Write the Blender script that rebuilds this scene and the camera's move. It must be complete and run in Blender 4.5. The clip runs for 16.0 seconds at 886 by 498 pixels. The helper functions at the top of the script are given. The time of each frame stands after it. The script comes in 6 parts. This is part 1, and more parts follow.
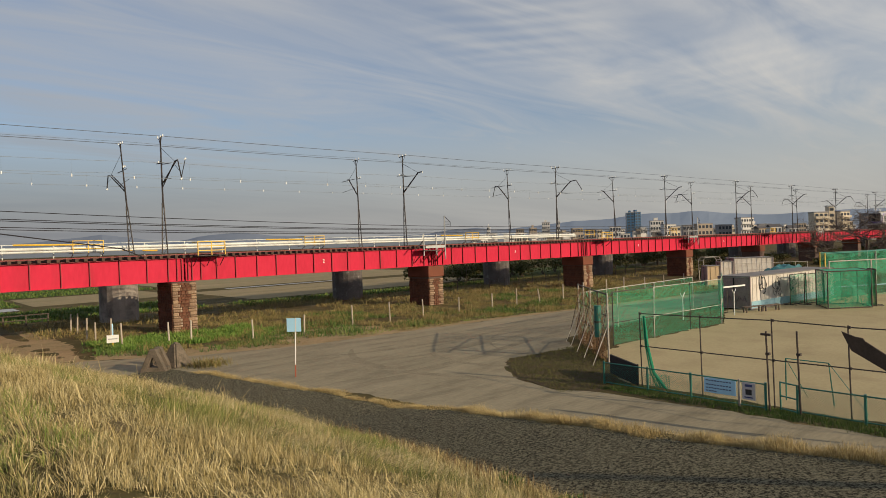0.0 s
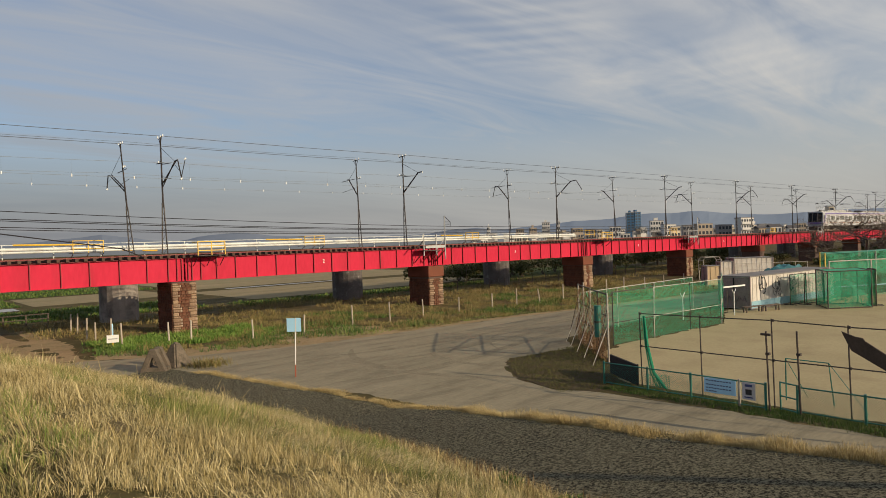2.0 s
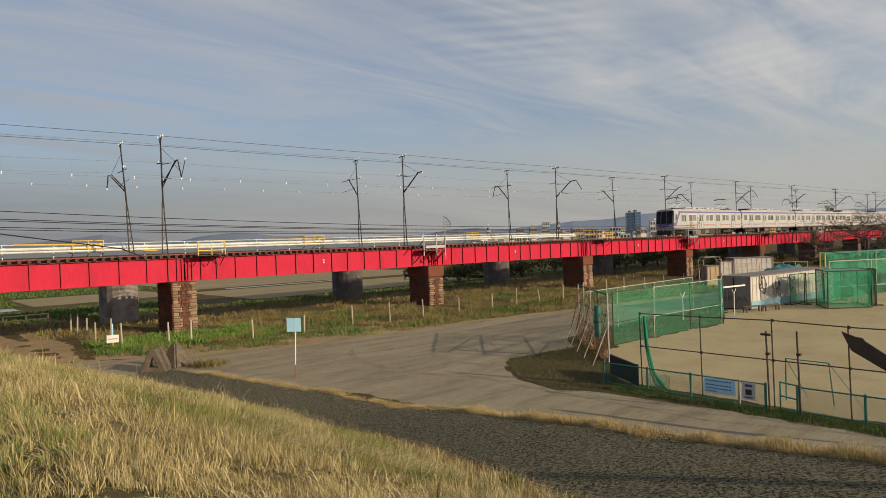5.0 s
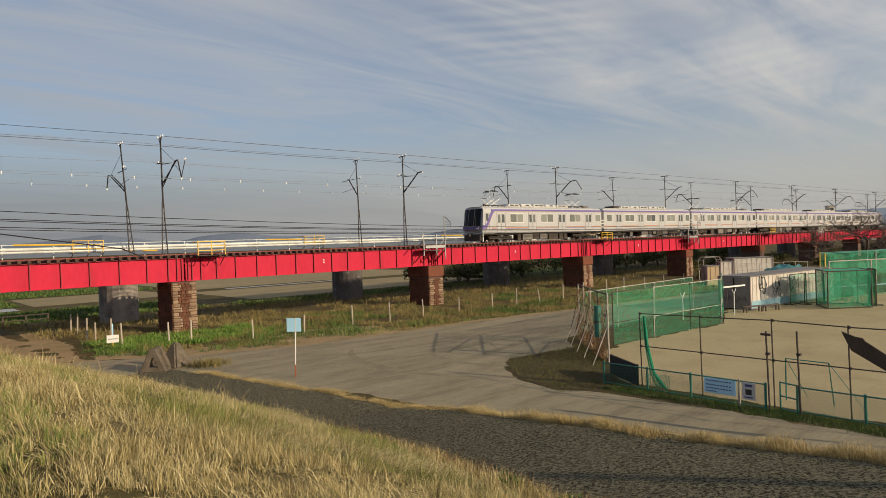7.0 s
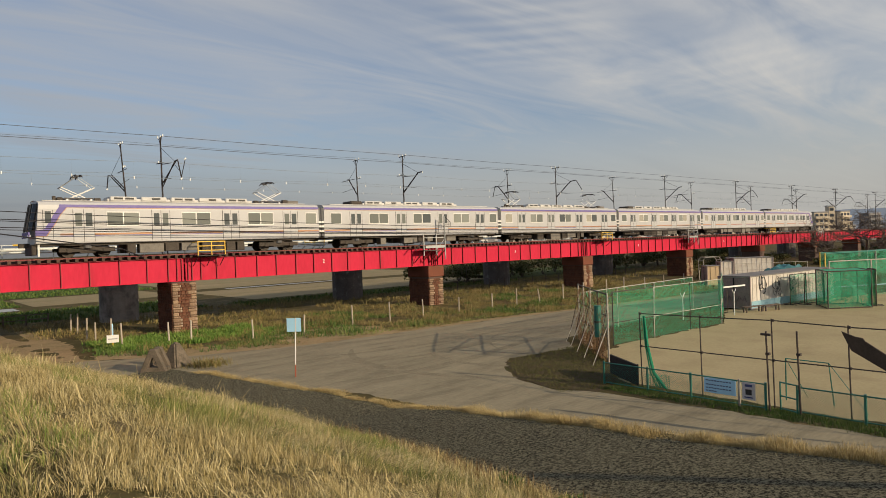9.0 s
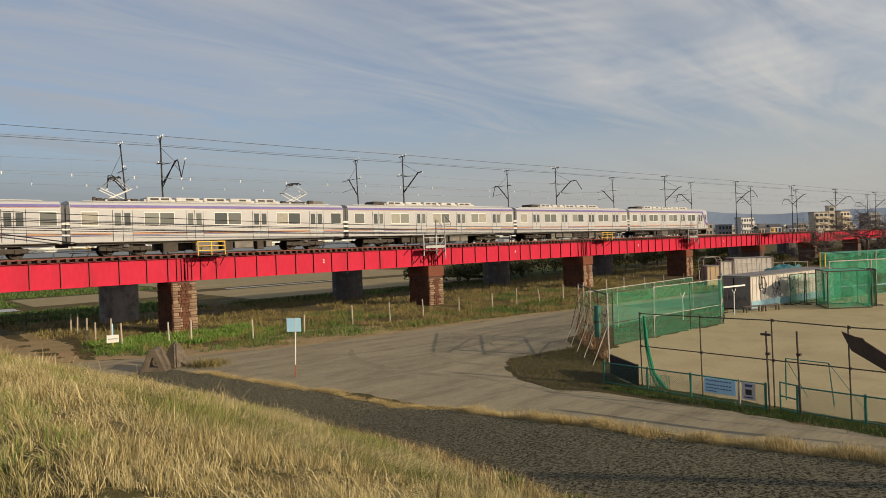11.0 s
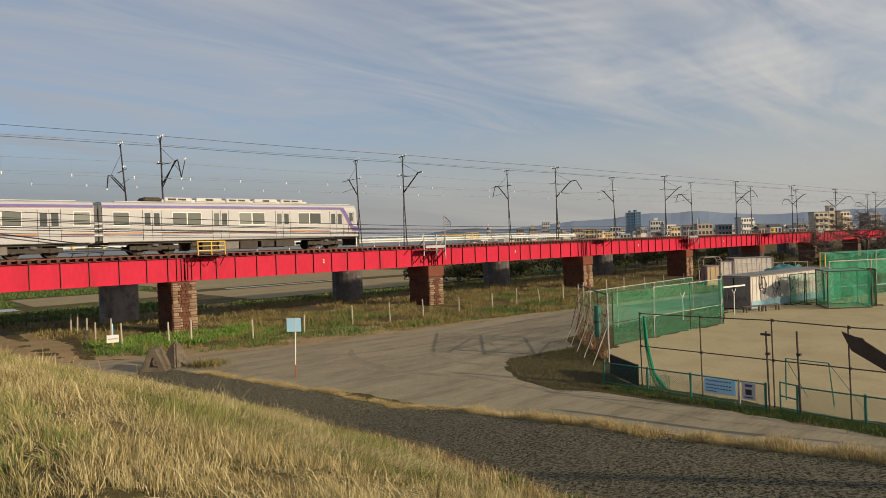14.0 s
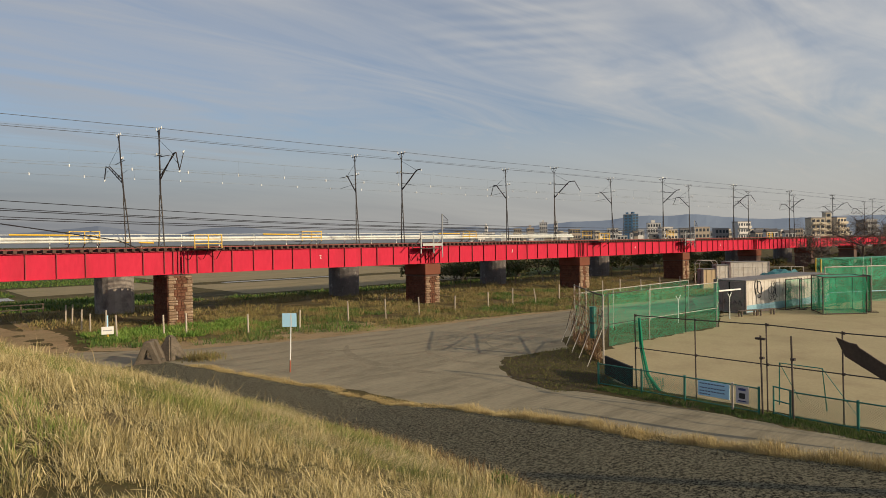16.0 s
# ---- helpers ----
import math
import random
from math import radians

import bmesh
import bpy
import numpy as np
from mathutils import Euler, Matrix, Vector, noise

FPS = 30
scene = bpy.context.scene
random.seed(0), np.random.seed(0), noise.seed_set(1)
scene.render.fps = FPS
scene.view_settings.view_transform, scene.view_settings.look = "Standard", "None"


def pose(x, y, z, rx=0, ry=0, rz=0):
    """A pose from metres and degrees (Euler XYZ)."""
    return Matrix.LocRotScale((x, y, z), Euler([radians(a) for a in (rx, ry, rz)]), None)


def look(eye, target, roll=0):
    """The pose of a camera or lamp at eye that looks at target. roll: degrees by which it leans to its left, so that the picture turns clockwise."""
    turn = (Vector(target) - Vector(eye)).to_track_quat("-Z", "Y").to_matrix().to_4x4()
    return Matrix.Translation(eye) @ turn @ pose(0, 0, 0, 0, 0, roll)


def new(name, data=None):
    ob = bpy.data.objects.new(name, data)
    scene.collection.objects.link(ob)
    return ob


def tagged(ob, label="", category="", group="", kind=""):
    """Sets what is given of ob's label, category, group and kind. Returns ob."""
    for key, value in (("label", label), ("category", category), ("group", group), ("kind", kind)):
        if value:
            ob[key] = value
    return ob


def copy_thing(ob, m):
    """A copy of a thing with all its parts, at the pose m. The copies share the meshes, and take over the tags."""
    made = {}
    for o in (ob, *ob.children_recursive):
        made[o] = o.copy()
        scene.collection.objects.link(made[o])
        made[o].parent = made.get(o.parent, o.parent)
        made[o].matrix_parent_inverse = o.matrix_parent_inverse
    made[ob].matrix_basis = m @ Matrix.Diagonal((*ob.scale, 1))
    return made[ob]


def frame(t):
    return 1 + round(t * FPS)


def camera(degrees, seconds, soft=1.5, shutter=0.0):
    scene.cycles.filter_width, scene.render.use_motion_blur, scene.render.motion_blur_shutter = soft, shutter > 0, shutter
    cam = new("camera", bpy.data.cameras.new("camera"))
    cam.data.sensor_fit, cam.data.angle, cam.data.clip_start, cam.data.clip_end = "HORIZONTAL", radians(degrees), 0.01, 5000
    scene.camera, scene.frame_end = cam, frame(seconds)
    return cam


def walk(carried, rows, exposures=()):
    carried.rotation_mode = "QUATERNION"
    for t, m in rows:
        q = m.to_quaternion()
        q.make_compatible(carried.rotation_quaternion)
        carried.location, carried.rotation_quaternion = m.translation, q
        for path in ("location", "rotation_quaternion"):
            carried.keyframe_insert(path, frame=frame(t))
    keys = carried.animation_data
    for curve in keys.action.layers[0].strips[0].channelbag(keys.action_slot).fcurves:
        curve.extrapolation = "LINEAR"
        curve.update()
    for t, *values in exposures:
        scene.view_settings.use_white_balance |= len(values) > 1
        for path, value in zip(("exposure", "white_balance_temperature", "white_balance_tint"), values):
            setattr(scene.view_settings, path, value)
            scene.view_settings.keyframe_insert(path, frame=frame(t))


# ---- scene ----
# The world: x runs along the railway bridge, y away from the levee road towards the bridge, z = 0 is the flood plain.
EYE = Vector((0.0, 0.0, 5.71))


def facing(yaw, pitch, roll):
    y, p = radians(yaw), radians(pitch)
    return look(EYE, EYE + Vector((math.cos(y) * math.cos(p), math.sin(y) * math.cos(p), math.sin(p))), roll)


cam = camera(67.65, 16.0, soft=0.75)
STEADY = facing(48.982, -0.526, -1.95)
walk(cam, [(0.0, STEADY), (15.1, STEADY), (15.3, facing(49.01, -0.54, -1.83)), (15.5, facing(49.011, -0.590, -1.597)),
           (16.0, facing(48.735, -0.697, -0.809))])

# ---- sky and sun ----
SUN_TO = Vector((0.33, -0.92, 0.325)).normalized()      # towards the sun: low, warm, behind the camera
sun = new("sun", bpy.data.lights.new("sun", "SUN"))
sun.data.energy, sun.data.angle, sun.data.color = 4.7, radians(0.53), (1.0, 0.81, 0.555)
sun.matrix_world = look(SUN_TO * 100, (0, 0, 0))
scene.view_settings.exposure = -0.07


def make_world():
    world = bpy.data.worlds.new("sky")
    scene.world = world
    world.use_nodes = True
    nt = world.node_tree
    nt.nodes.clear()
    n, l = nt.nodes.new, nt.links.new
    out, bg = n("ShaderNodeOutputWorld"), n("ShaderNodeBackground")
    sky = n("ShaderNodeTexSky")
    sky.sky_type, sky.sun_disc = "NISHITA", False
    sky.sun_elevation = math.asin(SUN_TO.z)
    sky.sun_rotation = math.atan2(SUN_TO.x, SUN_TO.y)
    sky.air_density, sky.dust_density, sky.ozone_density = 1.0, 0.8, 2.5
    co, sep = n("ShaderNodeTexCoord"), n("ShaderNodeSeparateXYZ")
    l(co.outputs["Generated"], sep.inputs[0])

    def math_node(op, a, b):
        m = n("ShaderNodeMath")
        m.operation = op
        for i, v in enumerate((a, b)):
            if hasattr(v, "links"):
                l(v, m.inputs[i])
            else:
                m.inputs[i].default_value = v
        return m.outputs[0]

    lift = math_node("ADD", math_node("MAXIMUM", sep.outputs[2], 0.0), 0.10)
    px, py = math_node("DIVIDE", sep.outputs[0], lift), math_node("DIVIDE", sep.outputs[1], lift)
    comb = n("ShaderNodeCombineXYZ")
    l(px, comb.inputs[0]), l(py, comb.inputs[1])

    def layer(scale, rot, stretch, detail, lo, hi, distort=0.6):
        mp, tx, rp = n("ShaderNodeMapping"), n("ShaderNodeTexNoise"), n("ShaderNodeValToRGB")
        mp.inputs["Rotation"].default_value = (0, 0, radians(rot))
        mp.inputs["Scale"].default_value = (stretch, 1, 1)
        tx.inputs["Scale"].default_value, tx.inputs["Detail"].default_value = scale, detail
        tx.inputs["Roughness"].default_value, tx.inputs["Distortion"].default_value = 0.55, distort
        l(comb.outputs[0], mp.inputs[0]), l(mp.outputs[0], tx.inputs["Vector"]), l(tx.outputs[0], rp.inputs[0])
        rp.color_ramp.elements[0].position, rp.color_ramp.elements[1].position = lo, hi
        return rp.outputs[0]

    broad = layer(0.75, 62, 0.40, 6, 0.30, 0.68)
    wisps = layer(2.2, 48, 0.28, 9, 0.38, 0.70, 1.6)
    # ripples of high cloud in two patches
    dist = n("ShaderNodeVectorMath")
    dist.operation = "DISTANCE"
    l(comb.outputs[0], dist.inputs[0])
    dist.inputs[1].default_value = (1.78, 1.62, 0)
    spot = n("ShaderNodeMapRange")
    spot.interpolation_type = "SMOOTHSTEP"
    spot.inputs[1].default_value, spot.inputs[2].default_value = 0.55, 0.05
    l(dist.outputs["Value"], spot.inputs[0])
    dist2 = n("ShaderNodeVectorMath")
    dist2.operation = "DISTANCE"
    l(comb.outputs[0], dist2.inputs[0])
    dist2.inputs[1].default_value = (2.75, 1.32, 0)
    spot2 = n("ShaderNodeMapRange")
    spot2.interpolation_type = "SMOOTHSTEP"
    spot2.inputs[1].default_value, spot2.inputs[2].default_value = 0.9, 0.1
    l(dist2.outputs["Value"], spot2.inputs[0])

    def ripples(rot, scale, where):
        mp, wv = n("ShaderNodeMapping"), n("ShaderNodeTexWave")
        mp.inputs["Rotation"].default_value = (0, 0, radians(rot))
        l(comb.outputs[0], mp.inputs[0]), l(mp.outputs[0], wv.inputs["Vector"])
        wv.inputs["Scale"].default_value, wv.inputs["Distortion"].default_value = scale, 2.6
        wv.inputs["Detail"].default_value, wv.inputs["Detail Scale"].default_value = 3.0, 0.9
        return math_node("MULTIPLY", wv.outputs[1], where)

    ripple = math_node("ADD", math_node("MULTIPLY", ripples(-41, 3.2, spot.outputs[0]), 0.17), math_node("MULTIPLY", ripples(-8, 2.4, spot2.outputs[0]), 0.07))
    amount = math_node("MINIMUM", math_node("ADD", math_node("ADD", math_node("MULTIPLY", broad, 0.55), math_node("MULTIPLY", wisps, 0.46)), ripple), 1.0)
    amount = math_node("ADD", math_node("MULTIPLY", amount, 0.82), 0.12)
    # blue-grey veil of cloud, whiter towards the sun's side of the sky
    east = math_node("ADD", math_node("MULTIPLY", sep.outputs[0], 0.62), math_node("MULTIPLY", sep.outputs[1], -0.48))
    side = n("ShaderNodeMapRange")
    side.inputs[1].default_value, side.inputs[2].default_value = -0.45, 0.45
    l(east, side.inputs[0])
    veil = n("ShaderNodeMix")
    veil.data_type = "RGBA"
    veil.inputs[6].default_value, veil.inputs[7].default_value = (0.40, 0.42, 0.455, 1), (0.68, 0.655, 0.61, 1)
    l(side.outputs[0], veil.inputs[0])
    low = n("ShaderNodeMapRange")      # grey haze low over the land
    low.interpolation_type = "SMOOTHSTEP"
    low.inputs[1].default_value, low.inputs[2].default_value = 0.02, 0.27
    low.inputs[3].default_value, low.inputs[4].default_value = 0.96, 0.0
    l(sep.outputs[2], low.inputs[0])
    haze = n("ShaderNodeMix")
    haze.data_type = "RGBA"
    haze.inputs[6].default_value, haze.inputs[7].default_value = (0.215, 0.222, 0.245, 1), (0.50, 0.485, 0.45, 1)
    band = layer(1.1, 70, 0.22, 6, 0.34, 0.66, 0.9)
    l(math_node("ADD", math_node("MULTIPLY", side.outputs[0], 0.8), math_node("MULTIPLY", band, 0.22)), haze.inputs[0])
    veil2 = n("ShaderNodeMix")
    veil2.data_type = "RGBA"
    l(low.outputs[0], veil2.inputs[0]), l(veil.outputs[2], veil2.inputs[6]), l(haze.outputs[2], veil2.inputs[7])
    amount = math_node("MINIMUM", math_node("ADD", amount, math_node("MULTIPLY", math_node("MAXIMUM", math_node("SUBTRACT", side.outputs[0], 0.55), 0.0), 0.25)), 1.0)
    amount = math_node("MAXIMUM", amount, low.outputs[0])
    dim = n("ShaderNodeMix")
    dim.data_type, dim.blend_type = "RGBA", "MULTIPLY"
    dim.inputs[0].default_value = 1.0
    dim.inputs[7].default_value = (0.105, 0.105, 0.11, 1)
    l(sky.outputs[0], dim.inputs[6])
    mix = n("ShaderNodeMix")
    mix.data_type = "RGBA"
    l(amount, mix.inputs[0]), l(dim.outputs[2], mix.inputs[6]), l(veil2.outputs[2], mix.inputs[7])
    l(mix.outputs[2], bg.inputs[0])
    bg.inputs[1].default_value = 1.0
    l(bg.outputs[0], out.inputs[0])


make_world()


# ---- materials ----
def surface(name, a, b=None, rough=0.7, metal=0.0, scale=4.0, fine=40.0, bump=0.2, dist=0.01, stain=None, stain_amount=0.5,
            stain_at=(0.5, 0.7), stretch=(1, 1, 1), per=None, spec=0.5, rough_var=0.15, sharp=0.25, coords="Object", alpha=1.0, stain_scale=None):
    """A paint, stone or metal: two tones mixed by broad and fine noise, stains, relief. per: 'object' or 'island' varies the tone piece by piece."""
    m = bpy.data.materials.new(name)
    m.use_nodes = True
    nt = m.node_tree
    n, l = nt.nodes.new, nt.links.new
    bsdf = nt.nodes["Principled BSDF"]
    b = b or tuple(min(1, c * 0.75) for c in a)
    co, mp = n("ShaderNodeTexCoord"), n("ShaderNodeMapping")
    mp.inputs["Scale"].default_value = stretch
    l(co.outputs[coords], mp.inputs[0])

    def noise_node(s, detail=4.0):
        t = n("ShaderNodeTexNoise")
        t.inputs["Scale"].default_value, t.inputs["Detail"].default_value = s, detail
        t.inputs["Roughness"].default_value = 0.6
        l(mp.outputs[0], t.inputs["Vector"])
        return t.outputs[0]

    def blend(f, x, y):
        mx = n("ShaderNodeMix")
        mx.data_type = "RGBA"
        for sock, v in ((mx.inputs[0], f), (mx.inputs[6], x), (mx.inputs[7], y)):
            if hasattr(v, "links"):
                l(v, sock)
            else:
                sock.default_value = (*v, 1) if isinstance(v, tuple) else v
        return mx.outputs[2]

    def ramp(f, lo, hi):
        r = n("ShaderNodeMapRange")
        r.inputs[1].default_value, r.inputs[2].default_value = lo, hi
        l(f, r.inputs[0])
        return r.outputs[0]

    broad, small = noise_node(scale), noise_node(fine, 6.0)
    add = n("ShaderNodeMath")
    add.operation = "ADD"
    l(broad, add.inputs[0]), l(small, add.inputs[1])
    f = ramp(add.outputs[0], 1.0 - sharp, 1.0 + sharp)
    if per:
        rnd = n("ShaderNodeObjectInfo").outputs["Random"] if per == "object" else n("ShaderNodeNewGeometry").outputs["Random Per Island"]
        av = n("ShaderNodeMath")
        av.operation = "MULTIPLY_ADD"
        av.inputs[1].default_value = 0.35
        l(f, av.inputs[0])
        sc = n("ShaderNodeMath")
        sc.operation = "MULTIPLY"
        sc.inputs[1].default_value = 0.65
        l(rnd, sc.inputs[0])
        l(sc.outputs[0], av.inputs[2])
        f = av.outputs[0]
    colour = blend(f, a, b)
    if stain:
        sf = ramp(noise_node(stain_scale or scale * 1.7 + 0.13, 8.0), *stain_at)
        am = n("ShaderNodeMath")
        am.operation = "MULTIPLY"
        am.inputs[1].default_value = stain_amount
        l(sf, am.inputs[0])
        colour = blend(am.outputs[0], colour, stain)
    l(colour, bsdf.inputs["Base Color"])
    rv = n("ShaderNodeMapRange")
    rv.inputs[3].default_value, rv.inputs[4].default_value = max(0.03, rough - rough_var), min(1, rough + rough_var)
    l(small, rv.inputs[0])
    l(rv.outputs[0], bsdf.inputs["Roughness"])
    bsdf.inputs["Metallic"].default_value = metal
    bsdf.inputs["Specular IOR Level"].default_value = spec
    bsdf.inputs["Alpha"].default_value = alpha
    if bump:
        bp = n("ShaderNodeBump")
        bp.inputs["Strength"].default_value, bp.inputs["Distance"].default_value = bump, dist
        l(small, bp.inputs["Height"])
        l(bp.outputs[0], bsdf.inputs["Normal"])
    return m


def leafy(name, tones, rough=0.75, clump=0.6):
    """Grass or leaves: a ramp of tones picked blade by blade, drifting in patches over the ground."""
    m = bpy.data.materials.new(name)
    m.use_nodes = True
    nt = m.node_tree
    n, l = nt.nodes.new, nt.links.new
    bsdf = nt.nodes["Principled BSDF"]
    geo, co, tx = n("ShaderNodeNewGeometry"), n("ShaderNodeTexCoord"), n("ShaderNodeTexNoise")
    tx.inputs["Scale"].default_value, tx.inputs["Detail"].default_value = clump, 3.0
    l(co.outputs["Object"], tx.inputs["Vector"])
    mr, ad, rp = n("ShaderNodeMapRange"), n("ShaderNodeMath"), n("ShaderNodeValToRGB")
    mr.inputs[1].default_value, mr.inputs[2].default_value = 0.32, 0.68
    l(tx.outputs[0], mr.inputs[0])
    ad.operation = "MULTIPLY_ADD"
    ad.inputs[1].default_value = 0.36
    sc = n("ShaderNodeMath")
    sc.operation = "MULTIPLY"
    sc.inputs[1].default_value = 0.66
    l(geo.outputs["Random Per Island"], sc.inputs[0])
    l(mr.outputs[0], ad.inputs[0]), l(sc.outputs[0], ad.inputs[2])
    l(ad.outputs[0], rp.inputs[0])
    els = rp.color_ramp.elements
    while len(els) < len(tones):
        els.new(0.5)
    for i, c in enumerate(tones):
        els[i].position, els[i].color = i / (len(tones) - 1), (*c, 1)
    l(rp.outputs[0], bsdf.inputs["Base Color"])
    bsdf.inputs["Roughness"].default_value = rough
    bsdf.inputs["Specular IOR Level"].default_value = 0.25
    return m


def glass(name, tint=(0.05, 0.07, 0.08), rough=0.08, spec=0.45):
    m = bpy.data.materials.new(name)
    m.use_nodes = True
    b = m.node_tree.nodes["Principled BSDF"]
    b.inputs["Base Color"].default_value = (*tint, 1)
    b.inputs["Roughness"].default_value = rough
    b.inputs["Specular IOR Level"].default_value = spec
    return m


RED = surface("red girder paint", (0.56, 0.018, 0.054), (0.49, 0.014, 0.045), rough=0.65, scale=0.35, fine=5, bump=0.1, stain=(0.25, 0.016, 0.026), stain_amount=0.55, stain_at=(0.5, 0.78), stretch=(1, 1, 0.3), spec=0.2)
# Darker red for top flanges, stiffeners, cross frames, edge angles and platform struts.
RED_DARK = surface("darker red steel", (0.26, 0.012, 0.022), (0.17, 0.012, 0.018), rough=0.6, scale=0.8, fine=20, bump=0.1, stain=(0.07, 0.03, 0.025), stain_amount=0.6)
BRICK = surface("old brick", (0.175, 0.070, 0.042), (0.075, 0.034, 0.024), rough=0.9, scale=1.6, fine=18, bump=0.8, dist=0.03, stain=(0.28, 0.19, 0.12), stain_amount=0.4, per="object", spec=0.1)
MORTAR = surface("pier mortar", (0.13, 0.08, 0.06), (0.08, 0.05, 0.04), rough=0.95, scale=1.5, fine=25, bump=0.5, dist=0.02)
QUOIN = surface("pale quoin stone", (0.36, 0.245, 0.15), (0.14, 0.08, 0.052), rough=0.9, scale=3.5, fine=14, bump=0.9, dist=0.04, stain=(0.52, 0.45, 0.36), stain_amount=0.6, stain_at=(0.55, 0.7), per="object")
CAPSTONE = surface("brown painted pier cap", (0.20, 0.075, 0.048), (0.14, 0.055, 0.036), rough=0.85, scale=1.0, fine=20, bump=0.3, spec=0.1)
CONCRETE = surface("weathered concrete", (0.34, 0.30, 0.26), (0.20, 0.17, 0.15), rough=0.9, scale=0.7, fine=16, bump=0.4, stain=(0.06, 0.05, 0.045), stain_amount=0.7)
DARK_STONE = surface("dark stained masonry", (0.15, 0.13, 0.12), (0.08, 0.07, 0.065), rough=0.9, scale=1.4, fine=9, bump=0.8, dist=0.04, stain=(0.42, 0.40, 0.38), stain_amount=0.6, stain_at=(0.58, 0.7))
TIMBER = surface("creosoted sleeper", (0.105, 0.058, 0.042), (0.05, 0.03, 0.022), rough=0.9, scale=3, fine=30, bump=0.4, per="object")
RAIL = surface("rusty rail", (0.17, 0.075, 0.045), (0.10, 0.05, 0.035), rough=0.6, metal=0.4, scale=3, fine=40, bump=0.1)
STEEL_DARK = surface("dark painted steel", (0.055, 0.05, 0.05), (0.03, 0.028, 0.028), rough=0.6, metal=0.3, scale=2, fine=20, bump=0.1, stain=(0.13, 0.07, 0.045), stain_amount=0.5)
STEEL_GREY = surface("galvanised steel", (0.42, 0.43, 0.43), (0.30, 0.31, 0.31), rough=0.5, metal=0.5, scale=2, fine=25, bump=0.05)
PALE_PIPE = surface("pale pipe paint", (0.70, 0.72, 0.68), (0.55, 0.58, 0.55), rough=0.5, scale=0.6, fine=12, bump=0.05, stain=(0.35, 0.32, 0.27), stain_amount=0.5)
YELLOW = surface("yellow rail paint", (0.72, 0.45, 0.035), (0.58, 0.35, 0.03), rough=0.5, scale=2, fine=20, bump=0.05)
WHITE = surface("white paint", (0.78, 0.77, 0.74), (0.68, 0.67, 0.63), rough=0.5, scale=2, fine=20, bump=0.05)
CERAMIC = surface("white porcelain", (0.82, 0.82, 0.80), (0.74, 0.74, 0.72), rough=0.2, scale=3, fine=20, bump=0)
CABLE = surface("black cable", (0.025, 0.025, 0.027), rough=0.6, bump=0)
TROLLEY = surface("weathered copper wire", (0.29, 0.33, 0.38), (0.23, 0.265, 0.305), rough=0.6, bump=0, spec=0.2)
CAR_BODY = surface("ivory car paint", (0.475, 0.475, 0.485), (0.445, 0.445, 0.452), rough=0.4, scale=0.4, fine=8, bump=0.0, stain=(0.34, 0.32, 0.29), stain_amount=0.35, spec=0.3)
CAR_ROOF = surface("grey car roof", (0.62, 0.61, 0.58), (0.50, 0.49, 0.47), rough=0.7, scale=0.8, fine=12, bump=0.05)
PURPLE = surface("purple stripe", (0.16, 0.13, 0.35), (0.145, 0.118, 0.32), rough=0.5, scale=0.5, fine=3, bump=0, spec=0.2)
ORANGE = surface("orange stripe", (0.50, 0.28, 0.17), (0.45, 0.25, 0.15), rough=0.5, scale=1, fine=10, bump=0, spec=0.2)
GASKET = surface("dark door seam", (0.06, 0.055, 0.05), rough=0.7, bump=0)
UNDER = surface("grimy underframe", (0.075, 0.060, 0.047), (0.032, 0.026, 0.021), rough=0.8, scale=2, fine=15, bump=0.2)
GREY_BOX = surface("grey equipment box", (0.21, 0.19, 0.165), (0.12, 0.11, 0.095), rough=0.7, scale=2, fine=15, bump=0.1)
GANGWAY = surface("grey gangway rubber", (0.13, 0.13, 0.135), rough=0.8, bump=0.2)
WINDOW = glass("tinted window", (0.155, 0.165, 0.15))
WINDOW_CLEAR = glass("paler tinted window", (0.24, 0.25, 0.225))
WINDOW_DEEP = glass("deep tinted window", (0.085, 0.095, 0.095))
WINDSCREEN = glass("dark windscreen", (0.010, 0.012, 0.016), 0.12, 0.12)
BLIND = surface("drawn pale blind behind glass", (0.40, 0.38, 0.32), rough=0.15, bump=0)
ASPHALT_OLD = surface("worn flat road asphalt", (0.325, 0.281, 0.193), (0.23, 0.20, 0.138), rough=0.92, scale=0.45, fine=7, bump=0.4, dist=0.012, stain=(0.14, 0.122, 0.088), stain_amount=0.5, stain_at=(0.50, 0.70), stretch=(0.3, 1.3, 1), spec=0.05)
ASPHALT = surface("coarse ramp asphalt", (0.215, 0.195, 0.130), (0.013, 0.0122, 0.0085), rough=0.9, scale=14, fine=31, bump=1.0, dist=0.025, stain=(0.15, 0.136, 0.09), stain_amount=0.3, stain_at=(0.42, 0.75), stain_scale=0.55, sharp=0.125, spec=0.05)
TYRE_MARK = surface("dark tyre mark", (0.195, 0.168, 0.117), (0.28, 0.242, 0.167), rough=0.92, scale=1.2, fine=9, bump=0.2, sharp=0.22, spec=0.05)
SOIL = surface("grassy soil", (0.105, 0.078, 0.036), (0.07, 0.066, 0.026), rough=0.95, scale=0.25, fine=5, bump=0.7, dist=0.08, stain=(0.25, 0.18, 0.10), stain_amount=0.6, spec=0.08)
DIRT = surface("trodden dirt", (0.38, 0.28, 0.155), (0.26, 0.19, 0.105), rough=0.95, scale=0.5, fine=7, bump=0.5, dist=0.04, stain=(0.15, 0.13, 0.05), stain_amount=0.6, spec=0.08)
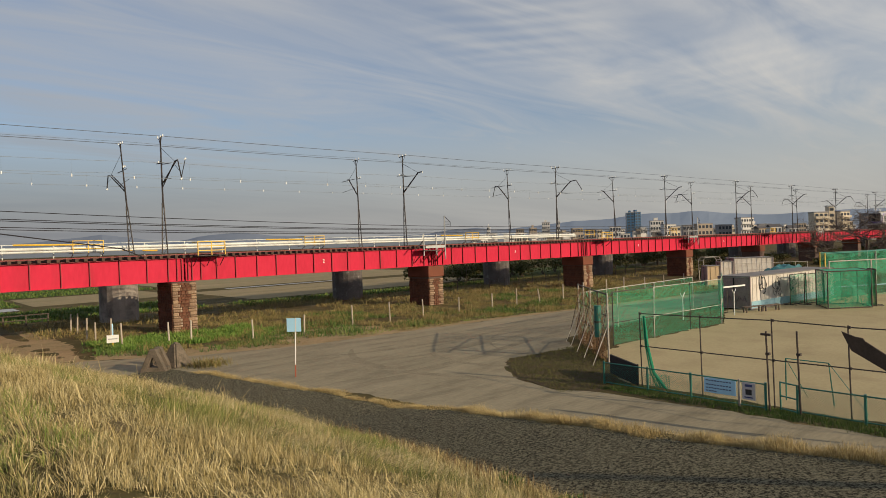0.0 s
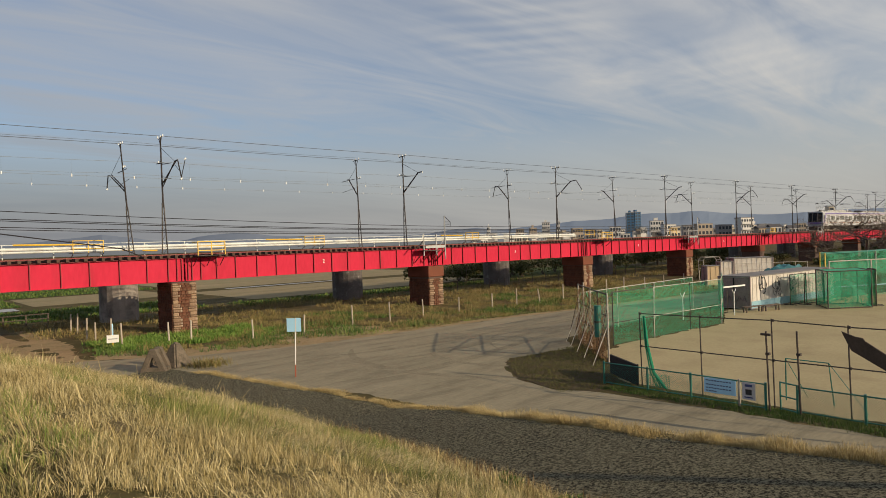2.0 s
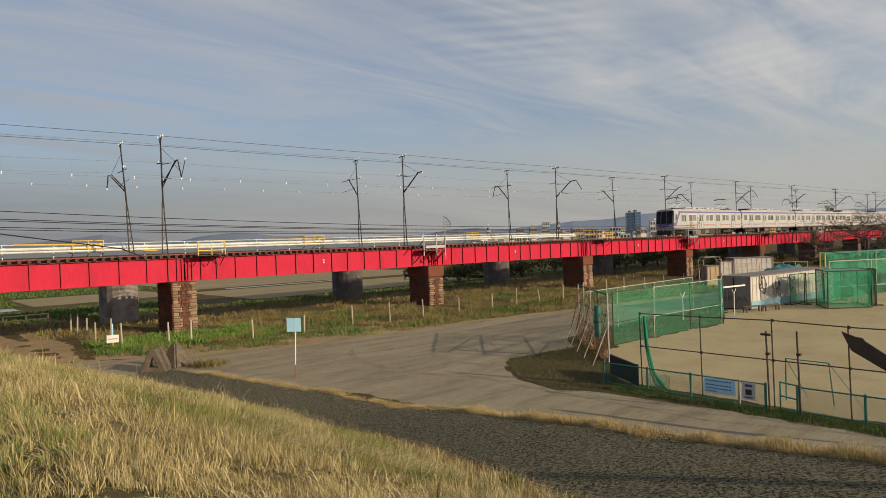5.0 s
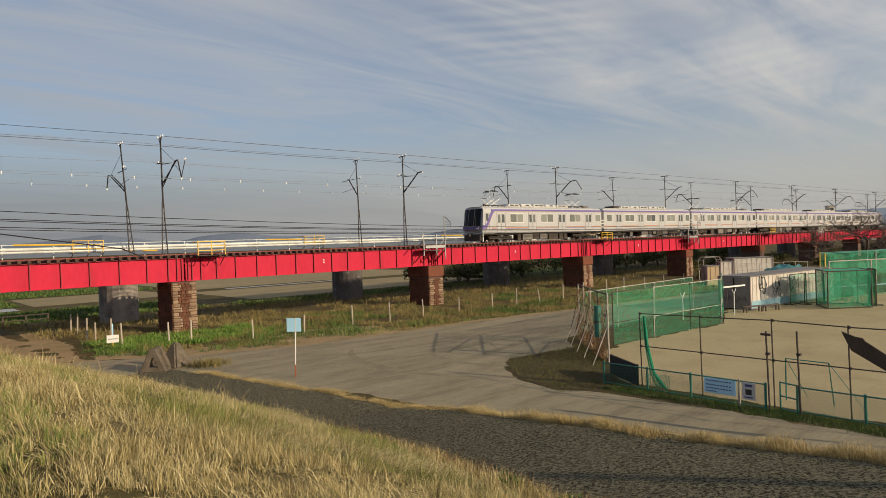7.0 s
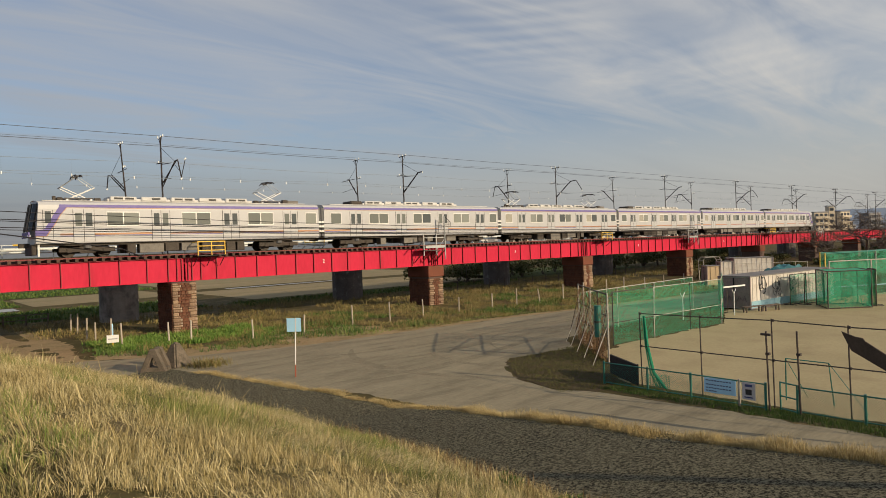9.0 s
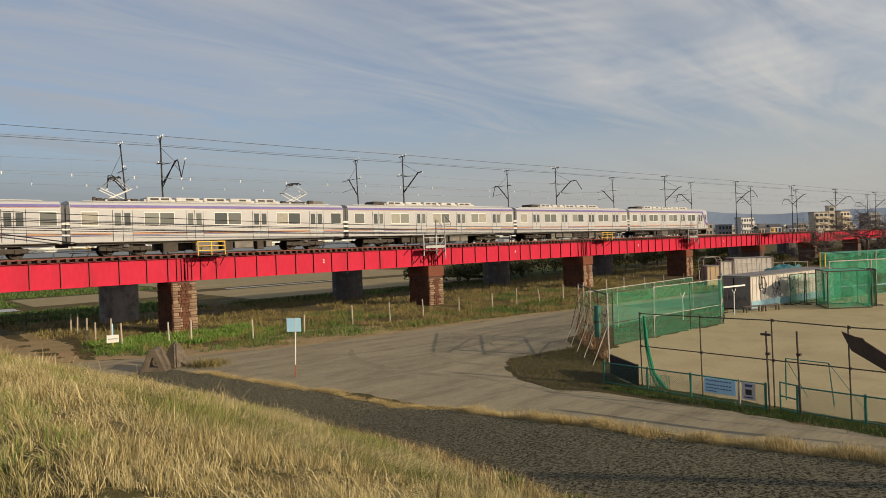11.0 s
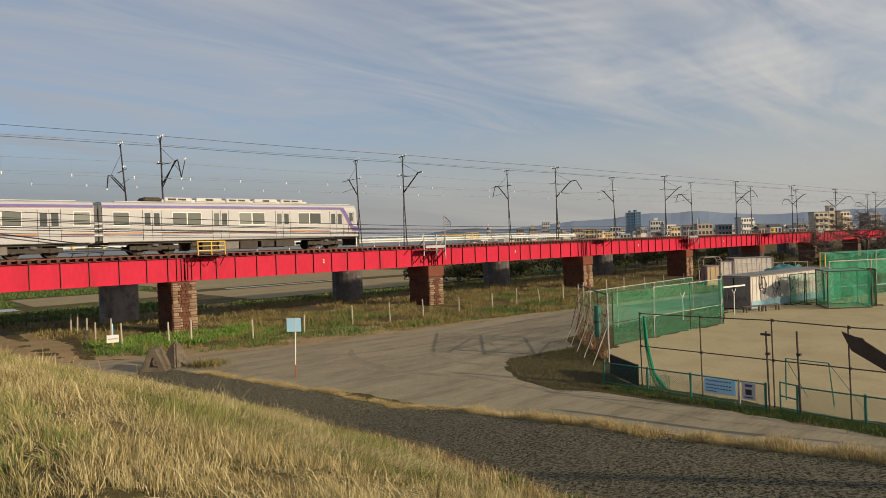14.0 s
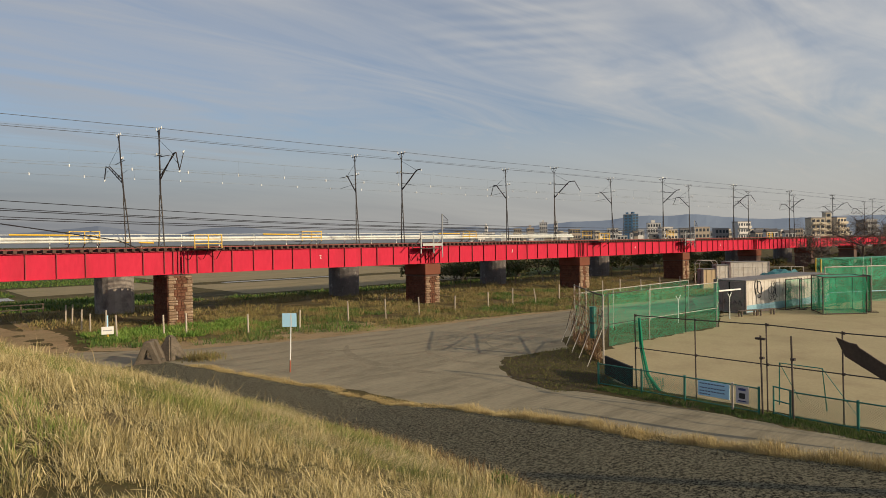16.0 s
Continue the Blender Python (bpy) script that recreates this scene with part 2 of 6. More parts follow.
# Island soil: the backstop's shade is painted in as a dark base tone.
SHADED_DIRT = surface("soil with shade in the colour", (0.095, 0.07, 0.042), (0.06, 0.047, 0.028), rough=0.95, scale=0.8, fine=8, bump=0.6, dist=0.04, stain=(0.07, 0.075, 0.025), stain_amount=0.6, spec=0.08)
SAND = surface("sports ground sand", (0.44, 0.365, 0.213), (0.365, 0.302, 0.175), rough=0.95, scale=0.22, fine=7, bump=0.3, dist=0.012, stain=(0.30, 0.235, 0.14), stain_amount=0.55, spec=0.08)
FIELD_BROWN = surface("ploughed field", (0.34, 0.275, 0.165), (0.25, 0.20, 0.115), rough=0.95, scale=0.2, fine=2.2, bump=0.9, dist=0.12, stretch=(0.2, 2, 1), stain=(0.20, 0.20, 0.09), stain_amount=0.5, spec=0.08)
FIELD_GREEN = surface("vegetable field", (0.045, 0.075, 0.02), (0.10, 0.095, 0.035), rough=0.95, scale=0.3, fine=2.2, bump=0.9, dist=0.12, stretch=(0.15, 2.5, 1), spec=0.08)
FIELD_PALE = surface("plastic mulch sheet", (0.42, 0.42, 0.41), (0.30, 0.30, 0.29), rough=0.5, scale=0.3, fine=3, bump=0.3, stretch=(0.25, 2.5, 1))
STRAW = leafy("dry grass", [(0.05, 0.042, 0.018), (0.17, 0.135, 0.052), (0.31, 0.25, 0.105), (0.47, 0.385, 0.19), (0.60, 0.51, 0.29), (0.24, 0.22, 0.075)], clump=1.6)
MEADOW = leafy("mixed grass", [(0.045, 0.07, 0.017), (0.11, 0.135, 0.036), (0.22, 0.215, 0.07), (0.34, 0.29, 0.11), (0.50, 0.42, 0.21)], clump=1.4)
GOLD = leafy("golden verge grass", [(0.20, 0.14, 0.055), (0.36, 0.27, 0.115), (0.49, 0.385, 0.185), (0.60, 0.495, 0.27)], clump=1.2)
RUSSET = leafy("russet seed heads", [(0.10, 0.055, 0.025), (0.17, 0.10, 0.045), (0.24, 0.16, 0.075)], clump=1.0)
FRESH = leafy("fresh grass", [(0.085, 0.145, 0.028), (0.15, 0.205, 0.045), (0.25, 0.26, 0.075), (0.36, 0.32, 0.12)], clump=0.9)
WEED = leafy("green weeds", [(0.035, 0.075, 0.015), (0.06, 0.12, 0.025), (0.11, 0.16, 0.035), (0.17, 0.17, 0.05)], clump=0.5)
BANK = leafy("river bank grass", [(0.075, 0.075, 0.024), (0.17, 0.135, 0.05), (0.30, 0.22, 0.09), (0.14, 0.145, 0.042), (0.38, 0.285, 0.13)], clump=0.25)
LUSH = leafy("lush leafy weeds", [(0.05, 0.11, 0.018), (0.10, 0.19, 0.03), (0.16, 0.25, 0.045), (0.22, 0.27, 0.07)], clump=0.7)
ISLAND = leafy("trampled olive grass", [(0.05, 0.065, 0.018), (0.09, 0.10, 0.028), (0.15, 0.13, 0.045), (0.075, 0.105, 0.024)], clump=0.6)
SHRUB = leafy("dark shrub leaves", [(0.03, 0.045, 0.012), (0.05, 0.07, 0.018), (0.09, 0.08, 0.025), (0.13, 0.09, 0.03)], clump=0.3)
BARK = surface("grey bark", (0.13, 0.10, 0.08), (0.08, 0.062, 0.05), rough=0.9, scale=2, fine=20, bump=0.6)


# ---- building helpers ----
def part(name, bm, material, parent=None, label=""):
    me = bpy.data.meshes.new(name)
    bm.to_mesh(me)
    bm.free()
    me.materials.append(material)
    ob = new(name, me)
    ob.parent = parent
    return tagged(ob, label)


def mesh(name, verts, faces, material, parent=None):
    me = bpy.data.meshes.new(name)
    me.from_pydata(verts, [], faces)
    me.materials.append(material)
    me.update()
    ob = new(name, me)
    ob.parent = parent
    return ob


def share(name, me, m, parent=None):
    """Another object on the same mesh data."""
    ob = new(name, me)
    ob.parent = parent
    ob.matrix_basis = m
    return ob


def thing(name, label, category, m=None, group="", kind=""):
    ob = new(name)
    ob.empty_display_size = 0.2
    if m is not None:
        ob.matrix_basis = m
    return tagged(ob, label, category, group, kind)


def box(x0, x1, y0, y1, z0, z1, bevel=0.0, bm=None):
    bm = bm or bmesh.new()
    made = bmesh.ops.create_cube(bm, size=1)["verts"]
    for v in made:
        v.co = Vector(((x0 + x1) / 2 + v.co.x * (x1 - x0), (y0 + y1) / 2 + v.co.y * (y1 - y0), (z0 + z1) / 2 + v.co.z * (z1 - z0)))
    if bevel:
        edges = list({e for v in made for e in v.link_edges})
        bmesh.ops.bevel(bm, geom=edges, offset=bevel, segments=1, affect="EDGES")
    return bm


def rod(points, r, sides=6, bm=None, r1=None):
    """A round bar through the points; r1: its radius at the end."""
    bm = bm or bmesh.new()
    pts = [Vector(p) for p in points]
    r1 = r if r1 is None else r1
    rings = []
    for i, p in enumerate(pts):
        d = (pts[min(i + 1, len(pts) - 1)] - pts[max(i - 1, 0)]).normalized()
        up = Vector((0, 0, 1)) if abs(d.z) < 0.95 else Vector((1, 0, 0))
        a = d.cross(up).normalized()
        b = a.cross(d)
        rr = r + (r1 - r) * i / max(1, len(pts) - 1)
        rings.append([bm.verts.new(p + (a * math.cos(2 * math.pi * k / sides) + b * math.sin(2 * math.pi * k / sides)) * rr) for k in range(sides)])
    for u, v in zip(rings, rings[1:]):
        for k in range(sides):
            bm.faces.new((u[k], u[(k + 1) % sides], v[(k + 1) % sides], v[k]))
    bm.faces.new(rings[0])
    bm.faces.new(rings[-1][::-1])
    return bm


def prism(outline, z0, z1, bm=None):
    """An upright prism over a ground outline, counter-clockwise."""
    bm = bm or bmesh.new()
    lo, hi = [bm.verts.new((x, y, z0)) for x, y in outline], [bm.verts.new((x, y, z1)) for x, y in outline]
    k = len(outline)
    for i in range(k):
        bm.faces.new((lo[i], lo[(i + 1) % k], hi[(i + 1) % k], hi[i]))
    bm.faces.new(lo[::-1])
    bm.faces.new(hi)
    return bm


# ---- the ground ----
def lerp_table(table, v):
    if v <= table[0][0]:
        return table[0][1]
    for (a, fa), (b, fb) in zip(table, table[1:]):
        if v <= b:
            return fa + (fb - fa) * (v - a) / (b - a)
    return table[-1][1]


CREST = 4.1
OUTER = [(-40, 12.6), (3, 12.7), (7, 12.9), (11, 13.5), (16, 14.0), (21.5, 13.5), (29.5, 11.8), (33, 11.0)]
INNER = [(-40, 7.9), (4, 8.1), (7.7, 8.4), (10.4, 9.1), (17, 10.2), (23.6, 10.2), (30, 9.2), (33, 8.6)]


def ramp_z(y):
    return min(CREST, max(0.0, 0.118 * (18.5 - y)))


def crest_x(y):
    return 1.0 - (0.02 * (y - 10) ** 2 if y > 10 else 0.0)


def height(x, y):
    zr, xi, xo, xe = ramp_z(y), lerp_table(INNER, y), lerp_table(OUTER, y), crest_x(y)
    if x <= xe:
        return CREST
    toe = min(xi, xe + (CREST - zr) / 0.38)
    if x < toe:
        f = (x - xe) / (toe - xe)
        f = f * (1 - 0.25 * (1 - f))
        return CREST + (zr - CREST) * f
    if x < xo + 0.5:
        return zr
    return max(0.0, zr - (x - xo - 0.5) * 0.62)


def axis(fine0, fine1, step, far0, far1, grow=1.25):
    vals, v, s = list(np.arange(fine0, fine1 + step / 2, step)), fine1, step
    while v < far1:
        s *= grow
        v += s
        vals.append(v)
    v, s = fine0, step
    while v > far0:
        s *= grow
        v -= s
        vals.insert(0, v)
    return vals


def make_ground():
    xs, ys = axis(-4, 24, 0.4, -4500, 4500), axis(-6, 46, 0.5, -4500, 4500)
    verts, faces = [], []
    for y in ys:
        for x in xs:
            z = height(x, y)
            if lerp_table(INNER, y) + 0.2 < x < lerp_table(OUTER, y) - 0.2 and y < 33:
                z -= 0.05
            near = -30 < x < 200 and -30 < y < 160
            wob = 0.05 * noise.noise(Vector((x * 0.7, y * 0.7, 0))) if near and x < lerp_table(INNER, y) - 0.3 else 0.0
            verts.append((x, y, z + wob))
    w = len(xs)
    for j in range(len(ys) - 1):
        for i in range(w - 1):
            a = j * w + i
            faces.append((a, a + 1, a + w + 1, a + w))
    ob = mesh("ground", verts, faces, SOIL)
    ob.data.polygons.foreach_set("use_smooth", [True] * len(faces))
    tagged(ob, "grassy flood plain and levee slope of dry soil", "ground", kind="structure")


def sheet(name, outline, z, material, label, category, rag=0.0):
    bm = bmesh.new()
    if rag:
        rng, pts = random.Random(len(outline)), []
        for (xa, ya), (xb, yb) in zip(outline, outline[1:] + outline[:1]):
            d = math.hypot(xb - xa, yb - ya)
            k = max(1, min(60, int(d / 0.45)))
            for i in range(k):
                g = i / k
                pts.append((xa + (xb - xa) * g + rng.gauss(0, rag), ya + (yb - ya) * g + rng.gauss(0, rag)))
        outline = pts
    f = bm.faces.new([bm.verts.new((x, y, z)) for x, y in outline])
    f.normal_update()
    bmesh.ops.triangulate(bm, faces=[f])
    bm.normal_update()
    for fc in bm.faces:
        if fc.normal.z < 0:
            fc.normal_flip()
    return tagged(part(name, bm, material), label, category, kind="structure")


def make_roads():
    # the ramp that climbs the levee
    verts, faces, cols = [], [], 9
    rows = [y / 2 for y in range(-60, 67)]
    for y in rows:
        a, b = lerp_table(INNER, y), lerp_table(OUTER, y)
        for c in range(cols):
            f = c / (cols - 1)
            verts.append((a + (b - a) * f, y, ramp_z(y) + 0.014 + 0.05 * math.sin(math.pi * f)))
    for j in range(len(rows) - 1):
        for i in range(cols - 1):
            q = j * cols + i
            faces.append((q, q + 1, q + cols + 1, q + cols))
    ob = mesh("road_ramp", verts, faces, ASPHALT)
    ob.data.polygons.foreach_set("use_smooth", [True] * len(faces))
    tagged(ob, "dark coarse asphalt ramp climbing the levee", "road", kind="structure")
    # the flat road at its foot
    edge = [(8.4, 39.6), (13.4, 36.2), (19.3, 34.5), (25.5, 34.2), (35.6, 33.8), (43, 32.8), (60, 31.5), (85, 31.0)][::-1]
    near = [(9.0, 33.0), (11.6, 31.0), (12.6, 26.0), (14.2, 21.0), (14.9, 16.5), (15.6, 12.0), (16.6, 6.0), (17.2, -30)]
    inside = [(20.9, -30), (20.7, 8), (20.2, 14.7), (19.5, 16.2), (19.9, 18.6), (21.5, 20.8), (23.3, 22.1), (25.1, 21.9), (27.5, 21.6), (30.0, 24.0), (34, 25.0), (50, 26.0), (85, 26.5)]
    sheet("road_flat", edge + [(6.5, 38.0)] + near + inside, 0.012, ASPHALT_OLD, "worn grey asphalt road junction at the levee foot", "road", 0.05)
    sheet("dirt_track", [(9.5, 38.0), (8.6, 41.0), (9.6, 47.5), (9.0, 60), (5.5, 60), (5.6, 47), (4.5, 41), (6.0, 37.0)], 0.008, DIRT, "brown dirt track leading under the railway bridge", "track", 0.12)
    sheet("dirt_shoulder", [(9.2, 39.4), (13.2, 36.1), (19.2, 34.4), (26, 34.1), (35, 33.7), (43, 32.7), (60, 31.4), (60, 32.3), (43, 33.7), (30, 35.6), (24, 36.6), (21, 38.2), (17, 38.3), (12.5, 40.2), (9.4, 41.2)], 0.006, DIRT, "trodden tan dirt shoulder beside the road", "shoulder", 0.14)
    sheet("dirt_patch", [(18.8, 35.6), (22, 35.3), (26.4, 35.8), (27.0, 38.5), (25.5, 40.6), (22, 41.2), (19.5, 39.6)], 0.004, DIRT, "bare tan dirt patch in the rough grass", "dirt", 0.2)
    # The island's soil colour carries painted shade.
    sheet("dirt_island", [(20.3, 14.8), (19.6, 16.2), (20.0, 18.5), (21.6, 20.7), (23.3, 22.0), (27.4, 21.5), (26.0, 19.0), (24.5, 17.2), (22.1, 15.3), (21.3, 14.9)], 0.016, SHADED_DIRT, "trampled soil island with painted shade at the netting corner", "soil", 0.1)
    sheet("sports_ground", [(21.9, -25), (75, -25), (75, 17), (51, 22.3), (48, 23.4), (44.4, 21.7), (40.7, 19.9), (30.0, 20.4), (27.0, 19.5), (25.4, 17.6), (22.2, 15.0)], 0.020, SAND, "pale sandy baseball practice ground", "sports ground", 0.1)
    plots = [(FIELD_GREEN, -40, 26, 66, 80), (FIELD_PALE, -40, 12, 81, 86), (FIELD_BROWN, 14, 31, 87, 104), (FIELD_GREEN, -40, 13, 87, 104), (FIELD_GREEN, -40, 34, 106, 124),
             (FIELD_BROWN, 33, 78, 71, 92), (FIELD_GREEN, 29, 70, 63, 69), (FIELD_PALE, 40, 60, 94, 96), (FIELD_BROWN, 36, 90, 98, 130), (FIELD_GREEN, 72, 110, 66, 88)]
    for m, x0, x1, y0, y1 in plots:
        name = {"ploughed field": "bare brown ploughed field plot", "vegetable field": "green vegetable field plot in rows", "plastic mulch sheet": "pale plastic-covered field strip"}[m.name]
        sheet("field_plot", [(x0, y0), (x1, y0 + 1.5), (x1, y1 + 1.0), (x0, y1)], 0.03, m, name, "field")


# ---- grass ----
def blades(name, spots, rng, tall, wide, material, label, lean=0.35):
    """Bent two-piece blades of grass at the spots (x, y, z)."""
    n = len(spots)
    base = np.array(spots)
    ang = rng.uniform(0, 2 * math.pi, n)
    h = rng.uniform(tall[0], tall[1], n) * rng.uniform(0.7, 1.15, n)
    w = rng.uniform(wide[0], wide[1], n)
    side = np.stack([np.cos(ang), np.sin(ang), np.zeros(n)], 1) * w[:, None]
    bend_a = rng.uniform(0, 2 * math.pi, n)
    tip = np.stack([np.cos(bend_a), np.sin(bend_a), np.zeros(n)], 1) * (h * rng.uniform(0.1, 2 * lean, n))[:, None]
    up = np.stack([np.zeros(n), np.zeros(n), h], 1)
    v = np.empty((n, 5, 3))
    v[:, 0], v[:, 1] = base - side, base + side
    mid = base + up * 0.6 + tip * 0.35
    v[:, 2], v[:, 3] = mid + side * 0.7, mid - side * 0.7
    v[:, 4] = base + up + tip - np.stack([np.zeros(n), np.zeros(n), np.linalg.norm(tip, axis=1) * 0.35], 1)
    return strands(name, v, material, label)


def scatter(rng, n, x0, x1, y0, y1, keep):
    out = []
    for x, y in zip(rng.uniform(x0, x1, n), rng.uniform(y0, y1, n)):
        if keep(x, y):
            out.append((x, y, height(x, y) - 0.02))
    return out


def tufted(rng, spots, per, spread):
    out = []
    for x, y, z in spots:
        for dx, dy in rng.normal(0, spread, (per, 2)):
            out.append((x + dx, y + dy, z))
    return out


def tuft_grass(name, centres, rng, per, spread, tall, wide, material, label, comb=0.25, splay=1.0):
    """Tufts: thin blades that fan out from each centre (x, y, z, vigour) and lean with the wind-laid sward."""
    c = np.repeat(np.array(centres), per, axis=0)
    n = len(c)
    off = rng.normal(0, spread, (n, 2))
    base = np.stack([c[:, 0] + off[:, 0], c[:, 1] + off[:, 1], c[:, 2]], 1)
    h = rng.uniform(tall[0], tall[1], n) * c[:, 3]
    w = rng.uniform(wide[0], wide[1], n)
    lay = 1.5 + 1.2 * np.sin(c[:, 0] * 0.9 + 0.7 * np.sin(c[:, 1] * 0.8)) + 0.8 * np.sin(c[:, 1] * 1.3)
    dirs = np.stack([off[:, 0] / spread * 0.5 * splay + comb * np.cos(lay) + rng.normal(0, 0.25, n), off[:, 1] / spread * 0.5 * splay + comb * np.sin(lay) + rng.normal(0, 0.25, n), np.zeros(n)], 1)
    tip = dirs * h[:, None] * rng.uniform(0.3, 1.3, n)[:, None]
    reach = np.linalg.norm(tip, axis=1)
    rise = np.sqrt(np.maximum(h * h - reach * reach * 0.8, (0.15 * h) ** 2))
    a = rng.uniform(0, 2 * math.pi, n)
    side = np.stack([np.cos(a), np.sin(a), np.zeros(n)], 1) * w[:, None]
    up = np.stack([np.zeros(n), np.zeros(n), rise], 1)
    v = np.empty((n, 5, 3))
    v[:, 0], v[:, 1] = base - side, base + side
    mid = base + up * 0.68 + tip * 0.42
    v[:, 2], v[:, 3] = mid + side * 0.75, mid - side * 0.75
    v[:, 4] = base + up + tip
    return strands(name, v, material, label)


def strands(name, v, material, label):
    n = len(v)
    idx = np.arange(n) * 5
    me = bpy.data.meshes.new(name)
    me.vertices.add(n * 5)
    me.vertices.foreach_set("co", v.reshape(-1))
    loops = np.stack([idx, idx + 1, idx + 2, idx + 3, idx + 3, idx + 2, idx + 4], 1)
    me.loops.add(n * 7)
    me.loops.foreach_set("vertex_index", loops.reshape(-1).astype(np.int32))
    me.polygons.add(n * 2)
    starts = np.stack([np.arange(n) * 7, np.arange(n) * 7 + 4], 1).reshape(-1)
    me.polygons.foreach_set("loop_start", starts.astype(np.int32))
    me.update(calc_edges=True)
    me.materials.append(material)
    return tagged(new(name, me), label, "grass", kind="stuff")


def make_grass():
    rng = np.random.default_rng(4)

    def patch(x, y, s, k):
        return noise.noise(Vector((x * s, y * s, k)))

    def slope(x, y):
        return -6 < x < lerp_table(INNER, y) + 0.05 and x * 0.1 + y > 2.0

    def vigour(x, y):
        return 0.42 + 0.95 * max(0.0, 0.30 + patch(x, y, 0.8, 2)) + 0.95 * max(0.0, patch(x, y, 2.6, 8)) + 0.3 * patch(x, y, 6.5, 40)

    # tufts stand in clumps a hand or two across, with dead thatch and bare soil between them
    def clumped(x, y):
        return patch(x, y, 2.6, 8) + 0.45 * patch(x, y, 5.5, 19) + 0.25 * patch(x, y, 0.8, 2) > -0.15

    near = [(x, y, z, vigour(x, y)) for x, y, z in scatter(rng, 24000, -2, 10.6, 2.5, 18, lambda x, y: slope(x, y) and y + x > 3.6 and y < 17.5 and clumped(x, y))]

    def edge(x, y):
        return 0.42 * max(0.0, 1 - abs(lerp_table(INNER, y) - 2.2 - x) / 1.9) * (1 if 6 < y < 20 else 0.3)

    tuft_grass("dry_grass", [c for c in near if patch(c[0], c[1], 0.45, 1) + edge(c[0], c[1]) < 0.22], rng, 22, 0.05, (0.05, 0.24), (0.0013, 0.0040), STRAW, "clumped dry straw-coloured grass on the levee slope", 0.22, 1.35)
    tuft_grass("mixed_grass", [c for c in near if patch(c[0], c[1], 0.45, 1) + edge(c[0], c[1]) > 0.14], rng, 17, 0.05, (0.05, 0.23), (0.0013, 0.0040), MEADOW, "green and yellow grass tufts on the levee slope", 0.2, 1.3)
    tuft_grass("green_grass", [c for c in near if patch(c[0], c[1], 0.55, 4) + edge(c[0], c[1]) > 0.28], rng, 11, 0.05, (0.08, 0.25), (0.0020, 0.0052), FRESH, "fresh green grass patches on the levee slope", 0.2, 1.1)
    mat_layer = [(x, y, z + 0.005, 1.0) for x, y, z in scatter(rng, 13000, -2, 10.6, 2.5, 18, lambda x, y: slope(x, y) and y + x > 3.6 and patch(x, y, 0.7, 13) > -0.12)]
    tuft_grass("flattened_straw", mat_layer, rng, 7, 0.10, (0.10, 0.32), (0.0015, 0.0044), STRAW, "flattened dead straw lying on the levee slope", 1.9, 0.3)
    # stray pale stalks lying on the sward
    st = [near[k] for k in rng.integers(0, len(near), 900)]
    tuft_grass("straw_stalks", [(x, y, z + 0.06, 1.0) for x, y, z, q in st], rng, 1, 0.3, (0.16, 0.46), (0.0028, 0.0055), GOLD, "pale dead stalks strewn over the levee grass", 1.3, 0.4)
    # taller straw where the slope meets the ramp
    tl = [(lerp_table(INNER, y) - abs(rng.normal(0.1, 0.55)), y) for y in rng.uniform(3.2, 13, 1500)]
    tuft_grass("tall_straw", [(x, y, height(x, y) - 0.02, 0.6 + 0.7 * max(0.0, 0.5 + patch(x, y, 1.7, 23))) for x, y in tl if patch(x, y, 1.1, 27) > -0.2], rng, 12, 0.05, (0.16, 0.40), (0.0020, 0.0050), STRAW, "tall stiff straw at the foot of the levee slope", 0.12, 0.7)
    far = [(x, y, z, vigour(x, y)) for x, y, z in scatter(rng, 13000, -14, 10.6, 17, 37, lambda x, y: x < min(lerp_table(INNER, y), crest_x(y) + 11.2))]
    tuft_grass("dry_grass", [c for c in far if patch(c[0], c[1], 0.3, 1) < 0.15], rng, 9, 0.10, (0.15, 0.42), (0.003, 0.009), STRAW, "dry grass on the far shoulder of the levee", 0.3)
    tuft_grass("mixed_grass", [c for c in far if patch(c[0], c[1], 0.3, 1) > 0.05], rng, 9, 0.10, (0.12, 0.36), (0.003, 0.009), MEADOW, "green and yellow grass on the far shoulder", 0.3)
    crest = [(x, y, height(x, y) - 0.02, 0.7) for x, y in zip(rng.uniform(-14, 8, 6500), rng.uniform(-16, 12, 6500)) if y + x < 3.8 or x < -2]
    tuft_grass("crest_grass", crest, rng, 8, 0.10, (0.05, 0.20), (0.003, 0.008), STRAW, "short dry grass on the levee crest", 0.5)
    # golden strip along the ramp's outer edge
    c = []
    for y in rng.uniform(-8, 31.5, 8200):
        wob = 0.34 * patch(y, 0, 0.55, 3) + 0.15 * patch(y, 0, 2.1, 4)
        x = lerp_table(OUTER, y) - 0.05 + wob + abs(rng.normal(0, 0.30)) * (1.0 if y < 19 else 0.7)
        g = (0.45 + 0.9 * (0.45 + patch(x, y, 1.1, 5))) * (1.0 if y < 16 else 0.62)
        if g > 0.42 or rng.random() < 0.3:
            c.append((x, y, height(x, y) - 0.02, max(0.3, g)))
    tuft_grass("verge_grass", c, rng, 15, 0.05, (0.07, 0.30), (0.0014, 0.0042), GOLD, "strip of golden dry grass between the ramp and the flat road", 0.5, 1.2)
    c2 = [(x - abs(rng.normal(0, 0.25)), y, z, 0.5) for x, y, z, g in c if rng.random() < 0.10]
    tuft_grass("edge_grass", [(x, y, height(x, y), g) for x, y, z, g in c2], rng, 8, 0.05, (0.05, 0.2), (0.0014, 0.004), STRAW, "stray dry grass creeping over the ramp's edge", 0.9)
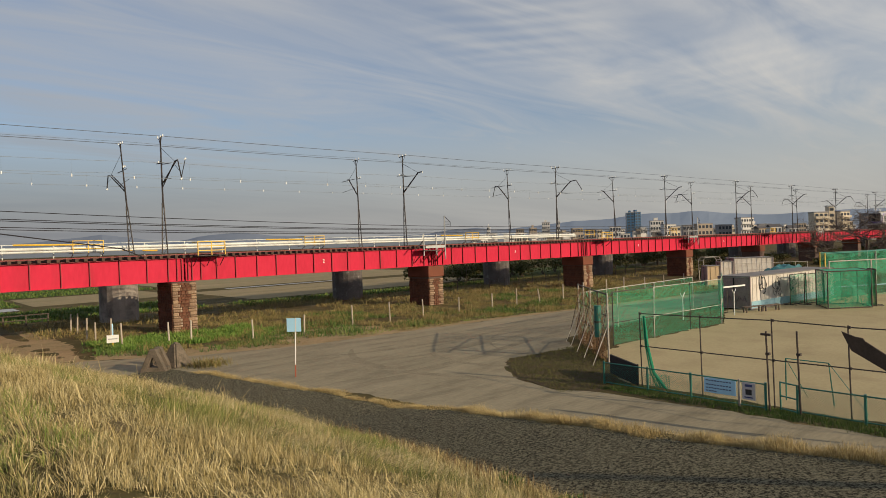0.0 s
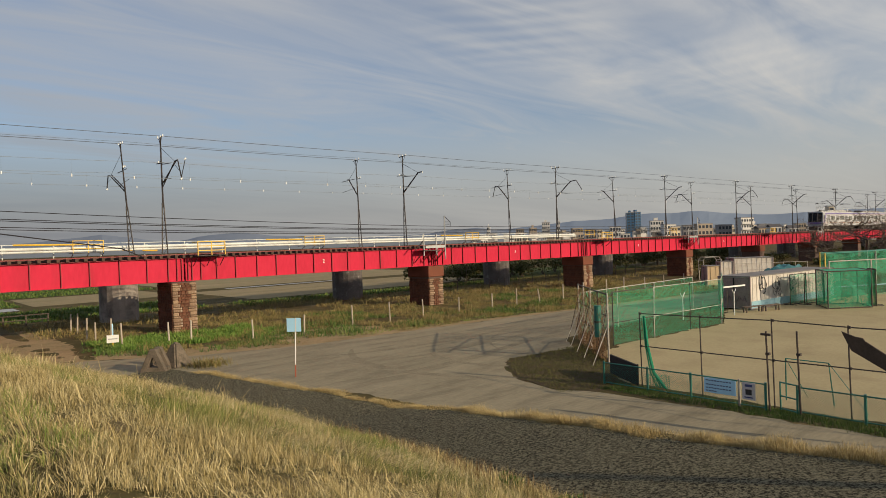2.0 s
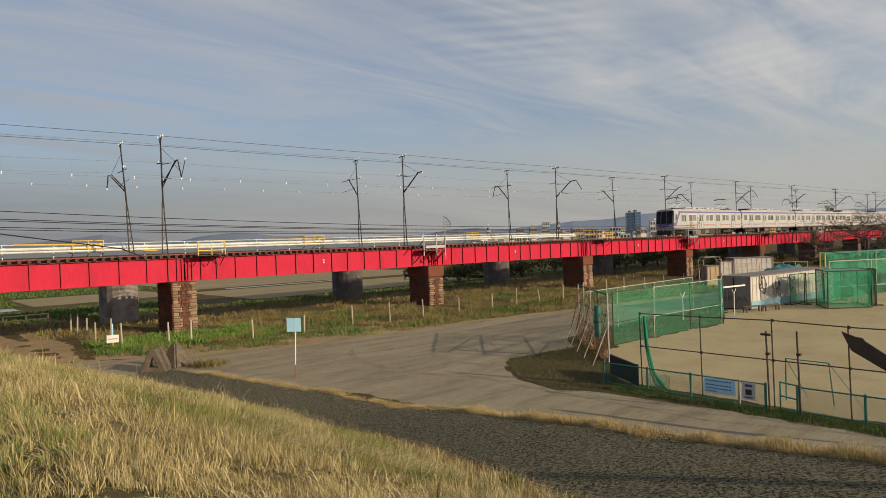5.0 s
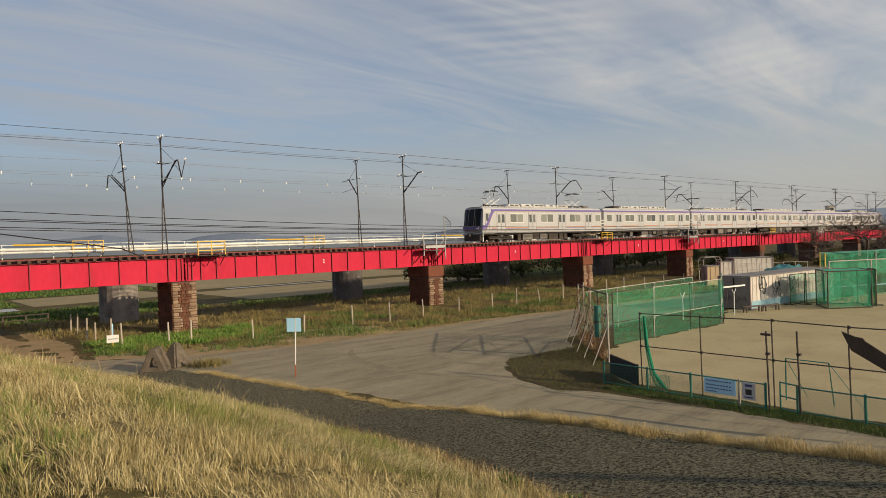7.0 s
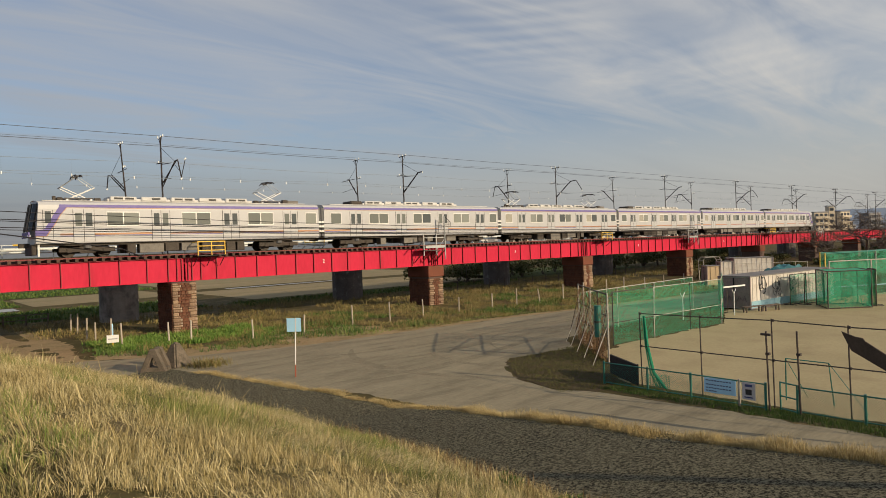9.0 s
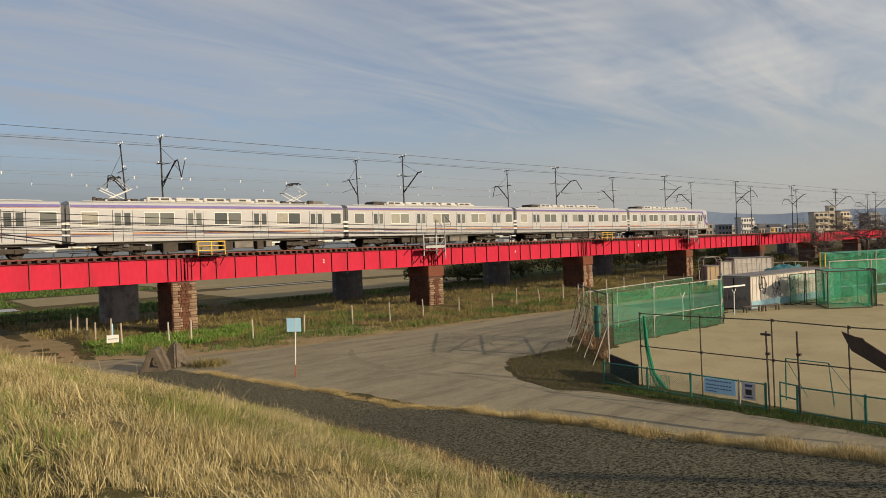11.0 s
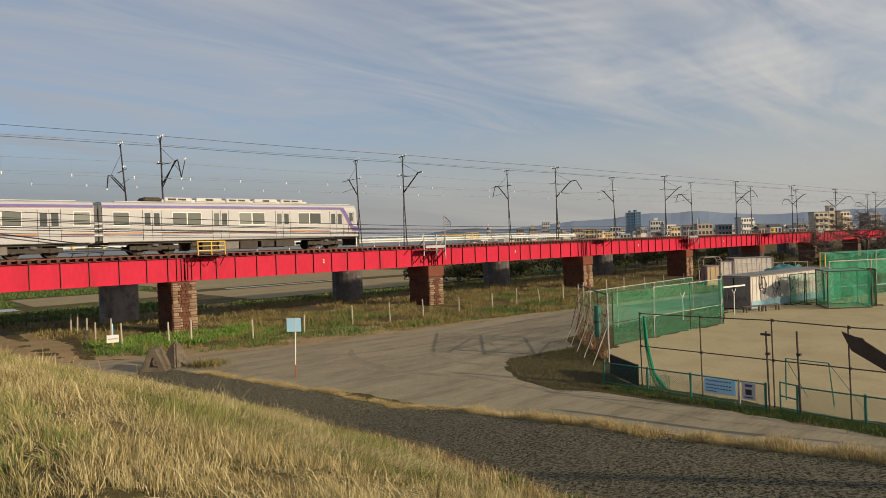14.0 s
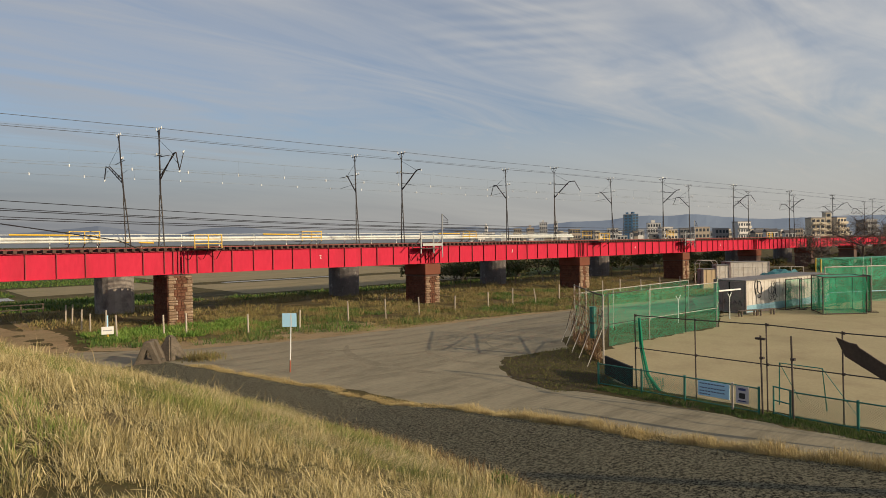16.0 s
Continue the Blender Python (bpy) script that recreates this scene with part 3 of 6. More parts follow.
    d = [(x, y, z, 1.0) for x, y, z in scatter(rng, 3500, 11, 22, 3, 22, lambda x, y: lerp_table(OUTER, y) + 0.6 < x < lerp_table(OUTER, y) + 3.0 and y < 15)]
    tuft_grass("verge_grass", d, rng, 7, 0.08, (0.08, 0.26), (0.003, 0.007), STRAW, "dry grass on the ramp's outer bank", 0.3)
    sd = [(lerp_table(INNER, y) - abs(rng.normal(0, 0.5)), y) for y in rng.uniform(3.5, 15, 420)]
    tuft_grass("seed_stalks", [(x, y, height(x, y), 1.0) for x, y in sd], rng, 3, 0.05, (0.22, 0.48), (0.003, 0.007), RUSSET, "brown seed-headed grass stalks at the ramp's edge", 0.15, 0.6)
    # between the road and the bridge, and under it
    far_edge = [(8, 40.5), (13.4, 36.6), (19.3, 34.9), (35, 34.2), (43, 33.3), (60, 31.9), (90, 31.4)]
    e = scatter(rng, 15000, 10.5, 75, 32, 52, lambda x, y: y > lerp_table(far_edge, x) + (2.2 * (1 if x < 24 else 0.3)) * (0.5 + patch(x, y, 0.5, 11)) and (x > 10 or y > 52) and patch(x, y, 0.35, 5) > -0.15 and not (19 < x < 26.5 and 35.5 < y < 40.5 and patch(x, y, 0.8, 21) < 0.18))
    tuft_grass("bank_grass", [(x, y, z, 0.35 + 1.1 * max(0.0, 0.5 + patch(x, y, 0.6, 15))) for x, y, z in e], rng, 11, 0.13, (0.10, 0.42), (0.006, 0.014), BANK, "rough brown and green grass beside the railway bridge", 0.4, 1.2)
    f = scatter(rng, 9000, 9.5, 62, 35.5, 50, lambda x, y: y > lerp_table(far_edge, x) + 0.8 and patch(x, y, 0.22, 9) + (0.25 if x < 26 and y < 44 else 0) > 0.14)
    tuft_grass("green_weeds", [(x, y, z, 0.4 + 1.1 * max(0.0, 0.5 + patch(x, y, 0.9, 16))) for x, y, z in f], rng, 9, 0.15, (0.10, 0.38), (0.010, 0.024), WEED, "low green weeds round the bridge piers", 0.5, 1.6)
    lush = scatter(rng, 3000, 10.3, 21.0, 40.6, 47.0, lambda x, y: y > 41.6 - 0.12 * (x - 10) + 0.8 * patch(x, y, 0.8, 30) and patch(x, y, 0.55, 31) > -0.25 - (0.3 if x < 16 else 0.0) and not (15.4 < x < 17.7 and y > 46.4))
    tuft_grass("lush_weeds", [(x, y, z, 0.45 + 1.0 * max(0.0, 0.5 + patch(x, y, 1.1, 33))) for x, y, z in lush], rng, 10, 0.13, (0.12, 0.40), (0.014, 0.034), LUSH, "lush bright green leafy weeds at the foot of the pier", 0.3, 1.6)
    strip = scatter(rng, 5200, 22, 62, 33, 40, lambda x, y: 0.4 < y - lerp_table(far_edge, x) < 2.6 + 1.4 * patch(x, y, 0.4, 35) and x > 23)
    tuft_grass("lawn_strip", [(x, y, z, 0.6 + 0.6 * max(0.0, 0.5 + patch(x, y, 0.9, 36))) for x, y, z in strip], rng, 8, 0.14, (0.05, 0.16), (0.008, 0.018), FRESH, "short green grass strip along the road edge", 0.3, 1.5)
    g = scatter(rng, 8000, 8, 130, 52, 66, lambda x, y: patch(x, y, 0.15, 3) > -0.2)
    tuft_grass("bank_grass", [(x, y, z, 0.4 + 1.1 * max(0.0, 0.5 + patch(x, y, 0.5, 17))) for x, y, z in g], rng, 7, 0.2, (0.15, 0.5), (0.010, 0.022), BANK, "rough grass behind the railway bridge", 0.4, 1.2)
    rows = [(x + rng.normal(0, 0.08), y, 0.03, 0.7 + 0.6 * rng.random()) for y in np.arange(66.5, 79, 1.1) for x in np.arange(-6, 26, 0.35)]
    rows += [(x + rng.normal(0, 0.08), y, 0.03, 0.7 + 0.6 * rng.random()) for y in np.arange(88, 103.5, 1.3) for x in np.arange(-8, 13, 0.4)]
    rows += [(x + rng.normal(0, 0.08), y, 0.03, 0.7 + 0.6 * rng.random()) for y in np.arange(106.5, 123, 1.6) for x in np.arange(0, 34, 0.5)]
    rows += [(x + rng.normal(0, 0.08), y, 0.03, 0.7 + 0.6 * rng.random()) for y in np.arange(63.5, 69, 1.1) for x in np.arange(29, 70, 0.4)]
    tuft_grass("vegetable_rows", rows, rng, 9, 0.18, (0.15, 0.4), (0.03, 0.07), WEED, "rows of low green vegetables in the fields", 0.1, 2.0)
    h = scatter(rng, 5000, 19.4, 29.5, 14.8, 23, lambda x, y: (x > 20.0 or y < 17) and y - 18.3 < (x - 20.0) * 1.25 and y < 21.9 and y > 33.4 - x * 0.55 - 7 and x - 21.6 < (y - 14.5) * 1.1)
    blades("island_weeds", tufted(rng, h, 7, 0.1), rng, (0.04, 0.15), (0.005, 0.011), ISLAND, "trampled grass island at the netting corner", 0.4)
    i = scatter(rng, 3000, 20.7, 21.9, -8, 15, lambda x, y: True)
    blades("fence_weeds", tufted(rng, i, 9, 0.07), rng, (0.04, 0.18), (0.004, 0.009), WEED, "green weeds along the foot of the low fence", 0.4)


make_ground()
make_roads()
make_grass()


# ---- the railway bridges ----
TRACK_Y, RAIL_Z, SPAN, FIRST = 48.4, 5.56, 23.05, 16.9
FAR_Y = 61.0
GIRDER_LO, GIRDER_HI = 3.63, 5.28


STIFF = (0.22, 0.5, 1.15, 2.3, 3.75, 5.45, 7.05, 8.75, 10.35, 12.05, 13.6, 15.3, 16.95, 18.75, 20.5, 21.9, 22.5, 22.83)


def girder_span(name, x0, x1, yc, label, group):
    """One span: two plate girders with stiffeners and flanges, cross frames."""
    t = thing(name, label, "bridge span", pose(x0, yc, 0), group)
    length = x1 - x0
    n = 13
    for side in (-1, 1):
        web = box(0.06, length - 0.06, side * 1.0 - 0.012, side * 1.0 + 0.012, GIRDER_LO + 0.03, GIRDER_HI - 0.03)
        part("web_plate", web, RED, t)
        part("bottom_flange", box(0.05, length - 0.05, side * 1.0 - 0.14, side * 1.0 + 0.14, GIRDER_LO, GIRDER_LO + 0.035, 0.005), RED, t)
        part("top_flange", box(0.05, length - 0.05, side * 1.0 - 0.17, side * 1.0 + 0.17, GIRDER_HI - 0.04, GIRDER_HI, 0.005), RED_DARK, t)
        rib = None
        for off in STIFF:
            for s in (-1, 1):
                m = pose(off, side * 1.0 + s * 0.068, (GIRDER_LO + GIRDER_HI) / 2)
                if rib is None:
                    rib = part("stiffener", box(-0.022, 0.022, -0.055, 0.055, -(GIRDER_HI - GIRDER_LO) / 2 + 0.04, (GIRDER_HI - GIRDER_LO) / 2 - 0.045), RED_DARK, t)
                    rib.matrix_basis = m
                else:
                    share("stiffener", rib.data, m, t)
    for k in range(0, n + 1, 3):
        x = 0.25 + (length - 0.5) * k / n
        bm = rod([(x, -0.95, GIRDER_LO + 0.15), (x, 0.95, GIRDER_HI - 0.15)], 0.04, 4)
        rod([(x, 0.95, GIRDER_LO + 0.15), (x, -0.95, GIRDER_HI - 0.15)], 0.04, 4, bm)
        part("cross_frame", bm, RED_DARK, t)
    return t


def number_plate(x, text):
    cu = bpy.data.curves.new("span_number", "FONT")
    cu.body, cu.size, cu.extrude, cu.align_x = text, 0.42, 0.004, "CENTER"
    cu.materials.append(WHITE)
    ob = new("span_number", cu)
    ob.matrix_basis = pose(x, TRACK_Y - 1.02, 4.42, 90, 0, 0)
    dg = bpy.context.evaluated_depsgraph_get()
    me = bpy.data.meshes.new_from_object(ob.evaluated_get(dg))
    bpy.data.objects.remove(ob)
    o = new("span_number", me)
    o.matrix_basis = pose(x, TRACK_Y - 1.02, 4.42, 90, 0, 0)
    tagged(o, "white painted span number " + text + " on the red girder", "number")


def make_deck(yc, x0, x1, near):
    t = thing("track", "single railway track on dark timber sleepers", "railway track", pose(0, yc, 0))
    sleeper = None
    k, x = 0, x0
    rest = bmesh.new()
    while x < x1:
        m = pose(x, 0, GIRDER_HI + 0.11)
        if near and 0 < x < 150 and k < 290:
            if sleeper is None:
                sleeper = part("sleeper", box(-0.10, 0.10, -1.28, 1.28, -0.10, 0.10, 0.01), TIMBER, t)
                sleeper.matrix_basis = m
            else:
                share("sleeper", sleeper.data, m, t)
            k += 1
        else:
            box(x - 0.10, x + 0.10, -1.28, 1.28, GIRDER_HI + 0.01, GIRDER_HI + 0.21, bm=rest)
        x += 0.52
    tagged(part("sleepers", rest, TIMBER, t), kind="stuff")
    for y in (-0.534, 0.534):
        bm = box(x0, x1, y - 0.03, y + 0.03, RAIL_Z - 0.04, RAIL_Z)
        box(x0, x1, y - 0.01, y + 0.01, RAIL_Z - 0.10, RAIL_Z - 0.04, bm=bm)
        part("rail", bm, RAIL, t)
    for y in (-0.33, 0.33):
        part("guard_rail", box(x0, x1, y - 0.03, y + 0.03, RAIL_Z - 0.09, RAIL_Z - 0.01), RAIL, t)
    for y in (-1.22, 1.22):
        part("edge_angle", box(x0, x1, y - 0.05, y + 0.05, GIRDER_HI + 0.215, GIRDER_HI + 0.255), RED_DARK, t)


def masonry_pier(x, yc, first):
    """Brick pier with pale quoins and a brown cap; the near ones show their bricks."""
    t = thing("bridge_pier", "brown brick railway bridge pier with rough stone corners", "bridge pier", pose(x, yc, 0), "brick bridge piers")
    hx, hy, top = 0.84, 1.45, 3.60
    part("core", box(-hx, hx, -hy, hy, -0.3, 3.0, 0.05), MORTAR, t)
    if first == 0:
        part("cap", box(-hx, hx, -hy, hy, 3.0, top, 0.04), MORTAR, t)
    else:
        part("cap", box(-hx - 0.10, hx + 0.10, -hy - 0.10, hy + 0.10, 2.62, top, 0.05), CAPSTONE, t, "brown painted cap block")
    if first > 3:
        return
    top_row = 3.55 if first == 0 else 2.6
    rng = random.Random(int(x * 10))
    sizes = {}
    z, row, count = -0.02, 0, 0
    while count < 290:
        course = rng.choice((0.15, 0.20, 0.26)) * (1 if first < 2 else 1.45)
        if z + course > top_row:
            break
        for face in ("front", "left"):
            half = hx if face == "front" else hy
            xs, u, stop = [], -half, half
            if face == "front":
                # rough corner stones of uneven length, bricks between them
                k = 1 if first < 2 else 1.15
                wl, wr = rng.choice((0.40, 0.52, 0.64)) * k, rng.choice((0.40, 0.52, 0.64)) * k
                xs.append((u, wl))
                u, stop = u + wl, half - wr
            while u < stop - 0.04:
                w = rng.choice((0.20, 0.24, 0.28)) if face == "front" else rng.choice((0.36, 0.44, 0.52))
                if stop - (u + w) < 0.12:
                    w = stop - u
                xs.append((u, w))
                u += w
            if face == "front":
                xs.append((stop, half - stop))
            for i, (u, w) in enumerate(xs):
                if count >= 290:
                    break
                corner = i in (0, len(xs) - 1)
                key = (round(w, 2), round(course, 2), corner, face)
                depth = rng.uniform(-0.02, 0.03) + (rng.uniform(0.0, 0.05) if corner and face == "front" else 0)
                c = u + w / 2
                m = pose(c, -hy - depth, z + course / 2, rng.uniform(-4, 4), rng.uniform(-1.5, 1.5), rng.uniform(-5, 5)) if face == "front" else pose(-hx - depth, -c, z + course / 2, 0, 0, -90)
                if key not in sizes:
                    o = part("stone" if corner else "brick", box(-w / 2 + 0.005, w / 2 - 0.005, -0.05, 0.05, -course / 2 + 0.005, course / 2 - 0.005, 0.045 if corner and face == "front" else 0.018), QUOIN if corner and face == "front" else BRICK, t)
                    sizes[key] = o
                    o.matrix_basis = m
                else:
                    share("stone" if corner else "brick", sizes[key].data, m, t)
                count += 1
        z += course
        row += 1


def round_pier(x, yc, i):
    t = thing("bridge_pier", ("smooth weathered concrete" if i == 0 else "dark stained stone") + " pier of the far railway bridge", "bridge pier", pose(x, yc, 0), "far bridge piers")
    bm = bmesh.new()
    n = 20
    pts = [(1.5 * math.cos(2 * math.pi * k / n), (1.0 + 0.9 * (1 if math.sin(2 * math.pi * k / n) > 0 else 1)) * math.sin(2 * math.pi * k / n)) for k in range(n)]
    part("shaft", prism(pts, -0.2, 3.2, bm), CONCRETE if i == 0 else DARK_STONE, t)
    part("cap", prism([(a * 1.07, b * 1.07) for a, b in pts], 3.2, 3.62), CONCRETE if i == 0 else DARK_STONE, t)


def catenary_pole(x, y, top, lean, arm, kink, label, double):
    """A lattice-footed steel mast with a bracket arm over its track, insulators and an earth-wire head."""
    t = thing("catenary_mast", label, "catenary mast", pose(x, y, RAIL_Z - 0.1), "overhead line masts")
    h = top - RAIL_Z + 0.1
    lx = lean
    def at(f, dx=0.0, dy=0.0):
        return Vector((lx * f + dx, dy, h * f))
    bm = rod([at(0, -0.2), at(0.45, -0.05)], 0.05, 5)
    rod([at(0, 0.2), at(0.45, 0.05)], 0.05, 5, bm)
    for k in range(7):
        f0, f1 = 0.45 * k / 7, 0.45 * (k + 1) / 7
        w0, w1 = 0.2 - 0.15 * k / 7, 0.2 - 0.15 * (k + 1) / 7
        s = 1 if k % 2 else -1
        rod([at(f0, s * w0), at(f1, -s * w1)], 0.013, 4, bm)
    part("lattice_leg", bm, STEEL_DARK, t)
    part("mast", rod([at(0.42), at(1.0)], 0.068, 6, r1=0.05), STEEL_DARK, t)
    s = arm
    z0, z1 = 0.60, 0.80
    if double:
        # the short lattice bracket of the first pair: two chords with rungs, a hanging fork
        z1, lat, far = (0.78, 0.3, 1.95) if s < 0 else (0.745, -0.35, 2.4)
        q = 1 if s < 0 else -1
        bm = bmesh.new()
        for off in (0.0, 0.03):
            rod([at(z0 - 0.02 + off), at(z1 + off * 0.3, lat + off * 4, s * far)], 0.045, 5, bm)
        for k in range(5):
            g = (k + 0.5) / 5
            rod([at(z0 - 0.02 + (z1 - z0 + 0.02) * g, lat * g, s * far * g), at(z0 + 0.01 + (z1 - z0) * (g + 0.08), lat * g + 0.1, s * far * (g + 0.06))], 0.02, 4, bm)
        rod([at(z1, lat, s * far), at(z1 + 0.008, lat + 0.1 * q, s * (far + 0.35))], 0.05, 5, bm)
        part("bracket_arm", bm, STEEL_DARK, t)
        bm = rod([at(z1 + 0.008, lat + 0.1 * q, s * (far + 0.3)), at(0.64, lat + 0.2 * q, s * (far + 0.65))], 0.045, 5)
        if s < 0:
            rod([at(0.64, lat + 0.2, s * (far + 0.65)), at(z1, lat + 0.4, s * (far + 0.95))], 0.03, 5, bm)
        rod([at(z1 - 0.03, lat, s * far), at(0.68, lat + 0.2 * q, s * (far + 0.65))], 0.02, 4, bm)
        part("hanging_fork", bm, STEEL_DARK, t)
        for f, k, d in ((0.63, 0.2, 0.65), (z1 + 0.01, 0.4, 0.97))[:1 if s > 0 else 2]:
            p = at(f, lat + k * q, s * (far + d))
            part("fork_insulator", rod([p - Vector((0.06, 0, 0.07)), p + Vector((0.05, 0, 0.07))], 0.052, 8), CERAMIC, t)
        tip = at(z1, lat, s * far)
    else:
        tip = at(z1, 0.3, s * 1.95)
        bm = rod([at(z0), tip], 0.065, 5)
        rod([tip, at(z1 + 0.008, 0.45, s * (2.65 if kink else 2.4))], 0.055, 5, bm)
        part("bracket_arm", bm, STEEL_DARK, t)
        if kink:
            part("hanging_arm", rod([at(z1 + 0.008, 0.45, s * 2.65), at(0.675, 0.65, s * 3.3)], 0.045, 5), STEEL_DARK, t)
        p = at(z1 + 0.008, 0.45, s * 2.4) if not kink else at(0.675, 0.65, s * 3.3)
        part("arm_insulator", rod([p - Vector((0, 0, 0.16)), p], 0.05, 6), CERAMIC, t)
    part("stay", rod([at(0.92), tip], 0.016, 4), STEEL_DARK, t)
    part("head_bar", rod([at(1.0, -0.1, -0.62), at(1.0, 0.1, 0.62)], 0.045, 4), STEEL_DARK, t)
    bm = rod([at(0.93), at(0.995, -0.08, -0.5)], 0.02, 4)
    rod([at(0.93), at(0.995, 0.08, 0.5)], 0.02, 4, bm)
    part("head_brace", bm, STEEL_DARK, t)
    part("side_bar", rod([at(0.79, -0.1, -0.75 * s), at(0.79, 0.1, 0.25 * s)], 0.035, 4), STEEL_DARK, t)
    pin = None
    for f, dy in ((1.0, -0.55), (1.0, 0.55), (1.0, 0.0), (0.79, -0.6 * s), (0.79, -0.2 * s)):
        m = Matrix.Translation(at(f, 0, dy) + Vector((0, 0, 0.05)))
        if pin is None:
            bm = rod([(0, 0, 0), (0, 0, 0.10), (0, 0, 0.16)], 0.055, 8, r1=0.035)
            pin = part("insulator", bm, CERAMIC, t)
            pin.matrix_basis = m
        else:
            share("insulator", pin.data, m, t)


def wire(name, points, r, material, label, sag=0.0, steps=6):
    bm = bmesh.new()
    pts = []
    for a, b in zip(points, points[1:]):
        a, b = Vector(a), Vector(b)
        for k in range(steps):
            f = k / steps
            pts.append(a.lerp(b, f) - Vector((0, 0, sag * 4 * f * (1 - f))))
    pts.append(Vector(points[-1]))
    return tagged(part(name, rod(pts, r, 4, bm), material), label, "overhead wire")


FEEDER = surface("dull feeder cable", (0.155, 0.18, 0.225), (0.12, 0.14, 0.175), rough=0.7, bump=0, spec=0.1)
MAST_A = [-29.3, -6.3, 16.6, 39.1, 62.0, 86.3, 108.2, 130.9, 153.4, 179.0, 202, 225]
MAST_B = [-30.0, -7.2, 16.4, 38.9, 61.7, 84.8, 107.6, 130.5, 152.8, 176, 199, 222]


def make_bridges():
    for k in range(-2, 13):
        x0, x1 = FIRST + SPAN * k, FIRST + SPAN * (k + 1)
        girder_span("bridge_span", x0, x1, TRACK_Y, "bright red plate girder span carrying one railway track", "red girder spans")
        girder_span("bridge_span", x0 - 0.8, x1 - 0.8, FAR_Y, "red plate girder span of the far track", "far girder spans")
    for k, n in ((0, "2"), (1, "3"), (2, "4"), (3, "5"), (4, "6")):
        number_plate(FIRST + SPAN * (k + 0.49), n)
    make_deck(TRACK_Y, -30, 315, True)
    make_deck(FAR_Y, -30, 315, False)
    for k in range(-2, 14):
        masonry_pier(FIRST - 0.32 + SPAN * k, TRACK_Y - 0.25, abs(k))
        round_pier(FIRST - 0.8 + SPAN * k, FAR_Y, abs(k))
    for i, x in enumerate(MAST_A):
        catenary_pole(x, 50.4, 14.15, -0.05, -1, i % 2 == 0, "dark steel overhead line mast with bracket arm, near track", i == 2)
    for i, x in enumerate(MAST_B):
        catenary_pole(x, 57.8, 14.6, -0.6 if i % 3 == 2 else -0.25, 1, i % 2 == 0, "dark steel overhead line mast with bracket arm, far track", i == 2)
    # feeders on the mast heads, messenger and contact wires over both tracks
    for dy, z in ((-0.55, 14.22), (-0.6, 13.47)):
        wire("feeder_wire", [(x, 50.4 + dy, z) for x in MAST_A], 0.021, FEEDER, "grey feeder wire strung between the masts", 0.05)
    for dy, z in ((-0.5, 14.8),):
        wire("feeder_wire", [(x, 57.8 + dy, z) for x in MAST_B], 0.012, FEEDER, "grey feeder wire strung between the far masts", 0.08)
    for yc, masts, zc, step, ph in ((TRACK_Y, MAST_A, 10.96, 3.85, 10.2), (FAR_Y, MAST_B, 11.5, 3.95, 10.0)):
        t = thing("overhead_line", "grey messenger and contact wires with white hanger clamps", "overhead wire", group="overhead lines")
        zm = zc + 1.15
        pts = []
        for a, b in zip(masts, masts[1:]):
            for k in range(6):
                f = k / 6
                pts.append((a + (b - a) * f, yc, zm - 0.16 * 4 * f * (1 - f)))
        part("messenger", rod(pts, 0.012, 4), TROLLEY, t)
        part("contact", rod([(masts[0], yc, zc), (masts[-1], yc, zc)], 0.012, 4), TROLLEY, t)
        clamp = None
        x = ph - step * 9
        while x < 190:
            i = max(k for k in range(len(masts)) if masts[k] <= x) if x > masts[0] else 0
            f = (x - masts[i]) / (masts[min(i + 1, len(masts) - 1)] - masts[i] or 1)
            zt = zm - 0.64 * f * (1 - f)
            part("dropper", rod([(x, yc, zc), (x, yc, zt)], 0.004, 4), TROLLEY, t)
            if clamp is None:
                clamp = part("clamp", rod([(0, 0, -0.10), (0, 0, 0.0), (0, 0, 0.10)], 0.045, 6, r1=0.035), CERAMIC, t)
                clamp.matrix_basis = pose(x, yc, zc)
            else:
                share("clamp", clamp.data, pose(x, yc, zc), t)
            x += step
        for x in masts:
            part("strut_insulator", rod([(x, yc + (1.9 if yc == TRACK_Y else -2.6), zm + 0.1), (x, yc, zm)], 0.03, 5), STEEL_DARK, t)
            part("steady_arm", rod([(x, yc + (2.0 if yc == TRACK_Y else -3.2), zc + 0.35), (x, yc, zc)], 0.02, 5), STEEL_DARK, t)


# ---- the train ----
NX, PITCH, BODY = 6, 20.76, 20.26
DOORS = [(2.5, 3.72), (7.3, 8.5), (12.26, 13.5), (17.1, 18.36)]
PANES = [(4.50, 5.44), (5.52, 6.46), (9.34, 10.28), (10.38, 11.34), (14.24, 15.18), (15.27, 16.24)]


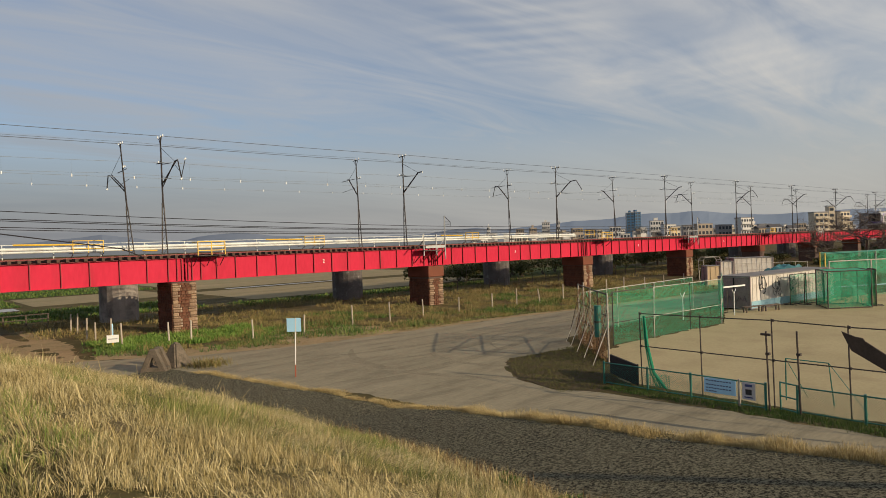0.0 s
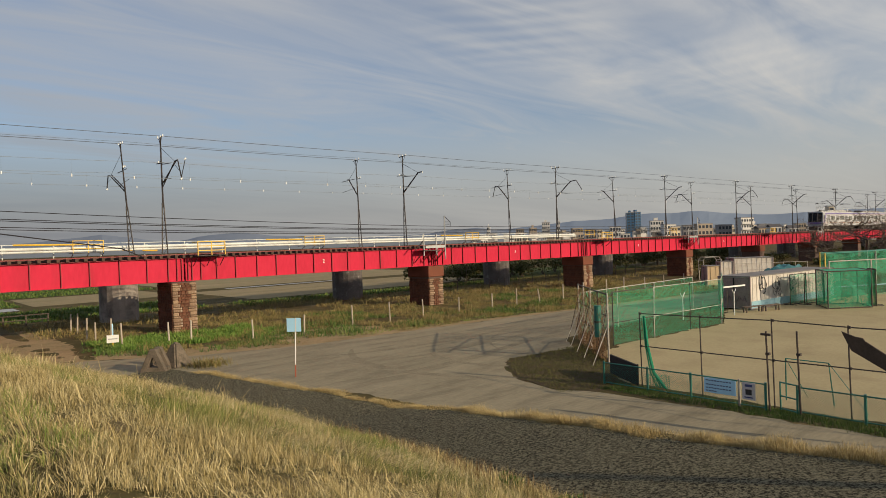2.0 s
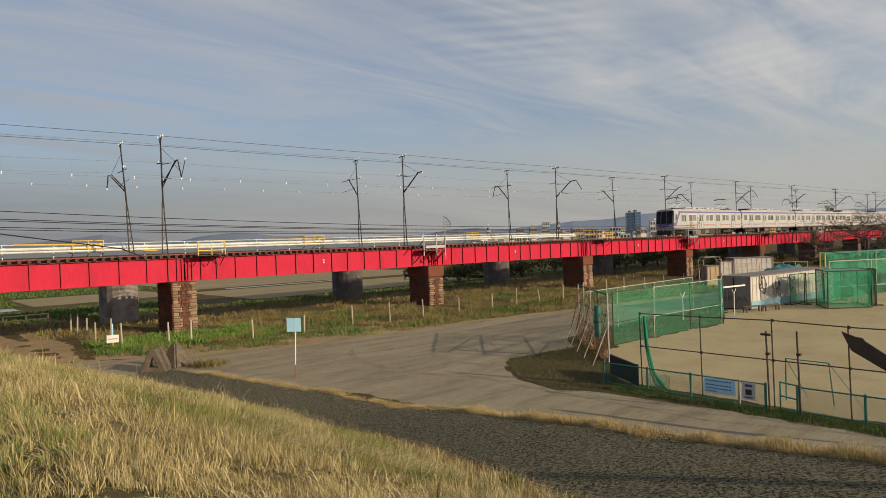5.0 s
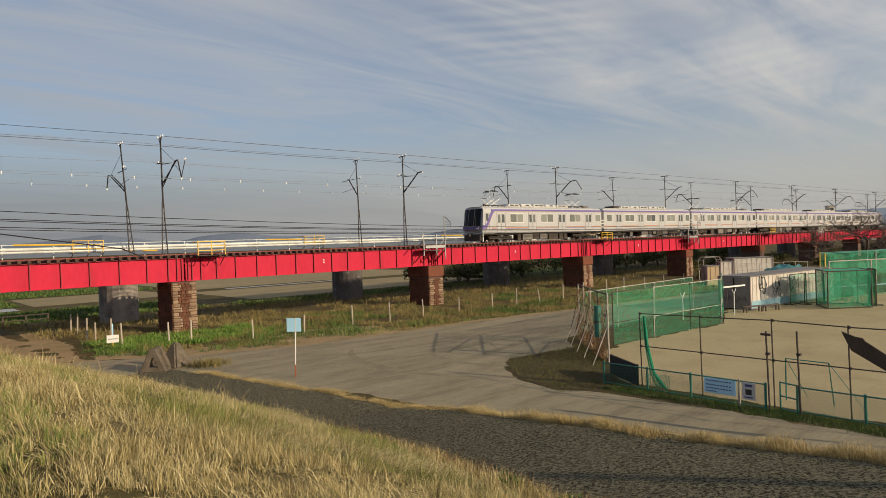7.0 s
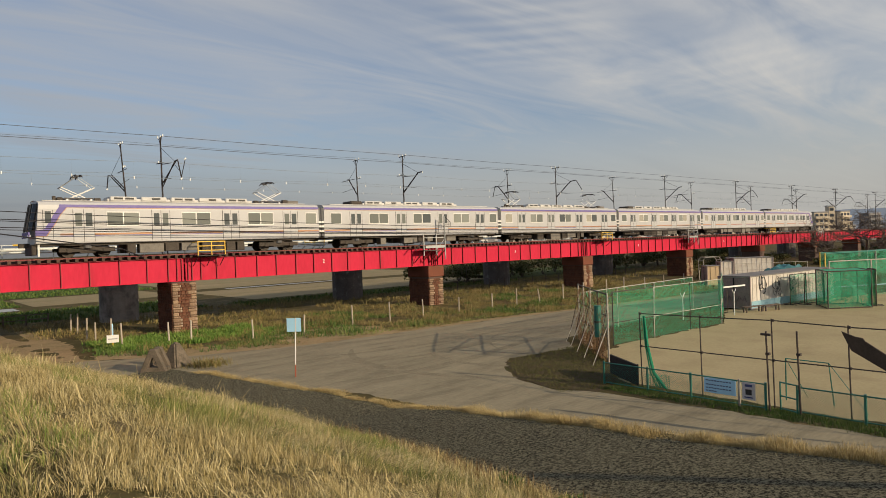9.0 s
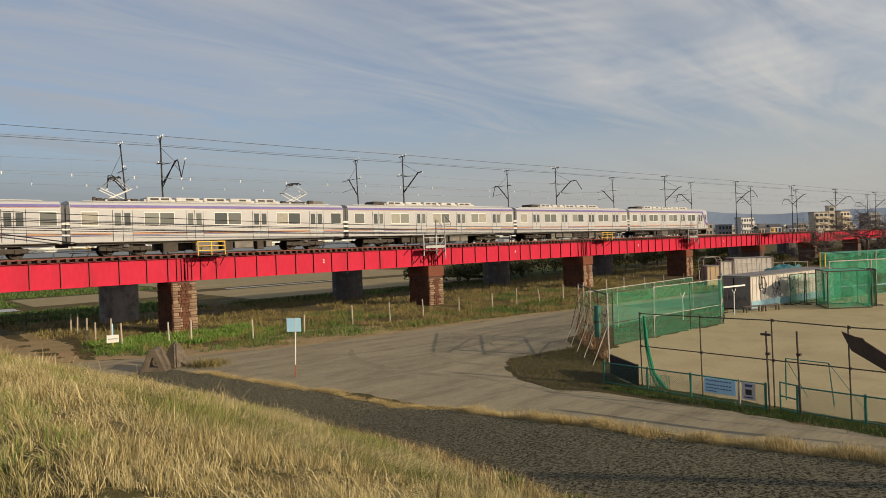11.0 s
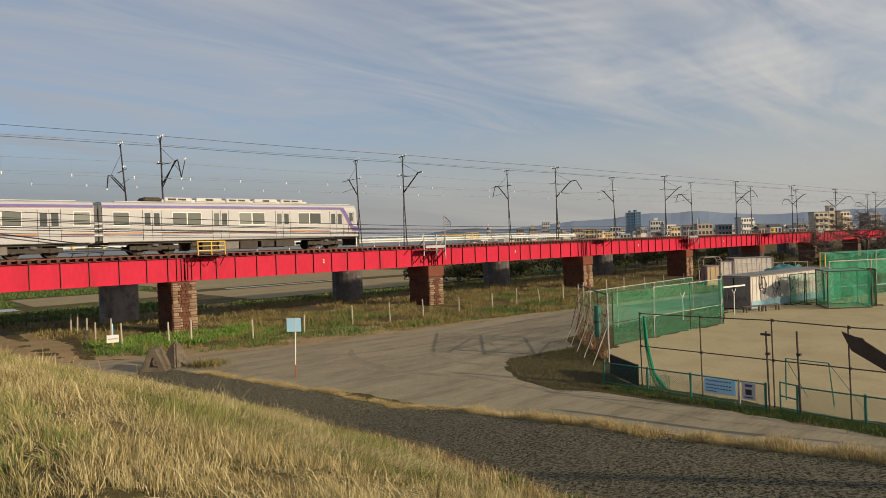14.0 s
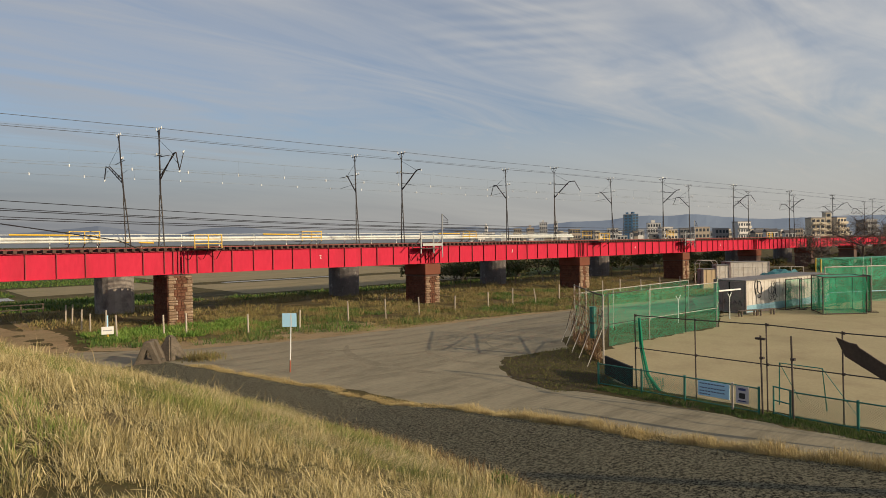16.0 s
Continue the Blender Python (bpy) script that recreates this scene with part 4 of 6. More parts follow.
def car_shell(cab_front, cab_back):
    """The body: an arched section drawn out along x, raked at a cab end."""
    half = [(1.36, 0.90), (1.375, 1.0), (1.375, 3.10), (1.34, 3.36), (1.20, 3.53), (0.90, 3.62), (0.45, 3.66)]
    ring = [(-y, z) for y, z in half] + [(0, 3.67)] + [(y, z) for y, z in half[::-1]]
    stations = [0.0, 0.12, 0.9, 2.0] + [BODY * k / 8 for k in range(1, 8)] + [BODY - 0.9, BODY - 0.12, BODY]
    stations = sorted(stations)
    bm = bmesh.new()
    rows = []
    for x in stations:
        row = []
        for y, z in ring:
            px, s, zz = x, 1.0, z
            if cab_front and x < 0.5:
                rake = 0.10 + 0.42 * max(0, (z - 1.9) / 1.75) ** 1.6
                px = x + rake * (1 - x / 0.5) + 0.28 * (abs(y) / 1.375) ** 4 * (1 - x / 0.5)
                s = 0.965 if x == 0 else 1.0
            if cab_back and x > BODY - 0.5:
                g = 1 - (BODY - x) / 0.5
                rake = 0.10 + 0.42 * max(0, (z - 1.9) / 1.75) ** 1.6
                px = x - rake * g - 0.28 * (abs(y) / 1.375) ** 4 * g
                s = 0.965 if x == BODY else 1.0
            row.append(bm.verts.new((px, y * s, zz)))
        rows.append(row)
    for u, v in zip(rows, rows[1:]):
        for k in range(len(ring)):
            bm.faces.new((u[k], v[k], v[(k + 1) % len(ring)], u[(k + 1) % len(ring)]))
    bm.faces.new(rows[0])
    bm.faces.new(rows[-1][::-1])
    bmesh.ops.recalc_face_normals(bm, faces=bm.faces)
    return bm


def bogie(t, x, powered):
    b = part("bogie", box(-1.65, 1.65, -1.02, -0.90, 0.36, 0.66, 0.03), UNDER, t)
    b.matrix_basis = pose(x, 0, 0)
    bm = box(-1.65, 1.65, 0.90, 1.02, 0.42, 0.62, 0.03)
    box(-0.45, 0.45, -1.0, 1.0, 0.30, 0.80, bm=bm)
    part("bolster", bm, UNDER, b)
    for wx in (-1.05, 1.05):
        for s in (-1, 1):
            bm = rod([(wx, s * 0.50, 0.43), (wx, s * 0.62, 0.43)], 0.43, 20)
            rod([(wx, s * 0.62, 0.43), (wx, s * 0.66, 0.43)], 0.16, 10, bm)
            part("wheel", bm, UNDER, b)
            part("axle_box", box(wx - 0.16, wx + 0.16, s * 0.97 - 0.1, s * 0.97 + 0.1, 0.32, 0.60, 0.03), UNDER, b)
    for s in (-1, 1):
        part("air_spring", rod([(0, s * 0.95, 0.60), (0, s * 0.95, 0.88)], 0.25, 10), GANGWAY, b)


def pantograph(t, x):
    bm = box(-0.85, 0.85, -0.66, -0.58, 3.80, 3.87)
    box(-0.85, 0.85, 0.58, 0.66, 3.80, 3.87, bm=bm)
    for px in (-0.8, 0.0, 0.72):
        box(px, px + 0.08, -0.58, 0.58, 3.81, 3.86, bm=bm)
    p = part("pantograph", bm, STEEL_DARK, t)
    p.matrix_basis = pose(x, 0, 0)
    for s in (-1, 1):
        bm = rod([(-0.42, s * 0.5, 3.87), (0.98, s * 0.42, 4.56)], 0.035, 5)
        rod([(0.42, s * 0.5, 3.87), (-0.98, s * 0.42, 4.56)], 0.035, 5, bm)
        part("lower_arm", bm, WHITE, p)
        bm = rod([(0.98, s * 0.42, 4.56), (0.10, s * 0.30, 5.22)], 0.022, 5)
        rod([(-0.98, s * 0.42, 4.56), (-0.10, s * 0.30, 5.22)], 0.022, 5, bm)
        part("upper_arm", bm, STEEL_GREY, p)
        for px in (-0.7, 0.7):
            part("foot_insulator", rod([(px, s * 0.62, 3.64), (px, s * 0.62, 3.80)], 0.07, 8), CERAMIC, p)
    for px in (-0.98, 0.98):
        part("knuckle_tube", rod([(px, -0.46, 4.56), (px, 0.46, 4.56)], 0.03, 5), STEEL_GREY, p)
    bm = bmesh.new()
    for px in (-0.16, 0.16):
        rod([(px, -0.92, 5.20), (px, -0.55, 5.36), (px, 0.55, 5.36), (px, 0.92, 5.20)], 0.04, 5, bm)
    for py in (-0.45, 0.45):
        box(-0.2, 0.2, py - 0.03, py + 0.03, 5.24, 5.34, bm=bm)
    part("collector_head", bm, STEEL_DARK, p)


def train_car(i):
    front, back = i == 0, i == NX - 1
    kind = "leading" if front else "trailing" if back else "middle"
    label = {"leading": "ivory commuter train cab car with purple stripe and pantographs", "middle": "ivory commuter train car with purple and orange stripes",
             "trailing": "ivory commuter train rear cab car with purple stripe"}[kind]
    t = thing("train_car", label, "train car", pose(0, TRACK_Y, RAIL_Z), "cars of the train")
    rng = random.Random(i + 3)
    body = part("body", car_shell(front, back), CAR_BODY, t)
    for s in (-1, 1):
        y0, y1 = s * 1.375, s * 1.385
        lo, hi = min(y0, y1), max(y0, y1)
        a, b = (1.75 if front else 0.03), (BODY - 1.75 if back else BODY - 0.03)
        bm = box(a, b, min(s * 1.30, s * 1.394), max(s * 1.30, s * 1.394), 3.21, 3.385)
        for v in bm.verts:
            if v.co.z > 3.3:
                v.co.y -= s * 0.018
        part("purple_stripe", bm, PURPLE, body, "purple cantrail stripe")
        part("orange_stripe", box(a, b, lo, hi - 0.006 if s > 0 else hi, 1.44, 1.55), ORANGE, body, "thin orange waist stripe")
        part("thin_stripe", box(a, b, lo, hi, 3.155, 3.185), ORANGE, body)
        part("waist_line", box(a, b, lo, hi, 1.385, 1.42), PURPLE, body, "thin purple line under the waist stripe")
        part("sill_line", box(0.3, BODY - 0.3, lo, hi, 0.905, 0.95), GASKET, body)
        for cab, sg, x0 in ((front, 1, 0.0), (back, -1, BODY)):
            if not cab:
                continue
            bm = bmesh.new()
            fore = [(0.40, 1.80), (0.88, 1.82), (1.12, 2.20), (1.42, 2.75), (1.72, 3.215)]
            rear = [(0.40, 1.42), (0.98, 1.42), (1.46, 2.15), (1.78, 2.75), (2.16, 3.215)]
            lace = [(0.40, 1.38), (1.02, 1.38), (1.50, 2.13), (1.82, 2.73), (2.18, 3.18)]
            for nm, e0, e1, yo, m in (("purple_sash", fore, rear, 1.396, PURPLE), ("orange_edge", rear, lace, 1.394, ORANGE)):
                bm = bmesh.new()
                u = [bm.verts.new((x0 + sg * px, s * yo, pz)) for px, pz in e0]
                v = [bm.verts.new((x0 + sg * px, s * yo, pz)) for px, pz in e1]
                for k in range(4):
                    f = bm.faces.new((u[k], u[k + 1], v[k + 1], v[k]))
                    f.normal_update()
                    if f.normal.y * s < 0:
                        f.normal_flip()
                bm.normal_update()
                bmesh.ops.solidify(bm, geom=bm.faces, thickness=0.008)
                part(nm, bm, m, body, "sweeping purple sash behind the cab" if m is PURPLE else "thin orange edge of the sash")
            xs = sorted((x0 + sg * 0.83, x0 + sg * 1.38))
            d = part("cab_door", box(xs[0], xs[1], lo, hi + 0.004 * s if s > 0 else hi, 1.1, 3.0), CAR_BODY, t)
            part("pane", box(xs[0] + 0.11, xs[1] - 0.11, lo - 0.016, hi + 0.016, 2.22, 2.95), WINDOW_DEEP, d)
            for sx in xs:
                part("seam", box(sx - 0.012, sx + 0.012, lo - 0.008, hi + 0.008, 1.1, 3.02), GASKET, d)
        panes = list(PANES)
        if not front:
            panes.append((0.66, 1.62))
        if not back:
            panes.append((19.10, 20.02))
        for a2, b2 in panes:
            w = part("window", box(a2 - 0.04, b2 + 0.04, lo - 0.004, hi + 0.004, 2.00, 2.95), WHITE, t)
            part("pane", box(a2, b2, lo - 0.010, hi + 0.010, 2.06, 2.89), rng.choice((WINDOW, WINDOW, WINDOW, WINDOW_CLEAR, WINDOW_CLEAR, WINDOW_DEEP, BLIND)), w)
        for a2, b2 in DOORS:
            d = part("door", box(a2, b2, lo - 0.002, hi + 0.002, 1.02, 3.06), CAR_BODY, t)
            mid = (a2 + b2) / 2
            for p0, p1 in ((a2 + 0.12, mid - 0.11), (mid + 0.11, b2 - 0.12)):
                part("pane", box(p0, p1, lo - 0.008, hi + 0.008, 2.02, 2.86, 0.0), WINDOW_DEEP if rng.random() < 0.6 else WINDOW, d)
            for sx in (a2, mid, b2):
                part("seam", box(sx - 0.014, sx + 0.014, lo - 0.006, hi + 0.006, 1.02, 3.07), GASKET, d)
            part("handle", box(mid + 0.05, mid + 0.09, lo - 0.012, hi + 0.012, 2.0, 2.2), STEEL_GREY, d)
    # gangway ends
    for end, cab in ((0, front), (1, back)):
        x = 0 if end == 0 else BODY
        sg = -1 if end == 0 else 1
        if cab:
            # dark wrap-round windscreen, lamps, skirt and coupler
            bm = bmesh.new()
            n = 6
            lowr, topr = [], []
            for k in range(n + 1):
                yy = -1.18 + 2.36 * k / n
                bow = 0.28 * (abs(yy) / 1.375) ** 4
                lowr.append(bm.verts.new((x - sg * (0.10 + bow - 0.03 + 0.0), yy, 1.72)))
                topr.append(bm.verts.new((x - sg * (0.10 + 0.34 + bow - 0.03), yy, 3.44)))
            for k in range(n):
                bm.faces.new((lowr[k], lowr[k + 1], topr[k + 1], topr[k]))
            bmesh.ops.recalc_face_normals(bm, faces=bm.faces)
            bm.normal_update()
            bmesh.ops.solidify(bm, geom=bm.faces, thickness=0.03)
            part("windscreen", bm, WINDSCREEN, t, "dark wrap-round windscreen")
            for yy in (-0.42, 0.42):
                part("pillar", rod([(x - sg * 0.055, yy, 1.70), (x - sg * 0.40, yy, 3.46)], 0.05, 4), GREY_BOX, t)
            part("step_bracket", box(*sorted((x - sg * 0.62, x - sg * 0.50)), -1.30, -1.20, 0.12, 0.9, 0.02), PALE_PIPE, t)
            part("wiper", rod([(x - sg * 0.04, -0.75, 1.74), (x - sg * 0.22, -0.68, 2.7)], 0.018, 4), GASKET, t)
            for yy in (-0.95, 0.95):
                part("headlight", rod([(x - sg * 0.2, yy, 1.42), (x + sg * 0.03 - sg * 0.06, yy, 1.42)], 0.09, 10), CERAMIC, t)
            part("front_band", box(*sorted((x - sg * 0.14, x - sg * 0.06)), -1.1, 1.1, 1.32, 1.68), PURPLE, t)
            part("skirt", box(*sorted((x - sg * 0.5, x - sg * 0.2)), -1.15, 1.15, 0.22, 0.9, 0.05), UNDER, t)
            part("coupler", box(*sorted((x - sg * 0.3, x + sg * 0.32)), -0.14, 0.14, 0.70, 0.98, 0.03), UNDER, t)
        else:
            part("gangway", box(*sorted((x - sg * 0.02, x + sg * 0.26)), -0.55, 0.55, 1.0, 3.2, 0.04), GANGWAY, t)
            part("end_fairing", box(*sorted((x + sg * 0.002, x + sg * 0.22)), -1.33, -1.25, 1.0, 3.35, 0.02), GANGWAY, t)
            part("coupler", box(*sorted((x - sg * 0.1, x + sg * 0.25)), -0.12, 0.12, 0.65, 0.9), UNDER, t)
            for z in (1.35, 1.75, 2.1):
                part("jumper_cover", box(*sorted((x + sg * 0.02, x + sg * 0.24)), -1.39, -1.30, z, z + 0.16), WHITE, t)
    # roof gear
    part("roof_skin", box(0.9, BODY - 0.9, -0.85, 0.85, 3.635, 3.69, 0.02), CAR_ROOF, t)
    a, b = (4.7, 14.9) if i in (0, 2) else (4.3, 15.3)
    if back:
        a, b = 4.0, 15.4
    ac = part("roof_duct", box(a, b, -0.70, 0.70, 3.68, 3.86, 0.04), CAR_ROOF, t)
    units = 5
    for k in range(units):
        u = a + 0.15 + (b - a - 0.3) * k / units
        w = (b - a) / units - 0.35
        part("cooling_unit", box(u, u + w, -0.82, 0.82, 3.70, 4.0, 0.06), CAR_ROOF, ac)
        for s in (-1, 1):
            for v0 in ((0.25, 0.95) if k % 2 == 0 else (0.7,)):
                part("vent", box(u + v0, u + v0 + 0.55, s * 0.82 - 0.012, s * 0.82 + 0.012, 3.80, 3.93), GASKET, ac)
    if i not in (0, 2):
        part("fairing", box(a - 1.2, a - 0.02, -0.72, 0.72, 3.68, 4.0, 0.10), UNDER, ac, "black roof equipment cover")
    if i in (0, 2):
        pantograph(t, 3.05)
        pantograph(t, 16.5)
        part("roof_box", box(17.6, 18.9, -0.6, 0.6, 3.68, 3.92, 0.05), GREY_BOX, t)
        for px, w, h in ((1.95, 0.35, 0.22), (4.15, 0.4, 0.20), (15.3, 0.4, 0.22), (17.75, 0.45, 0.30)):
            part("arrester", box(px - w / 2, px + w / 2, -0.62, -0.30, 3.68, 3.68 + h, 0.04), UNDER, t)
        part("horn", box(1.55, 1.75, -0.5, -0.3, 3.66, 3.98, 0.03), UNDER, t)
    # underframe
    bogie(t, 3.35, True)
    bogie(t, BODY - 3.4, True)
    part("sole_bar", box(0.35, BODY - 0.35, -1.2, 1.2, 0.78, 0.90), UNDER, t)
    x = 5.7
    while x < BODY - 6.3:
        w = rng.uniform(0.5, 1.7)
        for s in (-1, 1):
            if rng.random() < 0.93:
                d = rng.uniform(0.45, 0.66)
                part("equipment_box", box(x, x + w, min(s * 0.55, s * 1.22), max(s * 0.55, s * 1.22), 0.80 - d, 0.80, 0.03), rng.choice((UNDER, GREY_BOX, UNDER, GREY_BOX)), t)
        x += w + rng.uniform(0.06, 0.3)
    return t


NOSE = [(0.0, 170.4), (1.0, 153.4), (2.0, 135.9), (2.5, 127.1), (3.0, 118.2), (3.5, 109.2), (4.0, 100.2), (4.5, 91.2), (5.0, 82.1), (5.5, 73.0), (6.0, 63.9),
        (6.5, 54.9), (7.0, 45.8), (7.5, 36.2), (8.0, 26.3), (8.5, 16.7), (9.0, 7.4), (9.5, -2.2), (10.0, -12.0), (10.5, -21.8), (11.0, -31.8), (11.5, -41.9),
        (12.0, -52.4), (12.5, -62.6), (13.0, -72.6), (13.5, -82.3), (14.0, -92.2), (14.5, -102.5), (15.0, -112.5), (15.5, -122.5), (16.0, -132.6)]


make_bridges()
CARS = [train_car(i) for i in range(NX)]


# ---- bridge furniture ----
def guard_railing(x0, x1, y, z0, z1, label, material=YELLOW, out=-1, reach=0.95):
    """A refuge beside the track: bracketed floor, four posts, three rails."""
    t = thing("refuge_railing", label, "railing", pose(0, y, 0), "track refuges")
    d = reach * -out
    part("floor_plate", box(x0, x1, min(0, d), max(0, d), z0 - 0.05, z0, 0.005), STEEL_DARK, t)
    for x in (x0, (x0 + x1) / 2, x1):
        part("post", box(x - 0.03, x + 0.03, -0.03, 0.03, z0, z1), material, t)
        part("bracket", rod([(x, 0, z0 - 0.05), (x, d, z0 - 0.75)], 0.035, 4), STEEL_DARK, t)
    for f in (0.35, 0.68, 1.0):
        part("rail", box(x0 - 0.03, x1 + 0.03, -0.025, 0.025, z0 + (z1 - z0) * f - 0.03, z0 + (z1 - z0) * f + 0.03), material, t)
    for x in (x0, x1):
        part("end_rail", box(x - 0.025, x + 0.025, min(0, d), max(0, d), z1 - 0.05, z1), material, t)


def signal_platform(x, tall):
    t = thing("signal_platform", "grey steel bracket platform with mast on the girder side", "signal platform", pose(x, TRACK_Y - 1.15, 0), "signal platforms")
    part("deck_plate", box(-1.3, 1.35, -1.15, 0, 5.02, 5.10), STEEL_DARK, t)
    part("notice_board", box(-1.1, 1.2, -1.20, -1.16, 5.28, 5.52), STEEL_GREY, t)
    for px in (-1.25, 0.25, 1.3):
        part("post", box(px - 0.045, px + 0.045, -1.15, -1.06, 4.6 if px else 5.1, 6.55), STEEL_GREY, t)
    part("brace", rod([(0.25, -1.1, 5.1), (1.3, -1.1, 6.1)], 0.035, 5), STEEL_GREY, t)
    part("back_brace", rod([(-2.2, -1.0, 5.1), (-1.25, -1.1, 6.0)], 0.05, 5), STEEL_DARK, t)
    part("top_rail", box(-1.25, 1.3, -1.13, -1.08, 6.2, 6.26), STEEL_GREY, t)
    for px in (-1.2, -0.3, 0.6, 1.25):
        bm = rod([(px, -1.1, 5.02), (px - 0.3, 0, 3.95)], 0.045, 4)
        rod([(px - 0.3, 0.02, 3.95), (px + 0.3, -0.5, 5.0)], 0.035, 4, bm)
        part("strut", bm, RED_DARK, t)
    part("mast", rod([(1.32, -1.1, 4.2), (1.32, -1.1, tall)], 0.06, 6), STEEL_GREY, t)
    bm = rod([(1.32, -1.1, tall), (2.05, -1.1, tall - 0.55)], 0.03, 4)
    for z in (tall - 0.55, tall - 0.75, tall - 0.95):
        rod([(1.32, -1.1, z), (2.05, -1.1, z)], 0.025, 4, bm)
    rod([(2.05, -1.1, tall - 0.55), (2.05, -1.1, tall - 0.95)], 0.025, 4, bm)
    part("ladder_arm", bm, STEEL_DARK, t)


def make_furniture():
    guard_railing(17.45, 19.4, TRACK_Y - 2.2, 5.42, 6.38, "yellow railing of a refuge on the near girder")
    guard_railing(64.9, 67.0, TRACK_Y - 2.2, 5.42, 6.30, "yellow railing of a refuge on the near girder")
    guard_railing(110.8, 113.0, TRACK_Y - 2.2, 5.42, 6.30, "yellow railing of a refuge on the near girder")
    for x in (12.2, 32.7, 54.5, 78.0, 101.0):
        guard_railing(x, x + 2.2, FAR_Y - 2.6, 5.9, 6.85, "yellow railing of a refuge on the far bridge", reach=1.5)
    for x, tall in ((39.1, 8.2), (85.9, 8.1), (132.4, 8.0)):
        signal_platform(x, tall)
    for x0, x1, z in ((8.2, 12.4, 6.62), (15.3, 16.6, 6.05), (17.4, 18.6, 5.95), (28.6, 32.4, 6.60), (50.6, 54.0, 6.60)):
        t = part("cable_guard", rod([(x0, FAR_Y - 2.55, z), (x1, FAR_Y - 2.55, z - 0.06)], 0.07, 8), YELLOW)
        tagged(t, "yellow tubular cable guard beside the pale pipe", "cable guard")
    # pale water pipes carried along the far bridge
    t = thing("water_pipe", "pale painted pipes running along the far bridge", "pipe", pose(0, FAR_Y - 2.3, 0))
    part("pipe", rod([(-40, 0, 6.28), (70, 0, 6.28), (76, 0, 6.28)], 0.13, 10), PALE_PIPE, t)
    part("pipe", rod([(-40, -0.25, 6.05), (70, -0.25, 6.05), (76, -0.25, 6.05)], 0.09, 10), PALE_PIPE, t)
    part("hand_rail", rod([(-40, 0.5, 6.62), (70, 0.5, 6.62), (76, 0.5, 6.62)], 0.035, 6), PALE_PIPE, t)
    x = -40
    while x < 76:
        part("pipe_bracket", box(x - 0.04, x + 0.04, -0.4, 1.3, 5.30, 5.52), STEEL_DARK, t)
        part("rail_post", box(x - 0.03, x + 0.03, 0.47, 0.53, 5.5, 6.62), PALE_PIPE, t)
        part("pipe_collar", rod([(x - 0.12, 0, 6.28), (x + 0.12, 0, 6.28)], 0.16, 10), PALE_PIPE, t)
        x += 3.4
    # sagging cables on the near side, from the signal platform towards the levee
    for zl, zr in ((8.45, 7.25), (7.98, 6.98), (7.88, 6.90), (7.50, 6.72), (7.36, 6.64)):
        slope = (zl - zr) / 34.5
        wire("signal_cable", [(-38, 45.9, zl + slope * 44), (5.9, 46.15, zl), (40.4, 46.15, zr), (86.5, 46.15, zr - 0.3)], 0.022, CABLE, "black cable strung beside the bridge", 0.12, 8)
    wire("signal_cable", [(-20, 46.1, 11.3), (12.6, 46.7, 6.05), (14.5, 47.3, 5.27)], 0.035, CABLE, "thick black cable slanting down to the girder", 0.0, 3)


# ---- the sports ground ----
GREEN_NET = surface("green netting", (0.02, 0.36, 0.19), (0.015, 0.28, 0.15), rough=0.7, scale=2, fine=20, bump=0)
GREEN_PAINT = surface("green fence paint", (0.02, 0.20, 0.15), (0.02, 0.14, 0.11), rough=0.5, scale=2, fine=20, bump=0.05, stain=(0.12, 0.07, 0.04), stain_amount=0.4)
RUST_PIPE = surface("rusty scaffold pipe", (0.075, 0.055, 0.045), (0.045, 0.035, 0.03), rough=0.8, scale=3, fine=20, bump=0.2)
PALE_STEEL = surface("weathered white pipe", (0.52, 0.49, 0.43), (0.28, 0.24, 0.20), rough=0.6, scale=2, fine=20, bump=0.1)
SHEET = surface("cream container steel", (0.62, 0.58, 0.53), (0.50, 0.46, 0.41), rough=0.6, scale=0.8, fine=10, bump=0.1, stain=(0.35, 0.26, 0.20), stain_amount=0.5)
SHEET_DARK = surface("brown container end steel", (0.27, 0.215, 0.205), (0.18, 0.145, 0.135), rough=0.7, scale=1, fine=10, bump=0.1)
ROOF_GREY = surface("grey container roof", (0.22, 0.205, 0.20), (0.15, 0.14, 0.135), rough=0.8, scale=1, fine=10, bump=0.1)
BLUE_SHEET = surface("pale blue tarpaulin", (0.28, 0.47, 0.55), (0.20, 0.37, 0.46), rough=0.5, scale=1.5, fine=8, bump=0.4)
TEAL_SHEET = surface("teal tarpaulin", (0.012, 0.13, 0.15), (0.010, 0.085, 0.10), rough=0.5, scale=1.5, fine=6, bump=0.6, dist=0.05)
SPRAY = surface("black spray paint", (0.03, 0.03, 0.032), rough=0.6, bump=0)
SIGN_BLUE = surface("pale blue sign board", (0.44, 0.74, 0.95), (0.40, 0.68, 0.88), rough=0.4, scale=2, fine=20, bump=0)
INK = surface("blue printing ink", (0.06, 0.08, 0.22), rough=0.6, bump=0)
RED_PAINT = surface("red post paint", (0.36, 0.10, 0.05), (0.26, 0.07, 0.04), rough=0.6, bump=0.1)
STAKE = surface("weathered stake", (0.50, 0.44, 0.36), (0.32, 0.27, 0.21), rough=0.85, scale=3, fine=25, bump=0.3, per="object")
BLACK_BOARD = surface("black rubber sheet", (0.022, 0.021, 0.020), (0.014, 0.014, 0.013), rough=0.85, bump=0.2)
